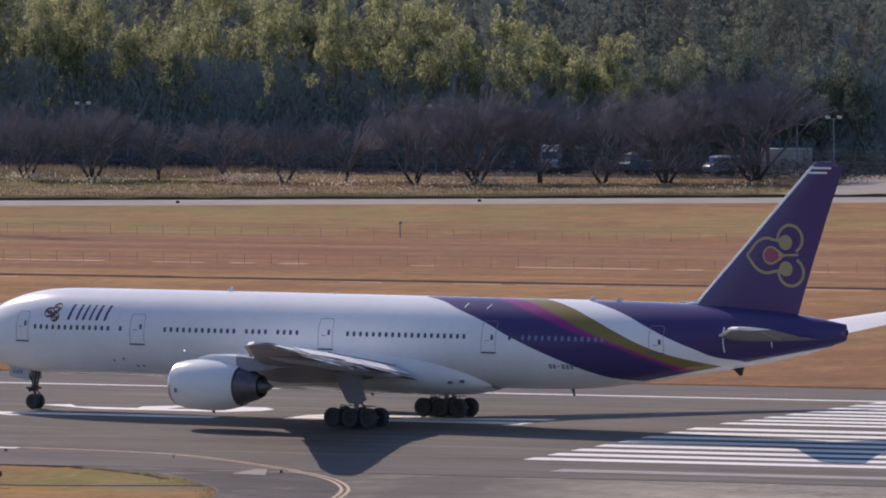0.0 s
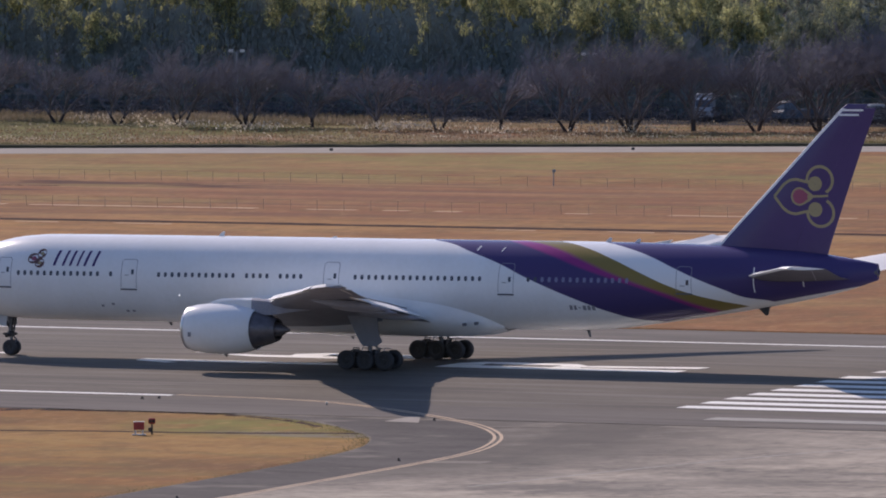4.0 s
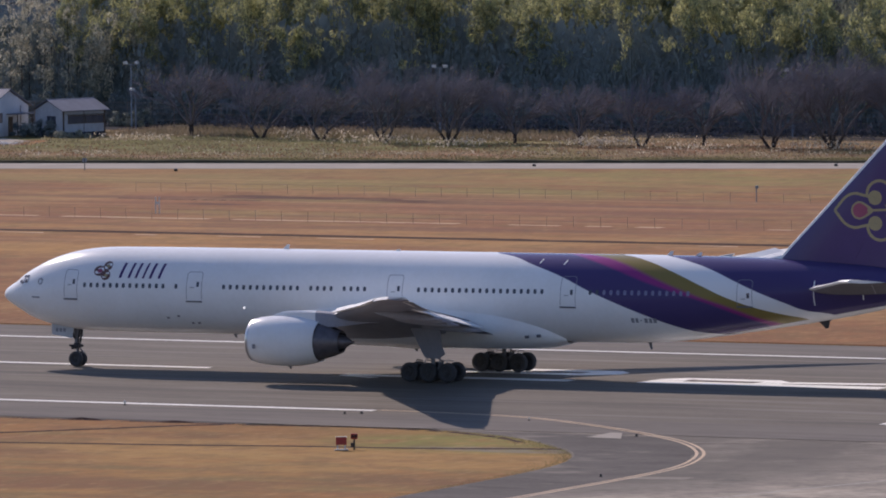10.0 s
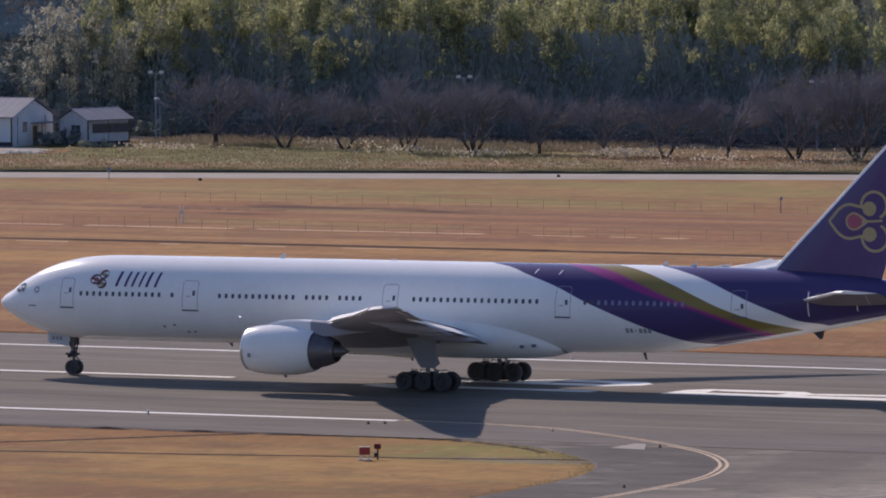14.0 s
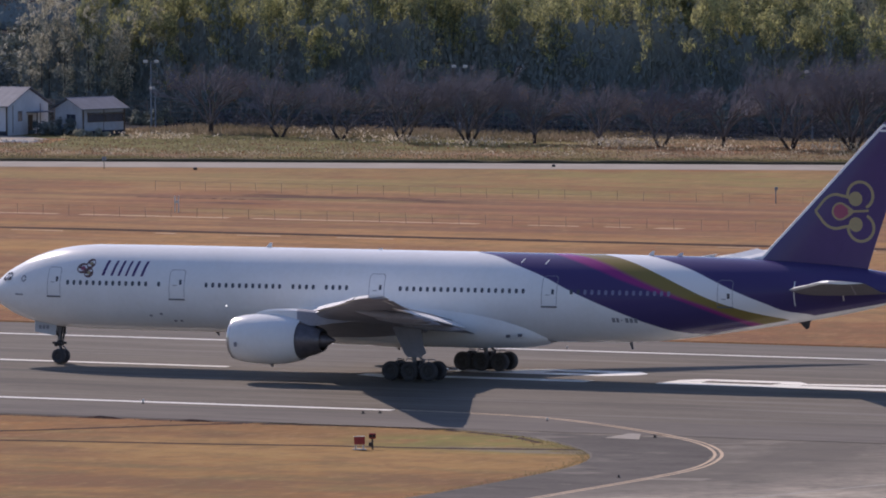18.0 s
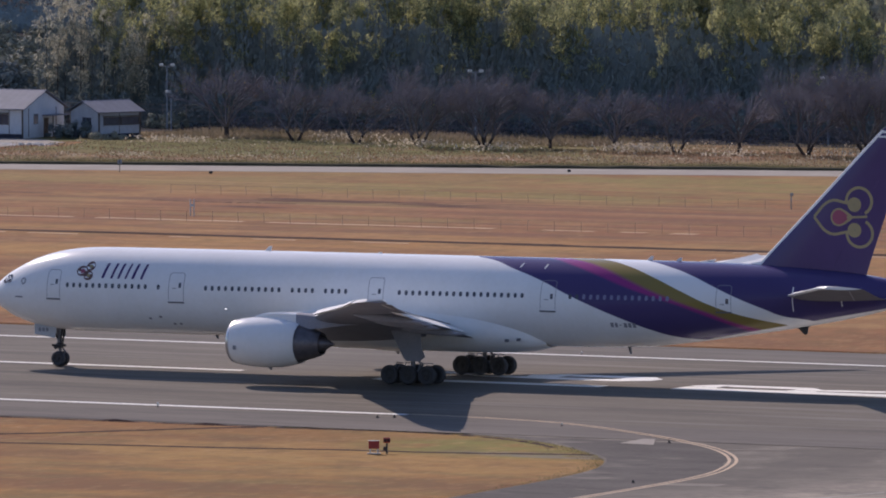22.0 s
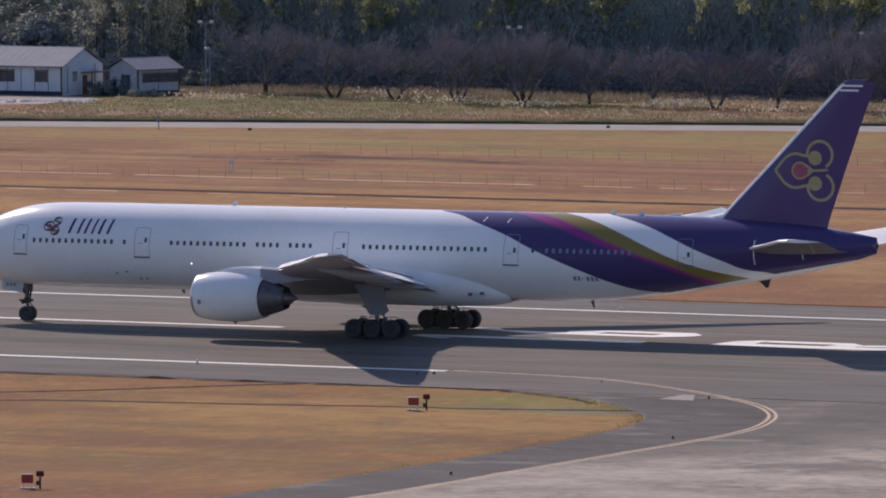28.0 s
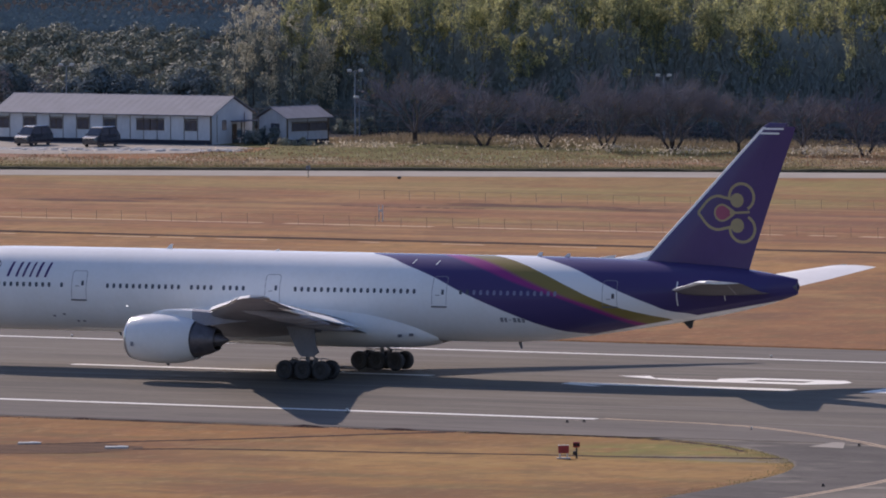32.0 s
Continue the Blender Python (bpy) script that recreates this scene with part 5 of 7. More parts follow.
# field markers
mk = tagged(new("field_marker"), "white marker board on two posts in the field", "marker")
for i in range(2):
    g = gather()
    tube(g, (-0.17 + 0.34 * i, 0, -0.05), (-0.17 + 0.34 * i, 0, 1.55), 0.05)
    part("post", g, PALE, mk)
g = gather()
box(g, (0, 0, 1.0), (0.34, 0.06, 0.22))
part("cross_board", g, PALE, mk)
mk.matrix_basis = pose(-101.9, 190.0, -0.5, 0, 0, VIEW)
mk = tagged(new("field_post"), "blue-grey instrument post in the field", "post")
g = gather()
tube(g, (0, 0, -0.05), (0, 0, 1.9), 0.07)
part("post", g, BLUEGREY, mk)
g = gather()
box(g, (0.05, 0, 1.75), (0.36, 0.25, 0.34), 0, 0.04)
part("instrument_box", g, BLUEGREY, mk)
mk.matrix_basis = pose(-58.2, 226.7, -0.5, 0, 0, VIEW) @ Matrix.Scale(0.8, 4)
mk = tagged(new("road_sign"), "small pale sign post beside the perimeter road", "sign")
g = gather()
tube(g, (0, 0, -0.05), (0, 0, 1.5), 0.05)
part("post", g, DARK, mk)
g = gather()
box(g, (0, 0, 1.3), (0.55, 0.05, 0.5))
part("plate", g, BLUEGREY, mk)
mk.matrix_basis = pose(-151.2, 261.0, -0.5, 0, 0, VIEW) @ Matrix.Scale(0.8, 4)
for i, (x, y) in enumerate(((-111, 282.2), (-81.8, 291.9), (-141.5, 262.6))):
    mk = tagged(new("verge_marker"), "low dark marker at the edge of the road", "marker", group="verge markers")
    g = gather()
    box(g, (0, 0, 0.12), (0.36, 0.3, 0.28), 0, 0.06)
    part("block", g, DARK, mk)
    mk.matrix_basis = pose(x, y, -0.5, 0, 0, VIEW)


def wire_fence(x0, x1, y, step, h, label):
    f = tagged(new("wire_fence"), label, "fence")
    n = int((x1 - x0) / step)
    g = gather()
    tube(g, (0, 0, -0.1), (0, 0, h), 0.02, n=6)
    me = mesh("post", g, PEWTER)
    for i in range(n + 1):
        ob = part("post", me, PEWTER, f)
        ob.location = (x0 + step * i, y, -0.5)
        ob.rotation_euler = (rng.uniform(-0.04, 0.04), rng.uniform(-0.05, 0.05), 0)
    for z in (h * 0.5, h * 0.95):
        g = gather()
        tube(g, (x0, y, z - 0.5), (x0 + step * n, y, z - 0.5), 0.008, n=4)
        part("wire", g, PEWTER, f)
    return f


PEWTER = surface("weathered_steel", (0.34, 0.255, 0.20), (0.26, 0.195, 0.155), 0.75, 0.0, scale=3, bump=0.02)
wire_fence(-150, 20, 182.4, 2.73, 0.95, "low wire fence on thin grey posts across the field")
wire_fence(-125, -20, 226.0, 2.8, 0.9, "low wire fence on thin grey posts in greener turf")

# ---- the office, its shed and the vehicles ----
# weathered panel, its blue-grey also holding the shade on the shed's front
WALLG = surface("weathered_shaded_panel", (0.45, 0.475, 0.52), (0.33, 0.35, 0.395), 0.8, scale=0.9, stretch=(1, 1, 0.4), bump=0.05)
WALLW = surface("white_wall_panel", (0.60, 0.62, 0.66), (0.47, 0.49, 0.53), 0.75, scale=0.6, stretch=(1, 1, 0.4), bump=0.05)
ROOFM = surface("grey_sheet_roof", (0.19, 0.20, 0.245), (0.145, 0.155, 0.19), 0.8, scale=0.5, bump=0.05)
TRIM = surface("brown_trim", (0.10, 0.075, 0.06), (0.07, 0.055, 0.045), 0.6, scale=2, bump=0.02)
PLINTH = surface("navy_plinth", (0.035, 0.04, 0.062), (0.025, 0.028, 0.045), 0.7, scale=2, bump=0.02)
PANE = surface("office_glass", (0.085, 0.095, 0.125), (0.05, 0.055, 0.075), 0.12, scale=1.5, bump=0.0, spec=0.5)


def gable_block(name, label, L, W, eave, ridge, bays, door_side=True, panel=None):
    """A low building: x along its front from the corner nearest the trees, y to its back."""
    h = tagged(new(name), label, "building")
    t = 0.12
    panel = panel or WALLW
    for a, (c, s) in enumerate((((-L / 2, 0, eave / 2), (L, t, eave)), ((-L / 2, W, eave / 2), (L, t, eave)))):
        g = gather()
        box(g, c, s)
        part("wall", g, panel, h)
    for x in (0, -L):
        g = gather()
        loft(g, [[(x - t / 2, t / 2, 0), (x - t / 2, W - t / 2, 0), (x - t / 2, W - t / 2, eave), (x - t / 2, W / 2, ridge), (x - t / 2, t / 2, eave)], [(x + t / 2, t / 2, 0), (x + t / 2, W - t / 2, 0), (x + t / 2, W - t / 2, eave), (x + t / 2, W / 2, ridge), (x + t / 2, t / 2, eave)]])
        part("gable_wall", g, panel, h)
    for s in (0, 1):
        g = gather()
        y0, y1 = (-0.45, W / 2) if s == 0 else (W + 0.45, W / 2)
        z0 = eave - 0.45 * (ridge - eave) / (W / 2) + 0.08
        n = int(L / 0.45)
        rings = []
        for i in range(n + 1):
            x = 0.4 - (L + 0.8) * i / n
            b = 0.014 if i % 2 else 0.0
            rings.append([(x, y0, z0 + b), (x, y1, ridge + 0.08 + b), (x, y1, ridge + 0.16 + b), (x, y0, z0 + 0.08 + b)])
        loft(g, rings)
        part("roof_slope", g, ROOFM, h, "grey ribbed sheet roof")
    g = gather()
    tube(g, (0.45, W / 2, ridge + 0.13), (-L - 0.45, W / 2, ridge + 0.13), 0.07)
    part("ridge_cap", g, ROOFM, h)
    g = gather()
    box(g, (-L / 2, -0.075, 0.24), (L + 0.1, 0.05, 0.5))
    part("plinth", g, PLINTH, h)
    g = gather()
    box(g, (-L / 2, -0.48, eave - 0.08), (L + 0.8, 0.1, 0.12))
    part("gutter", g, ROOFM, h)
    for x in (-0.05, -L + 0.05):
        g = gather()
        box(g, (x, -0.085, eave / 2 + 0.1), (0.18, 0.06, eave - 0.2))
        part("corner_post", g, TRIM, h)
    bay = L / bays
    for i in range(1, bays * 2):
        g = gather()
        box(g, (-bay * i / 2, -0.075, eave / 2 + 0.15), (0.06, 0.04, eave - 0.4))
        part("wall_batten", g, TRIM, h)
    for i in range(bays):
        x = -bay * (i + 0.75) + (0, -0.86, 0.86)[i if i < 3 and door_side else 0]
        wide = bay * (0.50 if i in (1, 2) else 0.42)
        if not door_side:
            x, wide = -L * 0.46, L * 0.84
        tall = 1.12 if door_side else 0.84
        win = part("window", frame_of(x, wide, tall, eave - 0.62), TRIM, h, "brown-framed sash window")
        for k in (-1, 1):
            g = gather()
            box(g, (x + k * wide / 4, -0.07 - 0.006 * (k + 1), eave - 0.62 - tall / 2), (wide / 2 - 0.07, 0.03, tall - 0.07))
            part("pane", g, PANE, win)
        if door_side:
            g = gather()
            box(g, (x, -0.088, eave - 0.82), (wide - 0.06, 0.07, 0.05))
            part("transom", g, TRIM, win)
    # the gable's door, window and porch
    g = gather()
    box(g, (0.075, W * 0.3, eave - (1.2 if door_side else 1.04)), (0.04, 0.9 if door_side else 1.6, 1.1 if door_side else 0.8))
    part("side_window", g, PANE, h)
    if not door_side:
        g = gather()
        box(g, (-L - 0.075, W * 0.4, eave - 1.05), (0.04, 1.5, 0.8))
        part("end_window", g, PANE, h)
    if door_side:
        g = gather()
        box(g, (0.08, W * 0.55, 1.05), (0.05, 0.95, 2.1))
        d = part("side_door", g, TRIM, h, "dark closed side door")
        g = gather()
        box(g, (0.12, W * 0.55 - 0.35, 1.0), (0.05, 0.05, 0.16))
        part("door_handle", g, METAL, d)
        g = gather()
        box(g, (0.75, W * 0.66, 2.42), (1.5, 3.6, 0.1))
        pr = part("porch_roof", g, ROOFM, h)
        for y in (W * 0.66 - 1.6, W * 0.66 + 1.6):
            g = gather()
            tube(g, (1.35, y, 0), (1.35, y, 2.4), 0.06)
            part("porch_post", g, TRIM, pr)
        for y in (W * 0.12, W * 0.8):
            g = gather()
            box(g, (0.075, y, eave / 2 + 0.1), (0.04, 0.08, eave - 0.2))
            part("wall_batten", g, TRIM, h)
    return h


def frame_of(x, wide, tall, z1):
    g = gather()
    for dx in (-wide / 2, 0, wide / 2):
        box(g, (x + dx, -0.09, z1 - tall / 2), (0.06, 0.06, tall))
    for z in (z1 - tall, z1):
        box(g, (x, -0.09, z), (wide + 0.06, 0.07, 0.06))
    box(g, (x, -0.12, z1 + 0.12), (wide + 0.2, 0.16, 0.08))
    return g


office = gable_block("site_office", "long low white office with a grey sheet roof", 27.5, 8.6, 3.25, 5.0, 8)
office.matrix_basis = pose(-199.0, 322.0, -0.5, 0, 0, 0)
shed = gable_block("garden_shed", "small white shed with a low grey roof", 5.8, 4.7, 2.9, 3.9, 1, False, WALLG)
shed.matrix_basis = pose(-189.7, 331.2, -0.5, 0, 0, 69)

CARPAINT = surface("blue_black_car_paint", (0.022, 0.027, 0.045), (0.016, 0.02, 0.034), 0.25, scale=1, bump=0.0, coat=0.8, spec=0.5)
TRUCKW = surface("white_truck_paint", (0.42, 0.43, 0.45), (0.34, 0.35, 0.365), 0.5, scale=1, bump=0.0)
TRUCKB = surface("blue_grey_truck_paint", (0.13, 0.17, 0.22), (0.10, 0.13, 0.17), 0.65, scale=1, bump=0.0)


def vehicle(name, label, category, paint, L, W, sill, belt, roof, cab, glass=True, bed=None, group=""):
    """A parked vehicle with its nose to -x. cab: places of bonnet end, roof start, roof end, tail along its length."""
    v = tagged(new(name), label, category, group)
    b0, r0, r1, tl = cab
    hw = W / 2
    g = gather()
    prof = [(0.0, sill + 0.1, belt - 0.28, 0.86), (0.12, sill, belt - 0.18, 0.95), (b0, sill, belt, 1.0), (r0, sill, belt + 0.04, 1.0), (r1, sill, belt + 0.04, 1.0), (tl, sill, belt, 0.98), (L, sill + 0.12, belt - 0.12, 0.92)]
    loft(g, [[(x, -hw * k, lo), (x, -hw * k * 1.02, (lo + hi) / 2), (x, -hw * k * 0.95, hi), (x, hw * k * 0.95, hi), (x, hw * k * 1.02, (lo + hi) / 2), (x, hw * k, lo)] for x, lo, hi, k in prof])
    body = part("body", g, paint, v, smooth=True)
    g = gather()
    loft(g, [[(b0, -hw * 0.93, belt), (b0, hw * 0.93, belt), (tl, hw * 0.93, belt), (tl, -hw * 0.93, belt)], [(r0 - 0.08, -hw * 0.8, roof - 0.1), (r0 - 0.08, hw * 0.8, roof - 0.1), (r1 + 0.08, hw * 0.8, roof - 0.1), (r1 + 0.08, -hw * 0.8, roof - 0.1)], [(r0 + 0.02, -hw * 0.76, roof - 0.03), (r0 + 0.02, hw * 0.76, roof - 0.03), (r1 + 0.0, hw * 0.76, roof - 0.03), (r1 + 0.0, -hw * 0.76, roof - 0.03)], [(r0 + 0.3, -hw * 0.62, roof + 0.02), (r0 + 0.3, hw * 0.62, roof + 0.02), (r1 - 0.3, hw * 0.62, roof + 0.02), (r1 - 0.3, -hw * 0.62, roof + 0.02)]])
    part("cabin", g, paint, v)
    for s in (-1, 1):
        g = gather()
        for u, w in ((0.06, 0.47), (0.53, 0.94)):
            x0, x1 = b0 + (tl - b0) * u, b0 + (tl - b0) * w
            q0, q1 = max(x0, r0), min(x1, r1)
            y0, y1 = s * (hw * 0.93 + 0.004), s * (hw * 0.82 + 0.004)
            z1 = belt + 0.86 * (roof - 0.1 - belt)
            loft(g, [[(x0, y0, belt + 0.05), (x1, y0, belt + 0.05), (q1, y1, z1), (q0, y1, z1)], [(x0, y0 - s * 0.03, belt + 0.05), (x1, y0 - s * 0.03, belt + 0.05), (q1, y1 - s * 0.03, z1), (q0, y1 - s * 0.03, z1)]])
        part("side_glass", g, PANE, v)
    g = gather()
    dx = (r0 - 0.08 - b0)
    loft(g, [[(b0 + dx * u - 0.015, s * hw * 0.8, belt + (roof - 0.1 - belt) * u) for s, u in ((-1, 0.1), (1, 0.1), (1, 0.9), (-1, 0.9))], [(b0 + dx * u + 0.03, s * hw * 0.8, belt + (roof - 0.1 - belt) * u) for s, u in ((-1, 0.1), (1, 0.1), (1, 0.9), (-1, 0.9))]])
    part("windscreen", g, PANE, v)
    for s in (-1, 1):
        g = gather()
        box(g, (0.06, s * hw * 0.66, belt - 0.36), (0.12, 0.36, 0.16), 0, 0.03)
        part("headlight", g, PALE, body)
        g = gather()
        box(g, (b0 + 0.25, s * (hw + 0.1), belt + 0.1), (0.12, 0.2, 0.16), 0, 0.03)
        part("mirror", g, paint, body)
        g = gather()
        box(g, (L - 0.03, s * hw * 0.75, belt - 0.1), (0.08, 0.2, 0.3), 0, 0.02)
        part("tail_light", g, REDPAINT, body)
        for x in (L * 0.18, L * 0.8):
            g = gather()
            lathe(g, [(-0.1, 0.2), (-0.1, 0.3), (-0.06, 0.34), (0.06, 0.34), (0.1, 0.3), (0.1, 0.2), (0.06, 0.18), (0.07, 0.01)], (x, s * (hw - 0.1), 0.34), "y", 18)
            lathe(g, [(-0.1, 0.2), (-0.06, 0.18), (-0.07, 0.01)], (x, s * (hw - 0.1), 0.34), "y", 18)
            part("wheel", g, RUBBER, v, smooth=True)
    if bed:
        g = gather()
        box(g, ((bed[0] + bed[1]) / 2, 0, (bed[2] + bed[3]) / 2), (bed[1] - bed[0], W * 1.02, bed[3] - bed[2]), 0, 0.04)
        part("cargo_box", g, paint, v)
    return v


car = vehicle("parked_car", "blue-black people carrier parked before the office", "car", CARPAINT, 4.8, 1.9, 0.26, 1.22, 2.15, (0.8, 1.6, 4.0, 4.65), group="cars before the office")
car.matrix_basis = pose(-216.9, 311.4, -0.48, 0, 0, 84)
copy_thing(car, pose(-208.5, 311.9, -0.48, 0, 0, 86))
tr = vehicle("box_truck", "white box truck parked among the bare trees", "truck", TRUCKW, 4.4, 1.95, 0.45, 1.45, 2.45, (0.25, 0.5, 1.5, 1.7), bed=(1.8, 4.4, 0.75, 2.85))
tr.matrix_basis = pose(-102.4, 351.0, -0.5, 0, 0, 111)
tr = vehicle("flat_truck", "blue-grey truck parked behind the bare trees", "truck", TRUCKB, 6.2, 2.0, 0.45, 1.4, 2.25, (0.25, 0.5, 1.7, 1.9), bed=(2.1, 6.2, 0.8, 1.3))
tr.matrix_basis = pose(-93.4, 350.5, -0.5, 0, 0, 62)
tr = vehicle("parked_van", "pale van parked behind the bare trees", "van", TRUCKW, 4.6, 1.75, 0.28, 1.15, 1.95, (0.5, 0.95, 4.3, 4.5))
tr.matrix_basis = pose(-84.4, 352.0, -0.5, 0, 0, 60)
ct = tagged(new("site_container"), "grey-white site container at the wood's edge", "container")
g = gather()
box(g, (0, 0, 1.38), (5.4, 2.4, 2.56), 0, 0.03)
cb = part("container_box", g, CONCRETE, ct)
for i in range(12):
    g = gather()
    box(g, (-2.6 + 0.47 * i, -1.22, 1.3), (0.16, 0.05, 2.2))
    part("rib", g, CONCRETE, cb)
for x in (-2.4, 2.4):
    g = gather()
    box(g, (x, 0, 0.05), (0.3, 2.4, 0.16))
    part("skid", g, DARK, ct)
ct.matrix_basis = pose(-77.3, 357.0, -0.5, 0, 0, 22)

# ---- floodlight masts and the tall fence ----


def mast(h, heads=(-1, 1)):
    m = tagged(new("floodlight_mast"), "thin grey mast with two pale floodlights at its head" if len(heads) > 1 else "low grey mast with one pale floodlight", "lamp", group="floodlight masts")
    g = gather()
    tube(g, (0, 0, -0.1), (0, 0, h), 0.1, 0.06, 10)
    part("pole", g, BLUEGREY, m, smooth=True)
    g = gather()
    tube(g, (0.75 * min(heads), 0, h - 0.1), (0.75 if 1 in heads else 0.1, 0, h - 0.1), 0.04)
    arm = part("crossarm", g, BLUEGREY, m)
    for s in heads:
        g = gather()
        box(g, (s * 0.62, -0.12, h + 0.08), (0.5, 0.34, 0.3), 0, 0.05)
        part("floodlight", g, PALE, arm, "pale floodlight housing")
    return m


m1 = mast(7.15)
m1.matrix_basis = pose(-196.0, 348.0, -0.5, 0, 0, VIEW)
for x, y in ((-157.2, 348.0), (-114.4, 348.0), (-72.0, 348.0), (-236.0, 352.0)):
    copy_thing(m1, pose(x, y, -0.5, 0, 0, VIEW))
m2 = mast(4.3, (-1,))
m2.matrix_basis = pose(-194.6, 346.5, -0.5, 0, 0, 75)
m3 = mast(6.3)
m3.matrix_basis = pose(-67.8, 348.0, -0.5, 0, 0, VIEW)

fen = tagged(new("screen_fence"), "tall dark mesh fence along the wood's edge", "fence")
g = gather()
tube(g, (0, 0, -0.1), (0, 0, 2.6), 0.05, n=6)
me = mesh("post", g, PEWTER)
for i in range(70):
    ob = part("post", me, PEWTER, fen)
    ob.location = (-260 + 3 * i, 354.0, -0.5)
for z in (0.1, 0.7, 1.35, 2.0, 2.55):
    g = gather()
    tube(g, (-260, 354, z - 0.5), (-53, 354, z - 0.5), 0.025, n=4)
    part("rail", g, PEWTER, fen)
g = gather()
for i in range(0, 2070, 3):
    x = -260 + i * 0.1
    tube(g, (x, 354, -0.45), (x, 354, 2.05), 0.012, n=3)
part("mesh_screen", g, PEWTER, fen)

# ---- bare cherry trees ----
BARK = surface("dark_bark", (0.075, 0.06, 0.057), (0.048, 0.04, 0.039), 0.95, scale=2.5, stretch=(1, 1, 0.4), bump=0.5, spec=0.05)
# limb and twig colours raised and blued to stand for haze
LIMB = surface("hazed_limb_bark", (0.17, 0.155, 0.162), (0.12, 0.11, 0.117), 0.95, scale=2.0, bump=0.2, spec=0.05)
TWIG = surface("hazed_twigs", (0.23, 0.222, 0.262), (0.16, 0.155, 0.182), 0.9, scale=0.9, bump=0.0, spec=0.05)
LASTLEAF = surface("last_leaves", (0.33, 0.24, 0.12), (0.20, 0.12, 0.06), 0.8, scale=0.8, bump=0.0, leafy=0.35, each=0.4, spec=0.12)


def prism(V, Fq, p0, p1, r0, r1, k=3):
    d = (p1 - p0).normalized()
    u = d.orthogonal().normalized()
    w = d.cross(u)
    n = len(V)
    for p, r in ((p0, r0), (p1, r1)):
        for i in range(k):
            a = 2 * math.pi * i / k
            V.append(tuple(p + (u * math.cos(a) + w * math.sin(a)) * r))
    for i in range(k):
        j = (i + 1) % k
        Fq.append((n + i, n + j, n + k + j, n + k + i))


def cherry(seed, tall, wide, stems):
    """A spreading bare tree: a short trunk or several stems, limbs that part again and again, fine twigs swept up."""
    r = random.Random(seed)
    tv, tf, lv, lf, wv, wf, qv, qf = [], [], [], [], [], [], [], []
    tips = []

    def grow(p, d, ln, rad, level):
        bend = Vector((r.uniform(-1, 1), r.uniform(-1, 1), r.uniform(-0.2, 0.5))) * 0.28
        mid = p + d * ln * 0.5
        end = mid + (d + bend).normalized() * ln * 0.5
        V, F = (tv, tf) if level == 0 else (lv, lf) if level < 3 else (wv, wf)
        k = 7 if level == 0 else 5 if level < 3 else 3
        prism(V, F, p, mid, rad, rad * 0.82, k)
        prism(V, F, mid, end, rad * 0.82, rad * 0.62, k)
        if level >= 5:
            tips.append(end)
            return
        for i in range((0, 4, 4, 4, 5, 5)[level] if level else 1):
            at = mid.lerp(end, r.uniform(0.0, 1.0)) if i else end
            out = Vector((end.x, end.y, 0))
            out = out.normalized() if out.length > 0.2 else Vector((r.uniform(-1, 1), r.uniform(-1, 1), 0))
            nd = (d * 0.75 + out * r.uniform(0.05, 0.55) * wide + Vector((r.uniform(-1, 1), r.uniform(-1, 1), r.uniform(-0.35, 0.75))) * 0.75)
            nd += Vector((0.9, 0.35, 0.3)) * (0.22 if level > 1 else 0.08)
            nd.z = max(nd.z, -0.12)
            grow(at, nd.normalized(), ln * r.uniform(0.62, 0.85), rad * (0.55 if level < 3 else 0.55), level + 1)

    for s in range(stems):
        a = 2 * math.pi * (s + r.random() * 0.5) / max(stems, 1)
        lean = 0.0 if stems == 1 else 0.75
        base = Vector((0.16 * math.cos(a), 0.16 * math.sin(a), -0.15)) if stems > 1 else Vector((0, 0, -0.15))
        d = Vector((math.cos(a) * lean, math.sin(a) * lean * 0.8, 1)).normalized()
        ln = tall * (0.17 if stems == 1 else 0.2)
        mid = base + d * ln
        prism(tv, tf, base, mid, 0.24 if stems == 1 else 0.15, 0.18 if stems == 1 else 0.12, 8)
        nlimb = 6 if stems == 1 else 3
        for i in range(nlimb):
            b = a + 2 * math.pi * (i + r.uniform(-0.3, 0.3)) / nlimb
            up = r.uniform(0.35, 1.15)
            nd = (Vector((math.cos(b) * wide, math.sin(b) * wide, up)) + d * 0.5).normalized()
            grow(mid - d * r.uniform(0, 0.3), nd, tall * r.uniform(0.30, 0.38), 0.10, 1)
    for t in r.sample(tips, min(46, len(tips))):
        for _ in range(2):
            c = t + Vector((r.uniform(-0.3, 0.3), r.uniform(-0.3, 0.3), r.uniform(-0.4, 0.1)))
            u = Vector((r.uniform(-1, 1), r.uniform(-1, 1), r.uniform(-1, 1))).normalized() * 0.07
            w = u.orthogonal().normalized() * 0.05
            n = len(qv)
            qv.extend(tuple(c + o) for o in (u, w, -u, -w))
            qf.append((n, n + 1, n + 2, n + 3))
    t = tagged(new("cherry_tree"), "bare spreading cherry tree with purplish twigs in weedy turf", "tree", group="row of bare cherry trees")
    for nm, V, F, mt in (("trunk", tv, tf, BARK), ("branchwork", lv, lf, LIMB), ("crown", wv, wf, TWIG), ("foliage", qv, qf, LASTLEAF)):
        part(nm, quick_mesh(nm, V, F, mt), mt, t) if nm != "trunk" else part(nm, mesh(nm, (tv, tf), BARK), BARK, t)
    return t


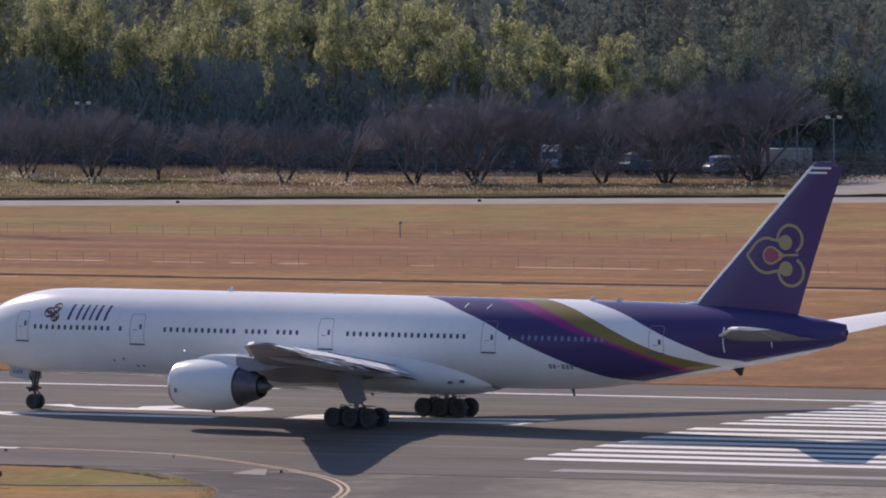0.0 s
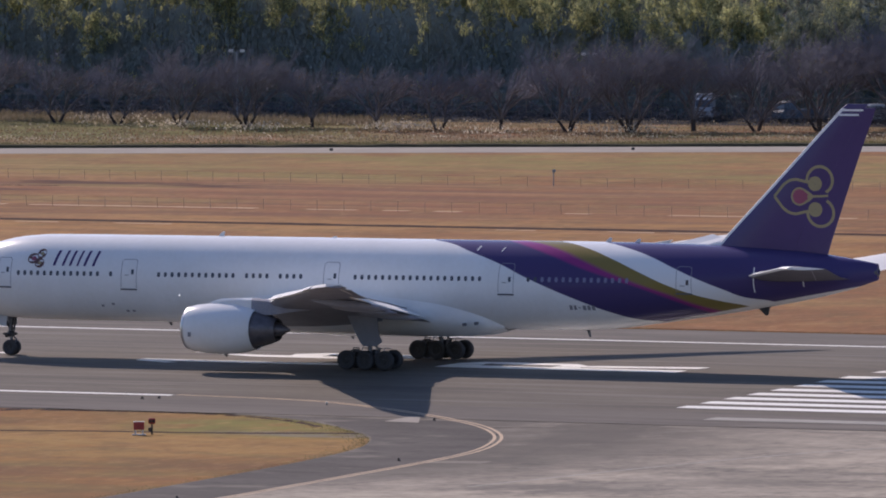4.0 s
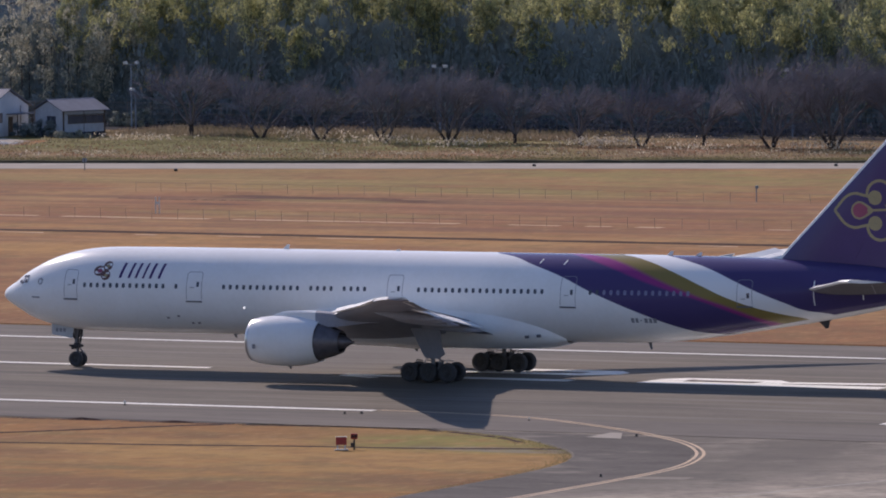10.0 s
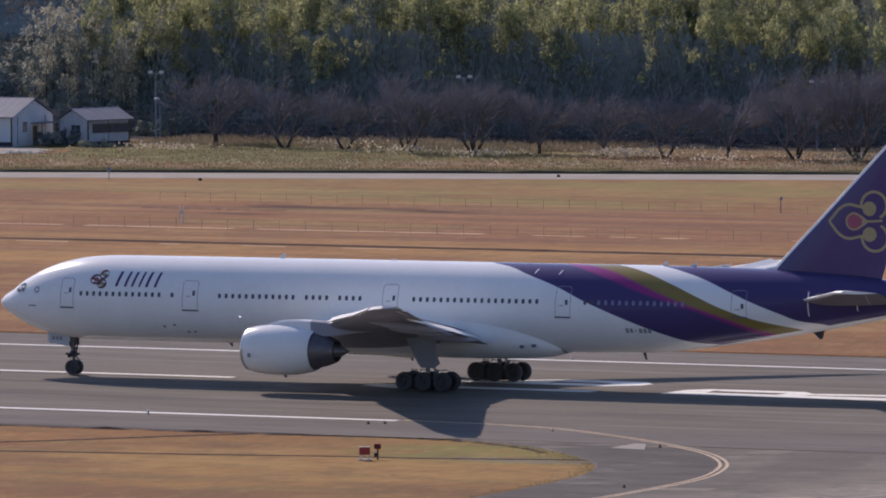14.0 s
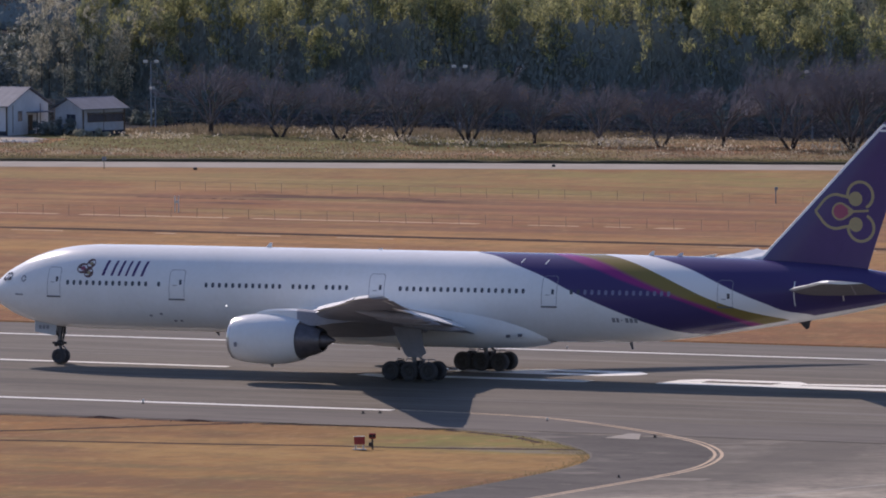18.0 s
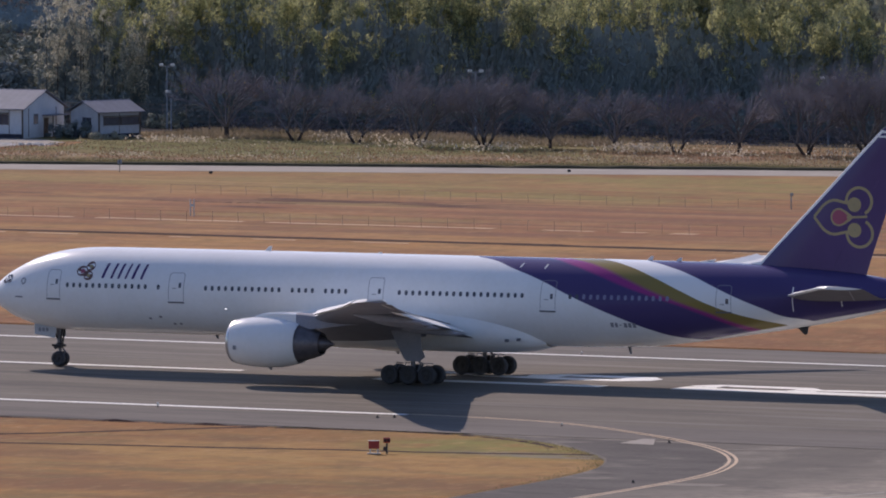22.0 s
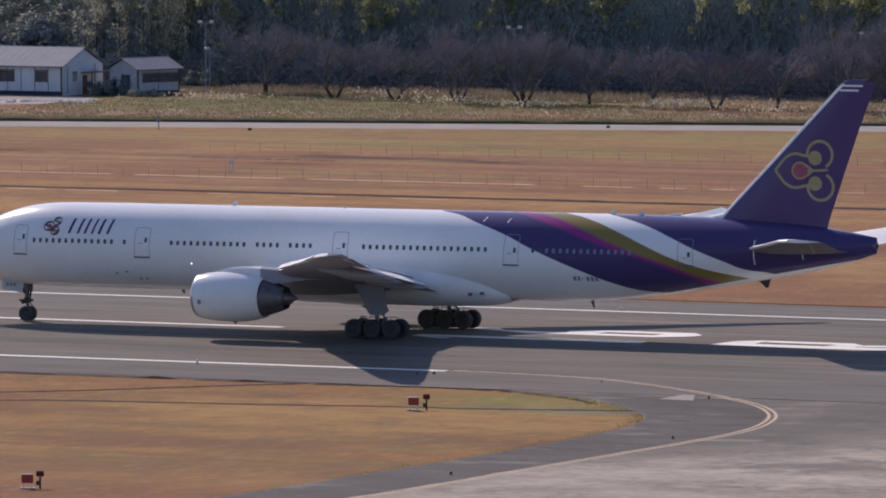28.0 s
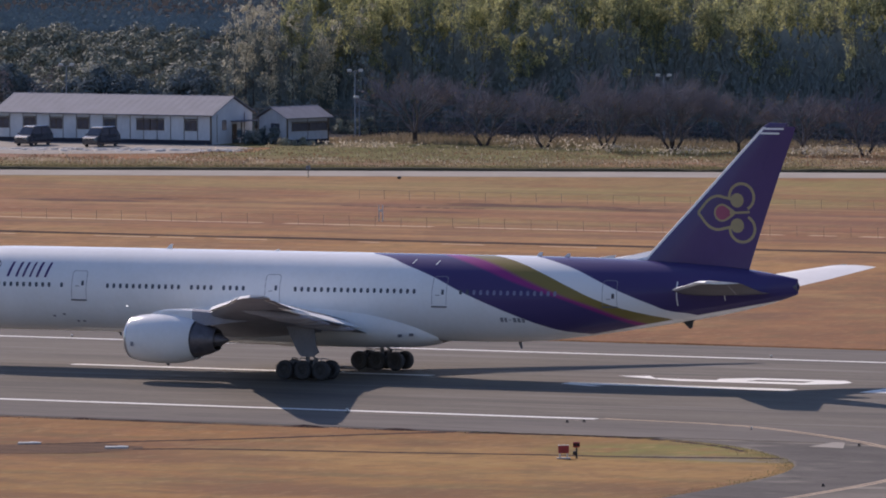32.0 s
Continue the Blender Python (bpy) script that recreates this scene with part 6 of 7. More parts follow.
kinds = [cherry(11, 6.6, 1.0, 1), cherry(23, 6.9, 0.9, 3), cherry(37, 6.2, 1.05, 2), cherry(41, 6.7, 0.85, 1), cherry(59, 7.2, 0.85, 4)]
row = [(-180.3, 333.8, 0), (-170.1, 331.0, 2), (-161.6, 329.2, 2), (-152.2, 326.0, 1), (-144.6, 326.6, 4), (-137.2, 327.6, 3), (-128.6, 326.0, 0), (-121.2, 325.8, 2), (-115.2, 328.6, 3), (-106.2, 326.4, 1), (-99.8, 328.0, 4), (-93.4, 330.0, 3), (-87.0, 332.0, 1), (-80.7, 334.0, 4)]
used = set()
for i, (x, y, k) in enumerate(row):
    m = pose(x, y, -0.5, 0, 0, (i * 67) % 90 - 45 if k in used else 0)
    size = (1.28, 1.2, 1.1, 1.24, 1.2, 1.12, 1.22)[i % 7] * (1.2 if i < 3 else 1.28 if i > 8 else 1.06)
    t = kinds[k] if k not in used else copy_thing(kinds[k], m)
    t.matrix_basis = m @ Matrix.Diagonal((size * 0.8, size * 0.8, size * 0.9, 1))
    used.add(k)
big = copy_thing(kinds[4], pose(-73.8, 341.0, -0.5, 0, 0, 200))
big.matrix_basis = pose(-73.8, 341.0, -0.5, 0, 0, 200) @ Matrix.Scale(1.62, 4)
tagged(big, "large bare tree with russet twigs at the wood's edge")

# ---- weeds, groves and woods ----
WEED = surface("olive_weeds", (0.36, 0.29, 0.215), (0.21, 0.17, 0.12), 0.9, scale=0.25, bump=0.0, leafy=0.3, each=0.25, spec=0.05)
RUSSET = surface("russet_weeds", (0.32, 0.16, 0.085), (0.20, 0.10, 0.06), 0.9, scale=0.2, bump=0.0, leafy=0.25, each=0.5, spec=0.12)
PLUME = surface("pale_seed_heads", (0.68, 0.60, 0.48), (0.42, 0.35, 0.25), 0.9, scale=0.3, bump=0.0, leafy=0.4, each=0.5, spec=0.05)
BAMBOO = surface("bamboo_leaves", (0.53, 0.52, 0.25), (0.17, 0.19, 0.12), 0.7, scale=0.3, bump=0.0, leafy=0.5, each=0.3, spec=0.08)
OLIVELEAF = surface("olive_leaves", (0.36, 0.37, 0.24), (0.13, 0.155, 0.12), 0.75, scale=0.3, bump=0.0, leafy=0.3, each=0.3, spec=0.06)
DRYLEAF = surface("dusty_leaves", (0.62, 0.575, 0.44), (0.24, 0.245, 0.19), 0.75, scale=0.35, bump=0.0, leafy=0.35, each=0.3, spec=0.1)
# dark bluish green that carries the grove's shade and the distance haze
SHADELEAF = surface("shade_toned_leaves", (0.225, 0.26, 0.25), (0.165, 0.195, 0.195), 0.9, scale=0.5, stretch=(1, 1, 0.12), bump=0.0, leafy=0.04, each=0.1, spec=0.02)
BROWNLEAF = surface("brownish_leaves", (0.21, 0.185, 0.145), (0.13, 0.12, 0.105), 0.85, scale=0.3, bump=0.0, leafy=0.15, each=0.3, spec=0.03)
DEEPWOOD = surface("deep_wood_leaves", (0.31, 0.315, 0.24), (0.15, 0.185, 0.175), 0.9, scale=0.2, bump=0.0, leafy=0.35, each=0.1, spec=0.02)
# hedge leaves lightened towards blue-grey, haze included in the colour
HEDGE = surface("hedge_leaves", (0.165, 0.195, 0.20), (0.12, 0.15, 0.155), 0.85, scale=0.3, bump=0.0, leafy=0.04, each=0.15, spec=0.03)
SHRUB = surface("shrub_leaves", (0.32, 0.32, 0.24), (0.10, 0.125, 0.115), 0.65, scale=0.45, bump=0.0, leafy=0.08, each=0.25, spec=0.08)
# scrub colour dimmed to carry the shade below the crowns
DIMSCRUB = surface("shade_filler_scrub", (0.14, 0.138, 0.155), (0.095, 0.096, 0.11), 0.9, scale=0.2, bump=0.0, leafy=0.05, each=0.3, spec=0.02)
# brown lifted and greyed by the haze put into it
RUSTWOOD = surface("brown_scrub", (0.26, 0.225, 0.225), (0.19, 0.165, 0.17), 0.9, scale=0.2, bump=0.0, leafy=0.1, each=0.3, spec=0.02)
CULM = surface("bamboo_culms", (0.15, 0.165, 0.13), (0.10, 0.115, 0.095), 0.7, scale=1, bump=0.0, spec=0.05)
# floor colour taken down towards black for the shade under the trees
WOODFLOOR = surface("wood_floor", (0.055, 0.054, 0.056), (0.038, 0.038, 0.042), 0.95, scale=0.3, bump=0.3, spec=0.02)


WEEDBED = surface("weedy_soil", (0.235, 0.168, 0.10), (0.20, 0.118, 0.075), 0.95, scale=0.08, stretch=(0.6, 1, 1), bump=0.4, spec=0.03)


def stuff(name, label, category, V, F, material):
    ob = new(name, quick_mesh(name, V, F, material))
    return tagged(ob, label, category, kind="stuff")


def leaves(C, size, aspect=0.34, droop=0.5, face=None, mess=0.6):
    """Rhombic leaf sprays at the places C, hanging by droop, turned at random or, by face, outwards from their clump."""
    n = len(C)
    a, b = rng.uniform(0, 2 * np.pi, n), rng.normal(-droop, 0.55, n)
    d = np.stack([np.cos(a) * np.cos(b), np.sin(a) * np.cos(b), np.sin(b)], 1)
    s = rng.normal(size=(n, 3))
    if face is not None:
        s = face + mess * s
        d = d - s * ((d * s).sum(1) / (s * s).sum(1))[:, None]
        d /= np.linalg.norm(d, axis=1)[:, None] + 1e-9
    w = np.cross(d, s)
    w /= np.linalg.norm(w, axis=1)[:, None] + 1e-9
    L = (size * rng.uniform(0.6, 1.5, n))[:, None]
    V = np.stack([C - d * L / 2, C + w * L * aspect / 2, C + d * L / 2, C - w * L * aspect / 2], 1).reshape(-1, 3)
    return V, np.arange(4 * n).reshape(-1, 4)


def blades(n, place, h, w):
    P = place(n)
    a = rng.uniform(0, 2 * np.pi, n)
    hh = h * rng.uniform(0.4, 1.4, n)
    lean = rng.normal(0, 0.28, (n, 2)) * hh[:, None]
    s = np.stack([np.cos(a), np.sin(a), 0 * a], 1) * w / 2
    top = P + np.concatenate([lean, hh[:, None]], 1)
    V = np.stack([P - s, P + s, top], 1).reshape(-1, 3)
    return V, np.arange(3 * n).reshape(-1, 3), top


def verge(n, d0, d1, power=1.0):
    """Places beyond the road's far edge, from d0 to d1 metres away from it, in uneven drifts."""
    s = rng.uniform(-110, 95, n * 3)
    d = d0 + (d1 - d0) * rng.random(n * 3) ** power
    x, y = -127 + ux * s - uy * (5.7 + d), 278.2 + uy * s + ux * (5.7 + d)
    keep = np.array([noise.noise((a * 0.16, b * 0.35, 3.0)) > -0.28 for a, b in zip(x, y)]) & ~((x < -191) & (y > 294) & (y < 322)) & ~((x < -192) & (y < 340) & (y > 316)) & ~((x < -184.5) & (y > 325) & (y < 338)) & ~((x > -60) & (y > 300)) & ~((x < -204) & (rng.random(n * 3) < 0.75))
    P = np.stack([x, y, np.full_like(x, -0.52)], 1)[keep]
    return P[:n]


layered(WEED, [((0.05, 0.10, 1), 0.50, 0.60, (0.46, 0.41, 0.29), 0.7, None), ((0.06, 0.14, 1), 0.45, 0.55, (0.165, 0.16, 0.075), 0.9, None), ((0.05, 0.2, 1), 0.53, 0.62, (0.25, 0.145, 0.095), 0.8, None), ((0.05, 0.12, 1), 0.46, 0.58, (0.31, 0.185, 0.115), 0.75, (-100, 322, 32, 16)), ((0.05, 0.12, 1), 0.46, 0.58, (0.30, 0.185, 0.12), 0.7, (-182, 306, 14, 8)), ((0.08, 0.16, 1), 0.38, 0.52, (0.18, 0.18, 0.075), 0.85, (-166, 318, 46, 26))])
# dark green-brown that deepens the shade at the foot of the verge
VERGESHADE = surface("verge_shade", (0.085, 0.078, 0.05), (0.055, 0.05, 0.034), 0.95, scale=0.6, bump=0.3, spec=0.03)
VERGE = surface("verge_grass", (0.30, 0.265, 0.14), (0.15, 0.14, 0.07), 0.9, scale=0.2, bump=0.0, leafy=0.3, each=0.6, spec=0.05)
layered(WEEDBED, [((0.05, 0.12, 1), 0.40, 0.60, (0.165, 0.158, 0.058), 0.8, None), ((0.04, 0.15, 1), 0.50, 0.64, (0.27, 0.145, 0.085), 0.8, None), ((0.25, 0.9, 1), 0.56, 0.68, (0.46, 0.38, 0.26), 0.7, None), ((0.07, 0.16, 1), 0.36, 0.50, (0.15, 0.148, 0.06), 0.85, (-168, 318, 44, 28))])
V, F, _ = blades(40000, lambda n: verge(n, 1.2, 62), 0.15, 0.2)
stuff("weeds", "olive and straw weeds beyond the perimeter road", "grass", V, F, WEED)
V, F, _ = blades(20000, lambda n: verge(n, 1.1, 7.0), 0.4, 0.12)
stuff("verge_grass", "tall olive-green grass along the road's edge", "grass", V, F, VERGE)
V, F, _ = blades(4500, lambda n: verge(n, 12, 42), 0.22, 0.14)
stuff("russet_scrub", "low russet scrub under the bare trees", "scrub", V, F, RUSSET)
g = gather()
for i in range(53):
    for j in range(20):
        s, d = -115 + 4 * i, 5.72 + 4 * j
        pts = [(-127 + ux * (s + a) - uy * (d + b), 278.2 + uy * (s + a) + ux * (d + b)) for a, b in ((0, 0), (4, 0), (4, 4), (0, 4))]
        if all(not (x < -190 and 292 < y < 316) and not (x > -52 and y > 306) for x, y in pts):
            quad(g, *[(x, y, -0.488) for x, y in pts])
tagged(part("weedy_ground", g, WEEDBED), "olive weedy ground beyond the perimeter road", "ground", kind="structure")
# added bank: its dark face makes the strip of shade under the verge grass
g = gather()
rows = []
for i in range(70):
    q = -115 + 3.1 * i
    if -127 + ux * q - uy * 6 < -192:
        continue
    h = 0.42 * (0.8 + 0.5 * noise.noise((q * 0.4, 1.0, 2.0)))
    rows.append([(-127 + ux * q - uy * d, 278.2 + uy * q + ux * d, z) for d, z in ((5.72, -0.52), (5.95, -0.5 + h * 0.8), (6.5, -0.5 + h), (7.6, -0.52))])
loft(g, rows, False, False)
part("verge_shade_bank", g, VERGESHADE, ground, "low dark bank added as the line of shade at the road's far edge")
C = np.concatenate([verge(1000, 2.5, 8.0), verge(900, 8, 44)])
C = C[np.array([noise.noise((a * 0.12, b * 0.45, 9.0)) > 0.1 for a, b, _ in C])]
C = np.repeat(C, 5, 0) + rng.normal(0, 0.35, (len(C) * 5, 3)) * (1, 1, 0.35) + (0, 0, 0.85)
V, F = leaves(C, 0.17, 0.45, -0.9)
for cx, cy, n in ((-123.2, 321.5, 420), (-126.3, 326.0, 200), (-164, 331.5, 240), (-150, 322, 260), (-139, 318, 220), (-110, 316, 160), (-98, 322, 200), (-178, 318, 260)):
    D = np.array([cx, cy, 0.1]) + rng.normal(0, 1, (n, 3)) * (2.6, 0.9, 0.22)
    v, f = leaves(D, 0.3, 0.5, -0.6)
    V, F = np.concatenate([V, v]), np.concatenate([F, f + len(V)])
stuff("seed_heads", "pale feathery seed heads over the weeds", "grass", V, F, PLUME)


def by_shed(n):
    return np.stack([rng.uniform(-192, -135, n), rng.uniform(332, 352, n), np.full(n, -0.52)], 1)


V, F, _ = blades(12000, by_shed, 0.5, 0.16)
stuff("rough_grass", "rough olive grass round the shed and under the bare trees", "grass", V, F, WEED)


def turf_edge(n):
    i = rng.integers(0, len(TIP) - 1, n)
    u = rng.random(n)[:, None]
    P = TIP[i] * (1 - u) + TIP[i + 1] * u
    P = P - np.abs(rng.normal(0, 1.0, n))[:, None] * np.array([[0.6, 0.5]])
    return np.concatenate([P, np.full((n, 1), -0.52)], 1)


V, F, _ = blades(5000, turf_edge, 0.09, 0.05)
stuff("turf_fringe", "ragged straw and green turf fringe at the taxiway", "grass", V, F, VERGE)


def far_edge(n):
    x = rng.uniform(-120, 140, n)
    y = np.where(rng.random(n) < 0.5, 43.3 + np.abs(rng.normal(0, 0.5, n)), -41.4 - np.abs(rng.normal(0, 0.6, n)))
    x = np.where((y < 0) & (x > 40), x - 130, x)
    return np.stack([x, y, np.full(n, -0.52)], 1)


V, F, _ = blades(9000, far_edge, 0.1, 0.06)
stuff("shoulder_fringe", "dry grass fringe along the runway shoulders", "grass", V, F, WEED)


def grove(n, x0, x1, y0, y1, tall, spread, per, size, droop, low=0.2, floor=-0.5, slope=0.0):
    """Arching culms or stems with leaf sprays; gives leaf places and stem lines."""
    x, y = rng.uniform(x0, x1, n), rng.uniform(y0, y1, n)
    drift = np.array([noise.noise((a * 0.05, b * 0.05, 1.7)) for a, b in zip(x, y)])
    H = tall * (1 + 0.22 * drift + rng.normal(0, 0.09, n))
    la = rng.uniform(0, 2 * np.pi, n)
    lean = np.stack([np.cos(la), np.sin(la)], 1) * rng.uniform(0.3, 1.0, n)[:, None] * tall * 0.11
    base = np.stack([x, y, floor + slope * (y - y0)], 1)
    u = low + (1 - low) * rng.random((n, per)) ** 0.75
    r = spread * (0.35 + 0.9 * np.sin(np.pi * np.clip((u - low) / (1 - low), 0, 1) ** 0.8)) * np.sqrt(rng.random((n, per)))
    a = rng.uniform(0, 2 * np.pi, (n, per))
    C = np.stack([base[:, 0:1] + lean[:, 0:1] * u ** 3 + r * np.cos(a), base[:, 1:2] + lean[:, 1:2] * u ** 3 + r * np.sin(a), base[:, 2:3] + H[:, None] * u - 0.35 * r], -1).reshape(-1, 3)
    V, F = leaves(C, size, 0.36, droop)
    sv, sf = [], []
    for i in range(n):
        p0, p1, p2 = (Vector((base[i, 0] + lean[i, 0] * k ** 3, base[i, 1] + lean[i, 1] * k ** 3, base[i, 2] + H[i] * k)) for k in (0, 0.5, 0.93))
        prism(sv, sf, p0, p1, 0.07, 0.055)
        prism(sv, sf, p1, p2, 0.055, 0.02)
    return V, F, sv, sf


shade_leaves = []


def plumes(n, xs, ys, height, low, tufts, fat, size, shaded=0, clump=1):
    """Stems with arching heads: each head is a chain of leafy tufts, lit on top and dark beneath."""
    m = -(-n // clump)
    x, y = xs[0] + (xs[1] - xs[0]) * (rng.permutation(m) + rng.random(m)) / m, ys[0] + (ys[1] - ys[0]) * rng.random(m) ** 1.15
    tier = np.repeat(1 + rng.normal(0, 0.09, m), clump)[:n] if clump > 1 else np.ones(n)
    x, y = (np.repeat(v, clump)[:n] + (rng.normal(0, 0.75, n) if clump > 1 else 0) for v in (x, y))
    H = height(x) * (1 + 0.34 * np.array([noise.noise((a * 0.16, b * 0.16, 1.7)) for a, b in zip(x, y)]) + rng.normal(0, 0.07, n))
    H = H * tier * np.where((y < ys[0] + 5) & (rng.random(n) < 0.3), rng.uniform(0.72, 0.92, n), 1.0)
    la = rng.uniform(0, 2 * np.pi, n)
    C, N, D, sv, sf = [], [], [], [], []
    for i in range(n):
        d = np.array([math.cos(la[i]), math.sin(la[i])])
        out = rng.uniform(0.5, 1.8)
        spine = lambda u: np.array([x[i] + d[0] * out * max(0, u - 0.45) ** 1.6 * 2.4, y[i] + d[1] * out * max(0, u - 0.45) ** 1.6 * 2.4, -0.5 + H[i] * (u - 0.16 * max(0, u - 0.7) ** 1.5 * 3)])
        top = rng.uniform(low - 0.08, low + 0.1)
        for u in np.concatenate([np.linspace(top, 1.0, tufts)[rng.integers(0, 3):], rng.uniform(0.1, low, 1)]):
            w = (u - top) / (1 - top) if u >= top else 0.0
            rad = fat * (0.55 + 0.75 * math.sin(math.pi * (0.18 + 0.72 * max(0, w)))) * rng.uniform(0.6, 1.2)
            c = spine(u) + rng.normal(0, 0.5, 3)
            k = int(70 * rad ** 1.8) + 6
            v = rng.normal(size=(k, 3))
            v /= np.linalg.norm(v, axis=1)[:, None]
            v *= (rad * rng.random(k) ** 0.35)[:, None] * (0.9, 0.9, 1.0)
            N.append(v / rad + (0, 0, 0.25))
            C.append(c + v - (0, 0, 0.3) * (np.hypot(v[:, 0], v[:, 1])[:, None] / rad))
        # lower leaves join the dark shade-toned mesh instead of the bamboo's own
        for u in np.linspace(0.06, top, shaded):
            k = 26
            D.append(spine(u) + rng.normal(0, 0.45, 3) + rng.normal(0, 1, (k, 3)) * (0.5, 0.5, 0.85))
        p0, p1, p2 = (Vector(spine(u)) for u in (0, 0.5, 0.9))
        prism(sv, sf, p0, p1, 0.06, 0.045)
        prism(sv, sf, p1, p2, 0.045, 0.02)
    V, F = leaves(np.concatenate(C), size, 0.2, 0.95, np.concatenate(N), 0.5)
    if shaded:
        shade_leaves.append(np.concatenate(D))
    return V, F, sv, sf


HILL = ((343, -0.484), (372, -0.47), (402, 0.4), (440, 1.9), (495, 5.55), (520, 8.4), (600, 27.0), (760, 44.0), (900, 50.0))
rise = lambda y: np.interp(y, [h[0] for h in HILL], [h[1] for h in HILL])
grove_edge = lambda y: -221 - 0.6 * (y - 362)


def bushes(n, xs, ys, tall, wide, clumps, per, size, edge=None):
    """Rounded bushes: each a dome of leafy clumps down to the ground."""
    C, N = [], []
    for _ in range(n):
        y = rng.uniform(*ys)
        x = (edge(y) if edge else 0) + rng.uniform(*xs)
        h, w = tall * rng.uniform(0.65, 1.25) * np.interp(y, [440, 478], [1, 0.6]), wide * rng.uniform(0.75, 1.25)
        base = np.array([x, y, rise(y) - 0.1])
        for _ in range(clumps):
            a, b = rng.uniform(0, 2 * np.pi), math.asin(rng.uniform(0.0, 1.0))
            c = base + (w * math.cos(a) * math.cos(b) * 0.8, w * math.sin(a) * math.cos(b) * 0.8, 0.12 * h + h * 0.78 * math.sin(b))
            rad = w * rng.uniform(0.32, 0.55)
            v = rng.normal(size=(per, 3))
            v /= np.linalg.norm(v, axis=1)[:, None]
            N.append(v + (c - base) / h * 0.7)
            C.append(c + v * (rad * rng.random(per) ** 0.3)[:, None] * (1, 1, 0.8))
    return leaves(np.concatenate(C), size, 0.55, 0.3, np.concatenate(N), 0.35)


tops = lambda x: np.interp(x, [-224, -200, -165, -140, -118, -100, -85, -60, -35], [16.0, 16.0, 17.4, 16.3, 14.0, 10.8, 9.0, 8.6, 9.4])
V, F, sv, sf = plumes(600, (-218, -96), (361.5, 390), tops, 0.62, 8, 0.8, 0.52, 5, 5)
stuff("bamboo_grove", "dense bamboo grove with sunlit yellow-green tops", "bamboo", V, F, BAMBOO)
stuff("bamboo_culms", "thin green bamboo culms in the grove's shade", "bamboo", sv, sf, CULM)
V, F, sv, sf = plumes(16, (-205, -100), (361, 364), lambda x: 0.7 * tops(x), 0.72, 5, 0.6, 0.48)
stuff("young_bamboo", "lower bamboo plumes leaning out of the grove", "bamboo", V, F, BAMBOO)
# the grove's shade put into dark leaves: down every culm, and a thinner depth behind
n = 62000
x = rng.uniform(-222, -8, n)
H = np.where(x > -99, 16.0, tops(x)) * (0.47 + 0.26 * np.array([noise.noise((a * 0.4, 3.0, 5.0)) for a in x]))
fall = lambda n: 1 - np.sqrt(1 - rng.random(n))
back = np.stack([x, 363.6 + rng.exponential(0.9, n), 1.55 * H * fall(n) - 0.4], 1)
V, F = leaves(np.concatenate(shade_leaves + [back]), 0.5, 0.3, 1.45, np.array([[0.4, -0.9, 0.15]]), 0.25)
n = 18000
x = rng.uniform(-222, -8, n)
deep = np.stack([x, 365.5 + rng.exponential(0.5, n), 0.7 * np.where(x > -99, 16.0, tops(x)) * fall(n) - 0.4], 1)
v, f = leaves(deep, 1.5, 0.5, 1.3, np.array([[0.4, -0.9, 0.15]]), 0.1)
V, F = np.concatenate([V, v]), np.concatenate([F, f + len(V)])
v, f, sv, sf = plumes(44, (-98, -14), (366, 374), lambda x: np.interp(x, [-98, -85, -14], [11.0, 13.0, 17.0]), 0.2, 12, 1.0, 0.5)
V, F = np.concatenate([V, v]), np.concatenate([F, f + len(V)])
stuff("grove_understorey", "dark blue-green leafage added to fill the grove with shade", "shrubs", V, F, SHADELEAF)
V, F, sv, sf = plumes(90, (-98, -70), (361.5, 368), lambda x: np.interp(x, [-98, -84, -70], [13.2, 11.0, 9.6]), 0.55, 7, 0.8, 0.5, 0, 4)
stuff("laurel_trees", "olive-green evergreen trees with sunlit crowns past the grove", "trees", V, F, OLIVELEAF)
V, F, sv, sf = plumes(11, (-221, -211), (359, 366), lambda x: 15.0 + 0 * x, 0.1, 14, 0.72, 0.5)
stuff("dusty_trees", "grey-green creeper-hung trees at the grove's end", "trees", V, F, DRYLEAF)
stuff("dusty_stems", "thin stems under grey-green foliage", "trees", sv, sf, BARK)
V, F, sv, sf = plumes(10, (-210, -201.5), (360, 366), lambda x: 12.5 + 0 * x, 0.25, 11, 0.75, 0.5)
stuff("creeper_trees", "creeper-hung trees with dusty pale leaves", "trees", V, F, DRYLEAF)
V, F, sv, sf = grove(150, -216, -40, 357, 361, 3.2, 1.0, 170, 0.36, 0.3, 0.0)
stuff("undergrowth", "dark evergreen undergrowth at the wood's foot", "shrubs", V, F, SHADELEAF)
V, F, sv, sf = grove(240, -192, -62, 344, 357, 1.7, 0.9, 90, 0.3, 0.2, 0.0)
stuff("hedge_scrub", "low dark scrub added to fill the shaded band behind the bare trees", "scrub", V, F, DIMSCRUB)
V, F = bushes(46, (-45, 3), (361, 370), 5.6, 2.4, 18, 90, 0.42, grove_edge)
stuff("evergreen_hedge", "dark blue-green evergreen bushes behind the office", "shrubs", V, F, HEDGE)
V, F = bushes(10, (-197.6, -193.0), (322.6, 328.0), 1.9, 0.9, 12, 60, 0.2)
stuff("dark_shrubs", "dark evergreen shrubs between the office and the shed", "shrubs", V, F, HEDGE)
V, F = bushes(11, (-192.3, -188.1), (323.6, 326.0), 0.8, 0.6, 9, 45, 0.16)
stuff("low_shrubs", "low dusty shrubs along the shed's foot", "shrubs", V, F, DRYLEAF)
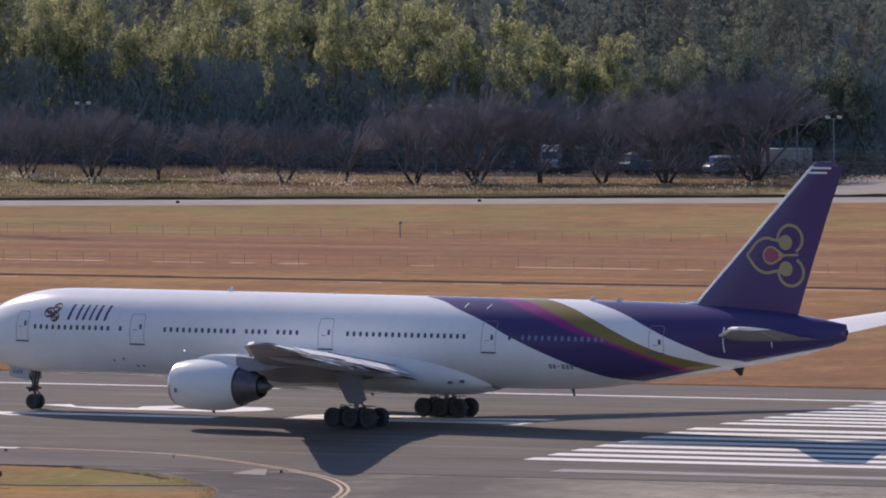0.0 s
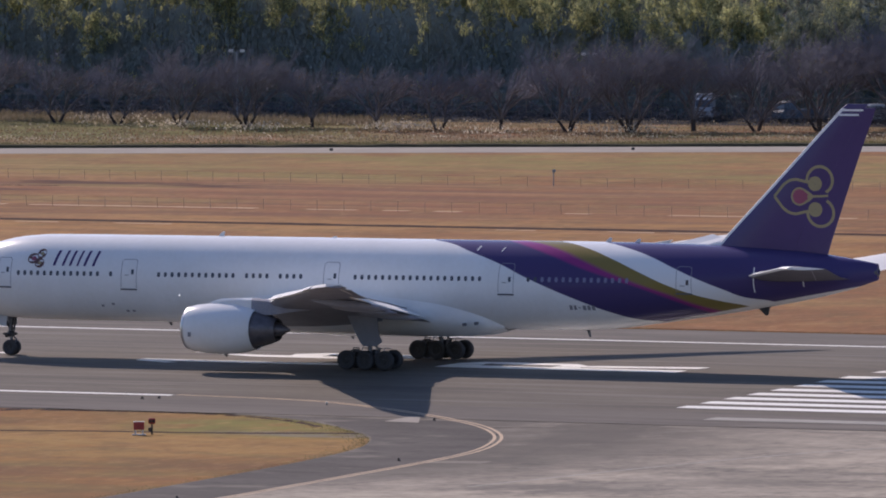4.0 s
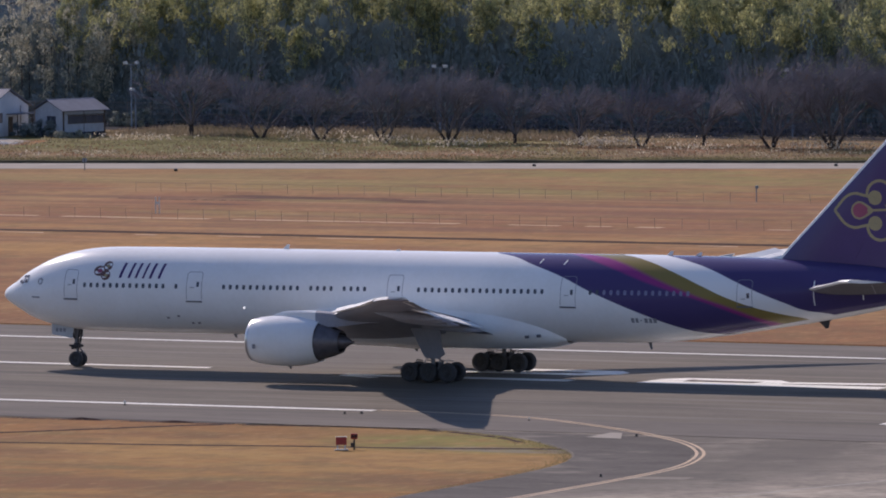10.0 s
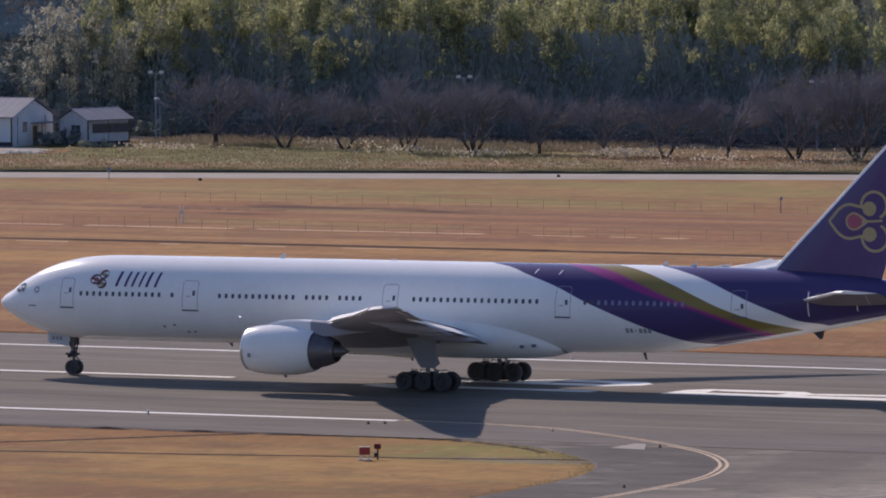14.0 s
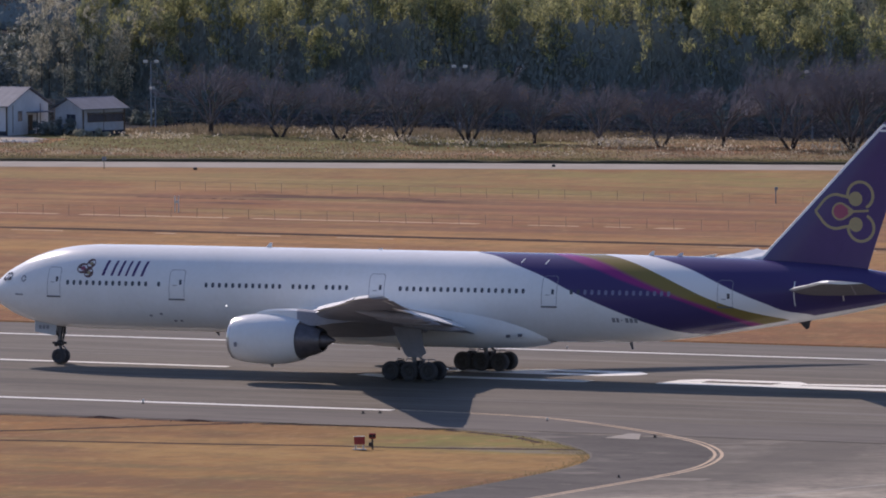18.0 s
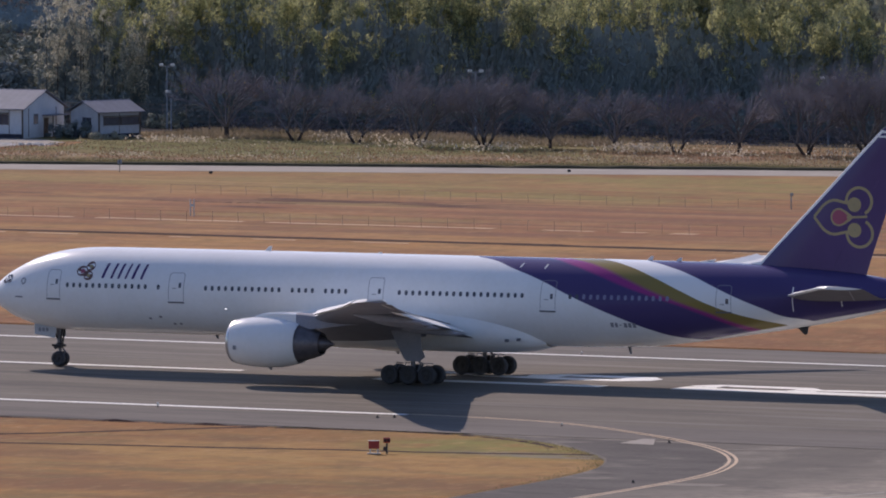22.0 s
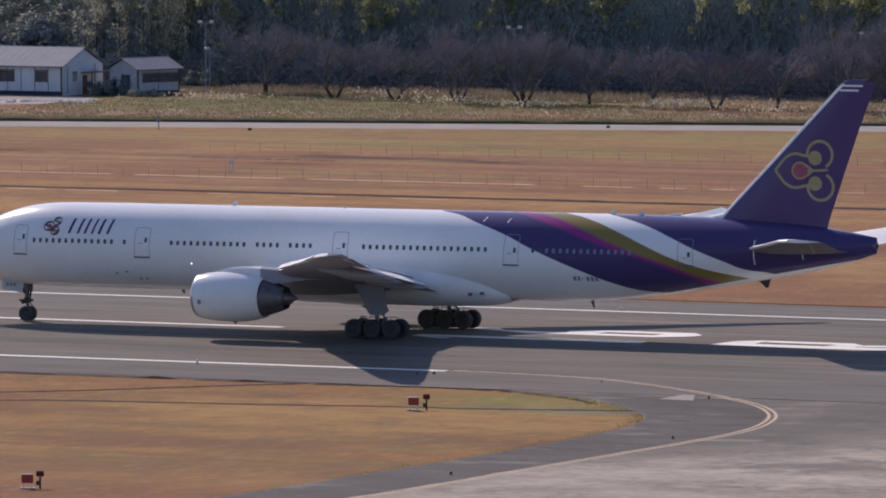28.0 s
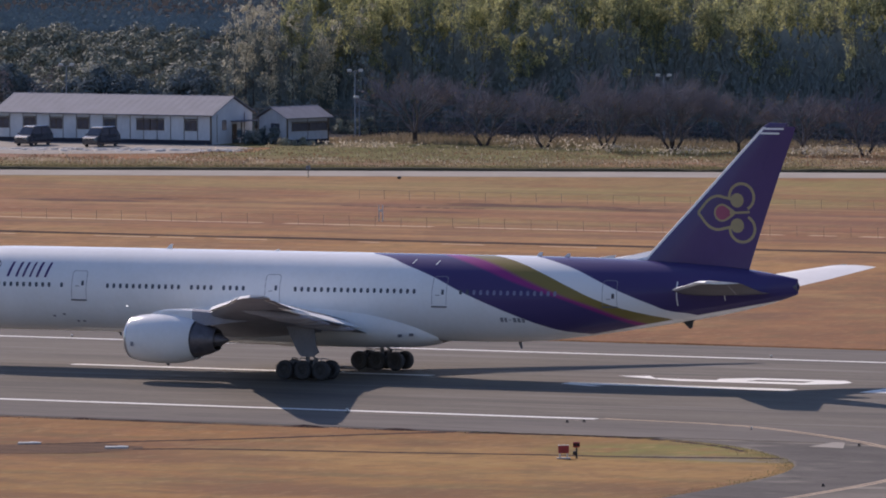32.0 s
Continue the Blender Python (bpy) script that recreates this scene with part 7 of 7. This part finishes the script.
V, F = bushes(7, (-199.5, -196.0), (348.0, 352.5), 1.7, 0.9, 10, 60, 0.2)
stuff("grey_shrubs", "dusty grey-green shrubs past the shed", "shrubs", V, F, SHRUB)
V, F = bushes(150, (-42, 4), (374, 478), 3.9, 2.6, 10, 70, 0.42, grove_edge)
stuff("evergreen_shrubs", "rounded sunlit evergreen shrubs on the slope behind the office", "shrubs", V, F, SHRUB)
V, F, sv, sf = grove(40, -282, -239, 352, 358, 6.6, 1.5, 380, 0.2, 0.1, 0.0)
stuff("brown_scrub", "brown leafless scrub behind the office", "scrub", V, F, RUSTWOOD)
n = 75000
x, y = rng.uniform(-400, -170, n), 482 + 70 * rng.random(n) ** 1.8
H = np.interp(y, [482, 500, 510], [1.2, 1.6, 13]) * (1 + 0.5 * np.array([noise.noise((a * 0.07, b * 0.07, 8.0)) for a, b in zip(x, y)]))
V, F = leaves(np.stack([x, y, rise(y) + H * rng.random(n) ** 0.8], 1), 0.8, 0.45, 1.0, np.array([[0.3, -0.7, 0.6]]), 0.2)
stuff("far_woods", "dark evergreen woods rising behind the slope", "woods", V, F, SHADELEAF)
back_tops = lambda x: np.interp(x, [-240, -140, -90, -30], [19.0, 20.0, 21.0, 23.0])
V, F, sv, sf = plumes(130, (-235, 10), (404, 436), back_tops, 0.2, 10, 1.25, 0.6)
stuff("back_woods", "dark blue-green woods behind the bamboo", "woods", V, F, DEEPWOOD)
V, F, sv, sf = plumes(26, (-190, -20), (400, 408), lambda x: 0.9 * back_tops(x), 0.35, 8, 0.95, 0.55)
stuff("brown_trees", "brownish thin trees behind the bamboo", "trees", V, F, BROWNLEAF)
n = 40000
x, y = rng.uniform(-260, 0, n), 440 + 12 * rng.random(n)
V, F = leaves(np.stack([x, y, rise(y) + 20 * rng.random(n)], 1), 1.0, 0.6, 0.4, np.array([[0.3, -0.7, 0.6]]), 0.5)
stuff("wood_depth", "dense dark leafage deep in the woods", "woods", V, F, DEEPWOOD)
V, F, sv, sf = grove(14, -240, -90, 402, 412, 17.0, 2.2, 420, 0.45, 0.3, 0.4, -0.5, 0.05)
stuff("mixed_trees", "dusty brown trees between the grove and the woods", "trees", V, F, BROWNLEAF)
stuff("far_trunks", "dark trunks in the woods", "woods", sv, sf, BARK)

# floor under the trees, near black to hold their shade, and the hill behind
g = gather()
hill = []
for y, z in HILL:
    hill.append([(x, y, z) for x in range(-900, 601, 20)])
loft(g, hill, False, False)
tagged(part("wooded_hill", g, WOODFLOOR, smooth=True), "leaf-littered floor of the wooded hill, darkened for the trees' shade", "hill", kind="structure")
g = gather()
loft(g, [[(x, y, z) for x in (-420, -296)] for y, z in ((498, 4.5), (498.1, 7.0), (498.6, 7.0), (498.7, 4.5))], False, False)
tagged(part("low_wall", g, ROADWAY), "long pale concrete wall above the shrubs", "wall", kind="structure")


def motions():
    """The airliner swings onto the runway, creeps to a halt and then rolls away; its wheels turn with the way it goes."""
    walk(airliner, [(t, pose(x, y, 0, 0, 0, h)) for t, x, y, h in TAXI])
    ts, xs = np.array([r[0] for r in TAXI]), np.array([r[1] for r in TAXI])
    times, last = [0.0], float(xs[0])
    for t in np.arange(0.1, 32.05, 0.1):
        x = float(np.interp(t, ts, xs))
        if abs(x - last) > 0.42 or t > 31.95:
            times.append(round(float(t), 2))
            last = x
    for ob, (x, y, z), r in wheels:
        walk(ob, [(t, pose(x, y, z, 0, math.degrees((float(np.interp(t, ts, xs)) - xs[0]) / r), 0)) for t in times])


motions()
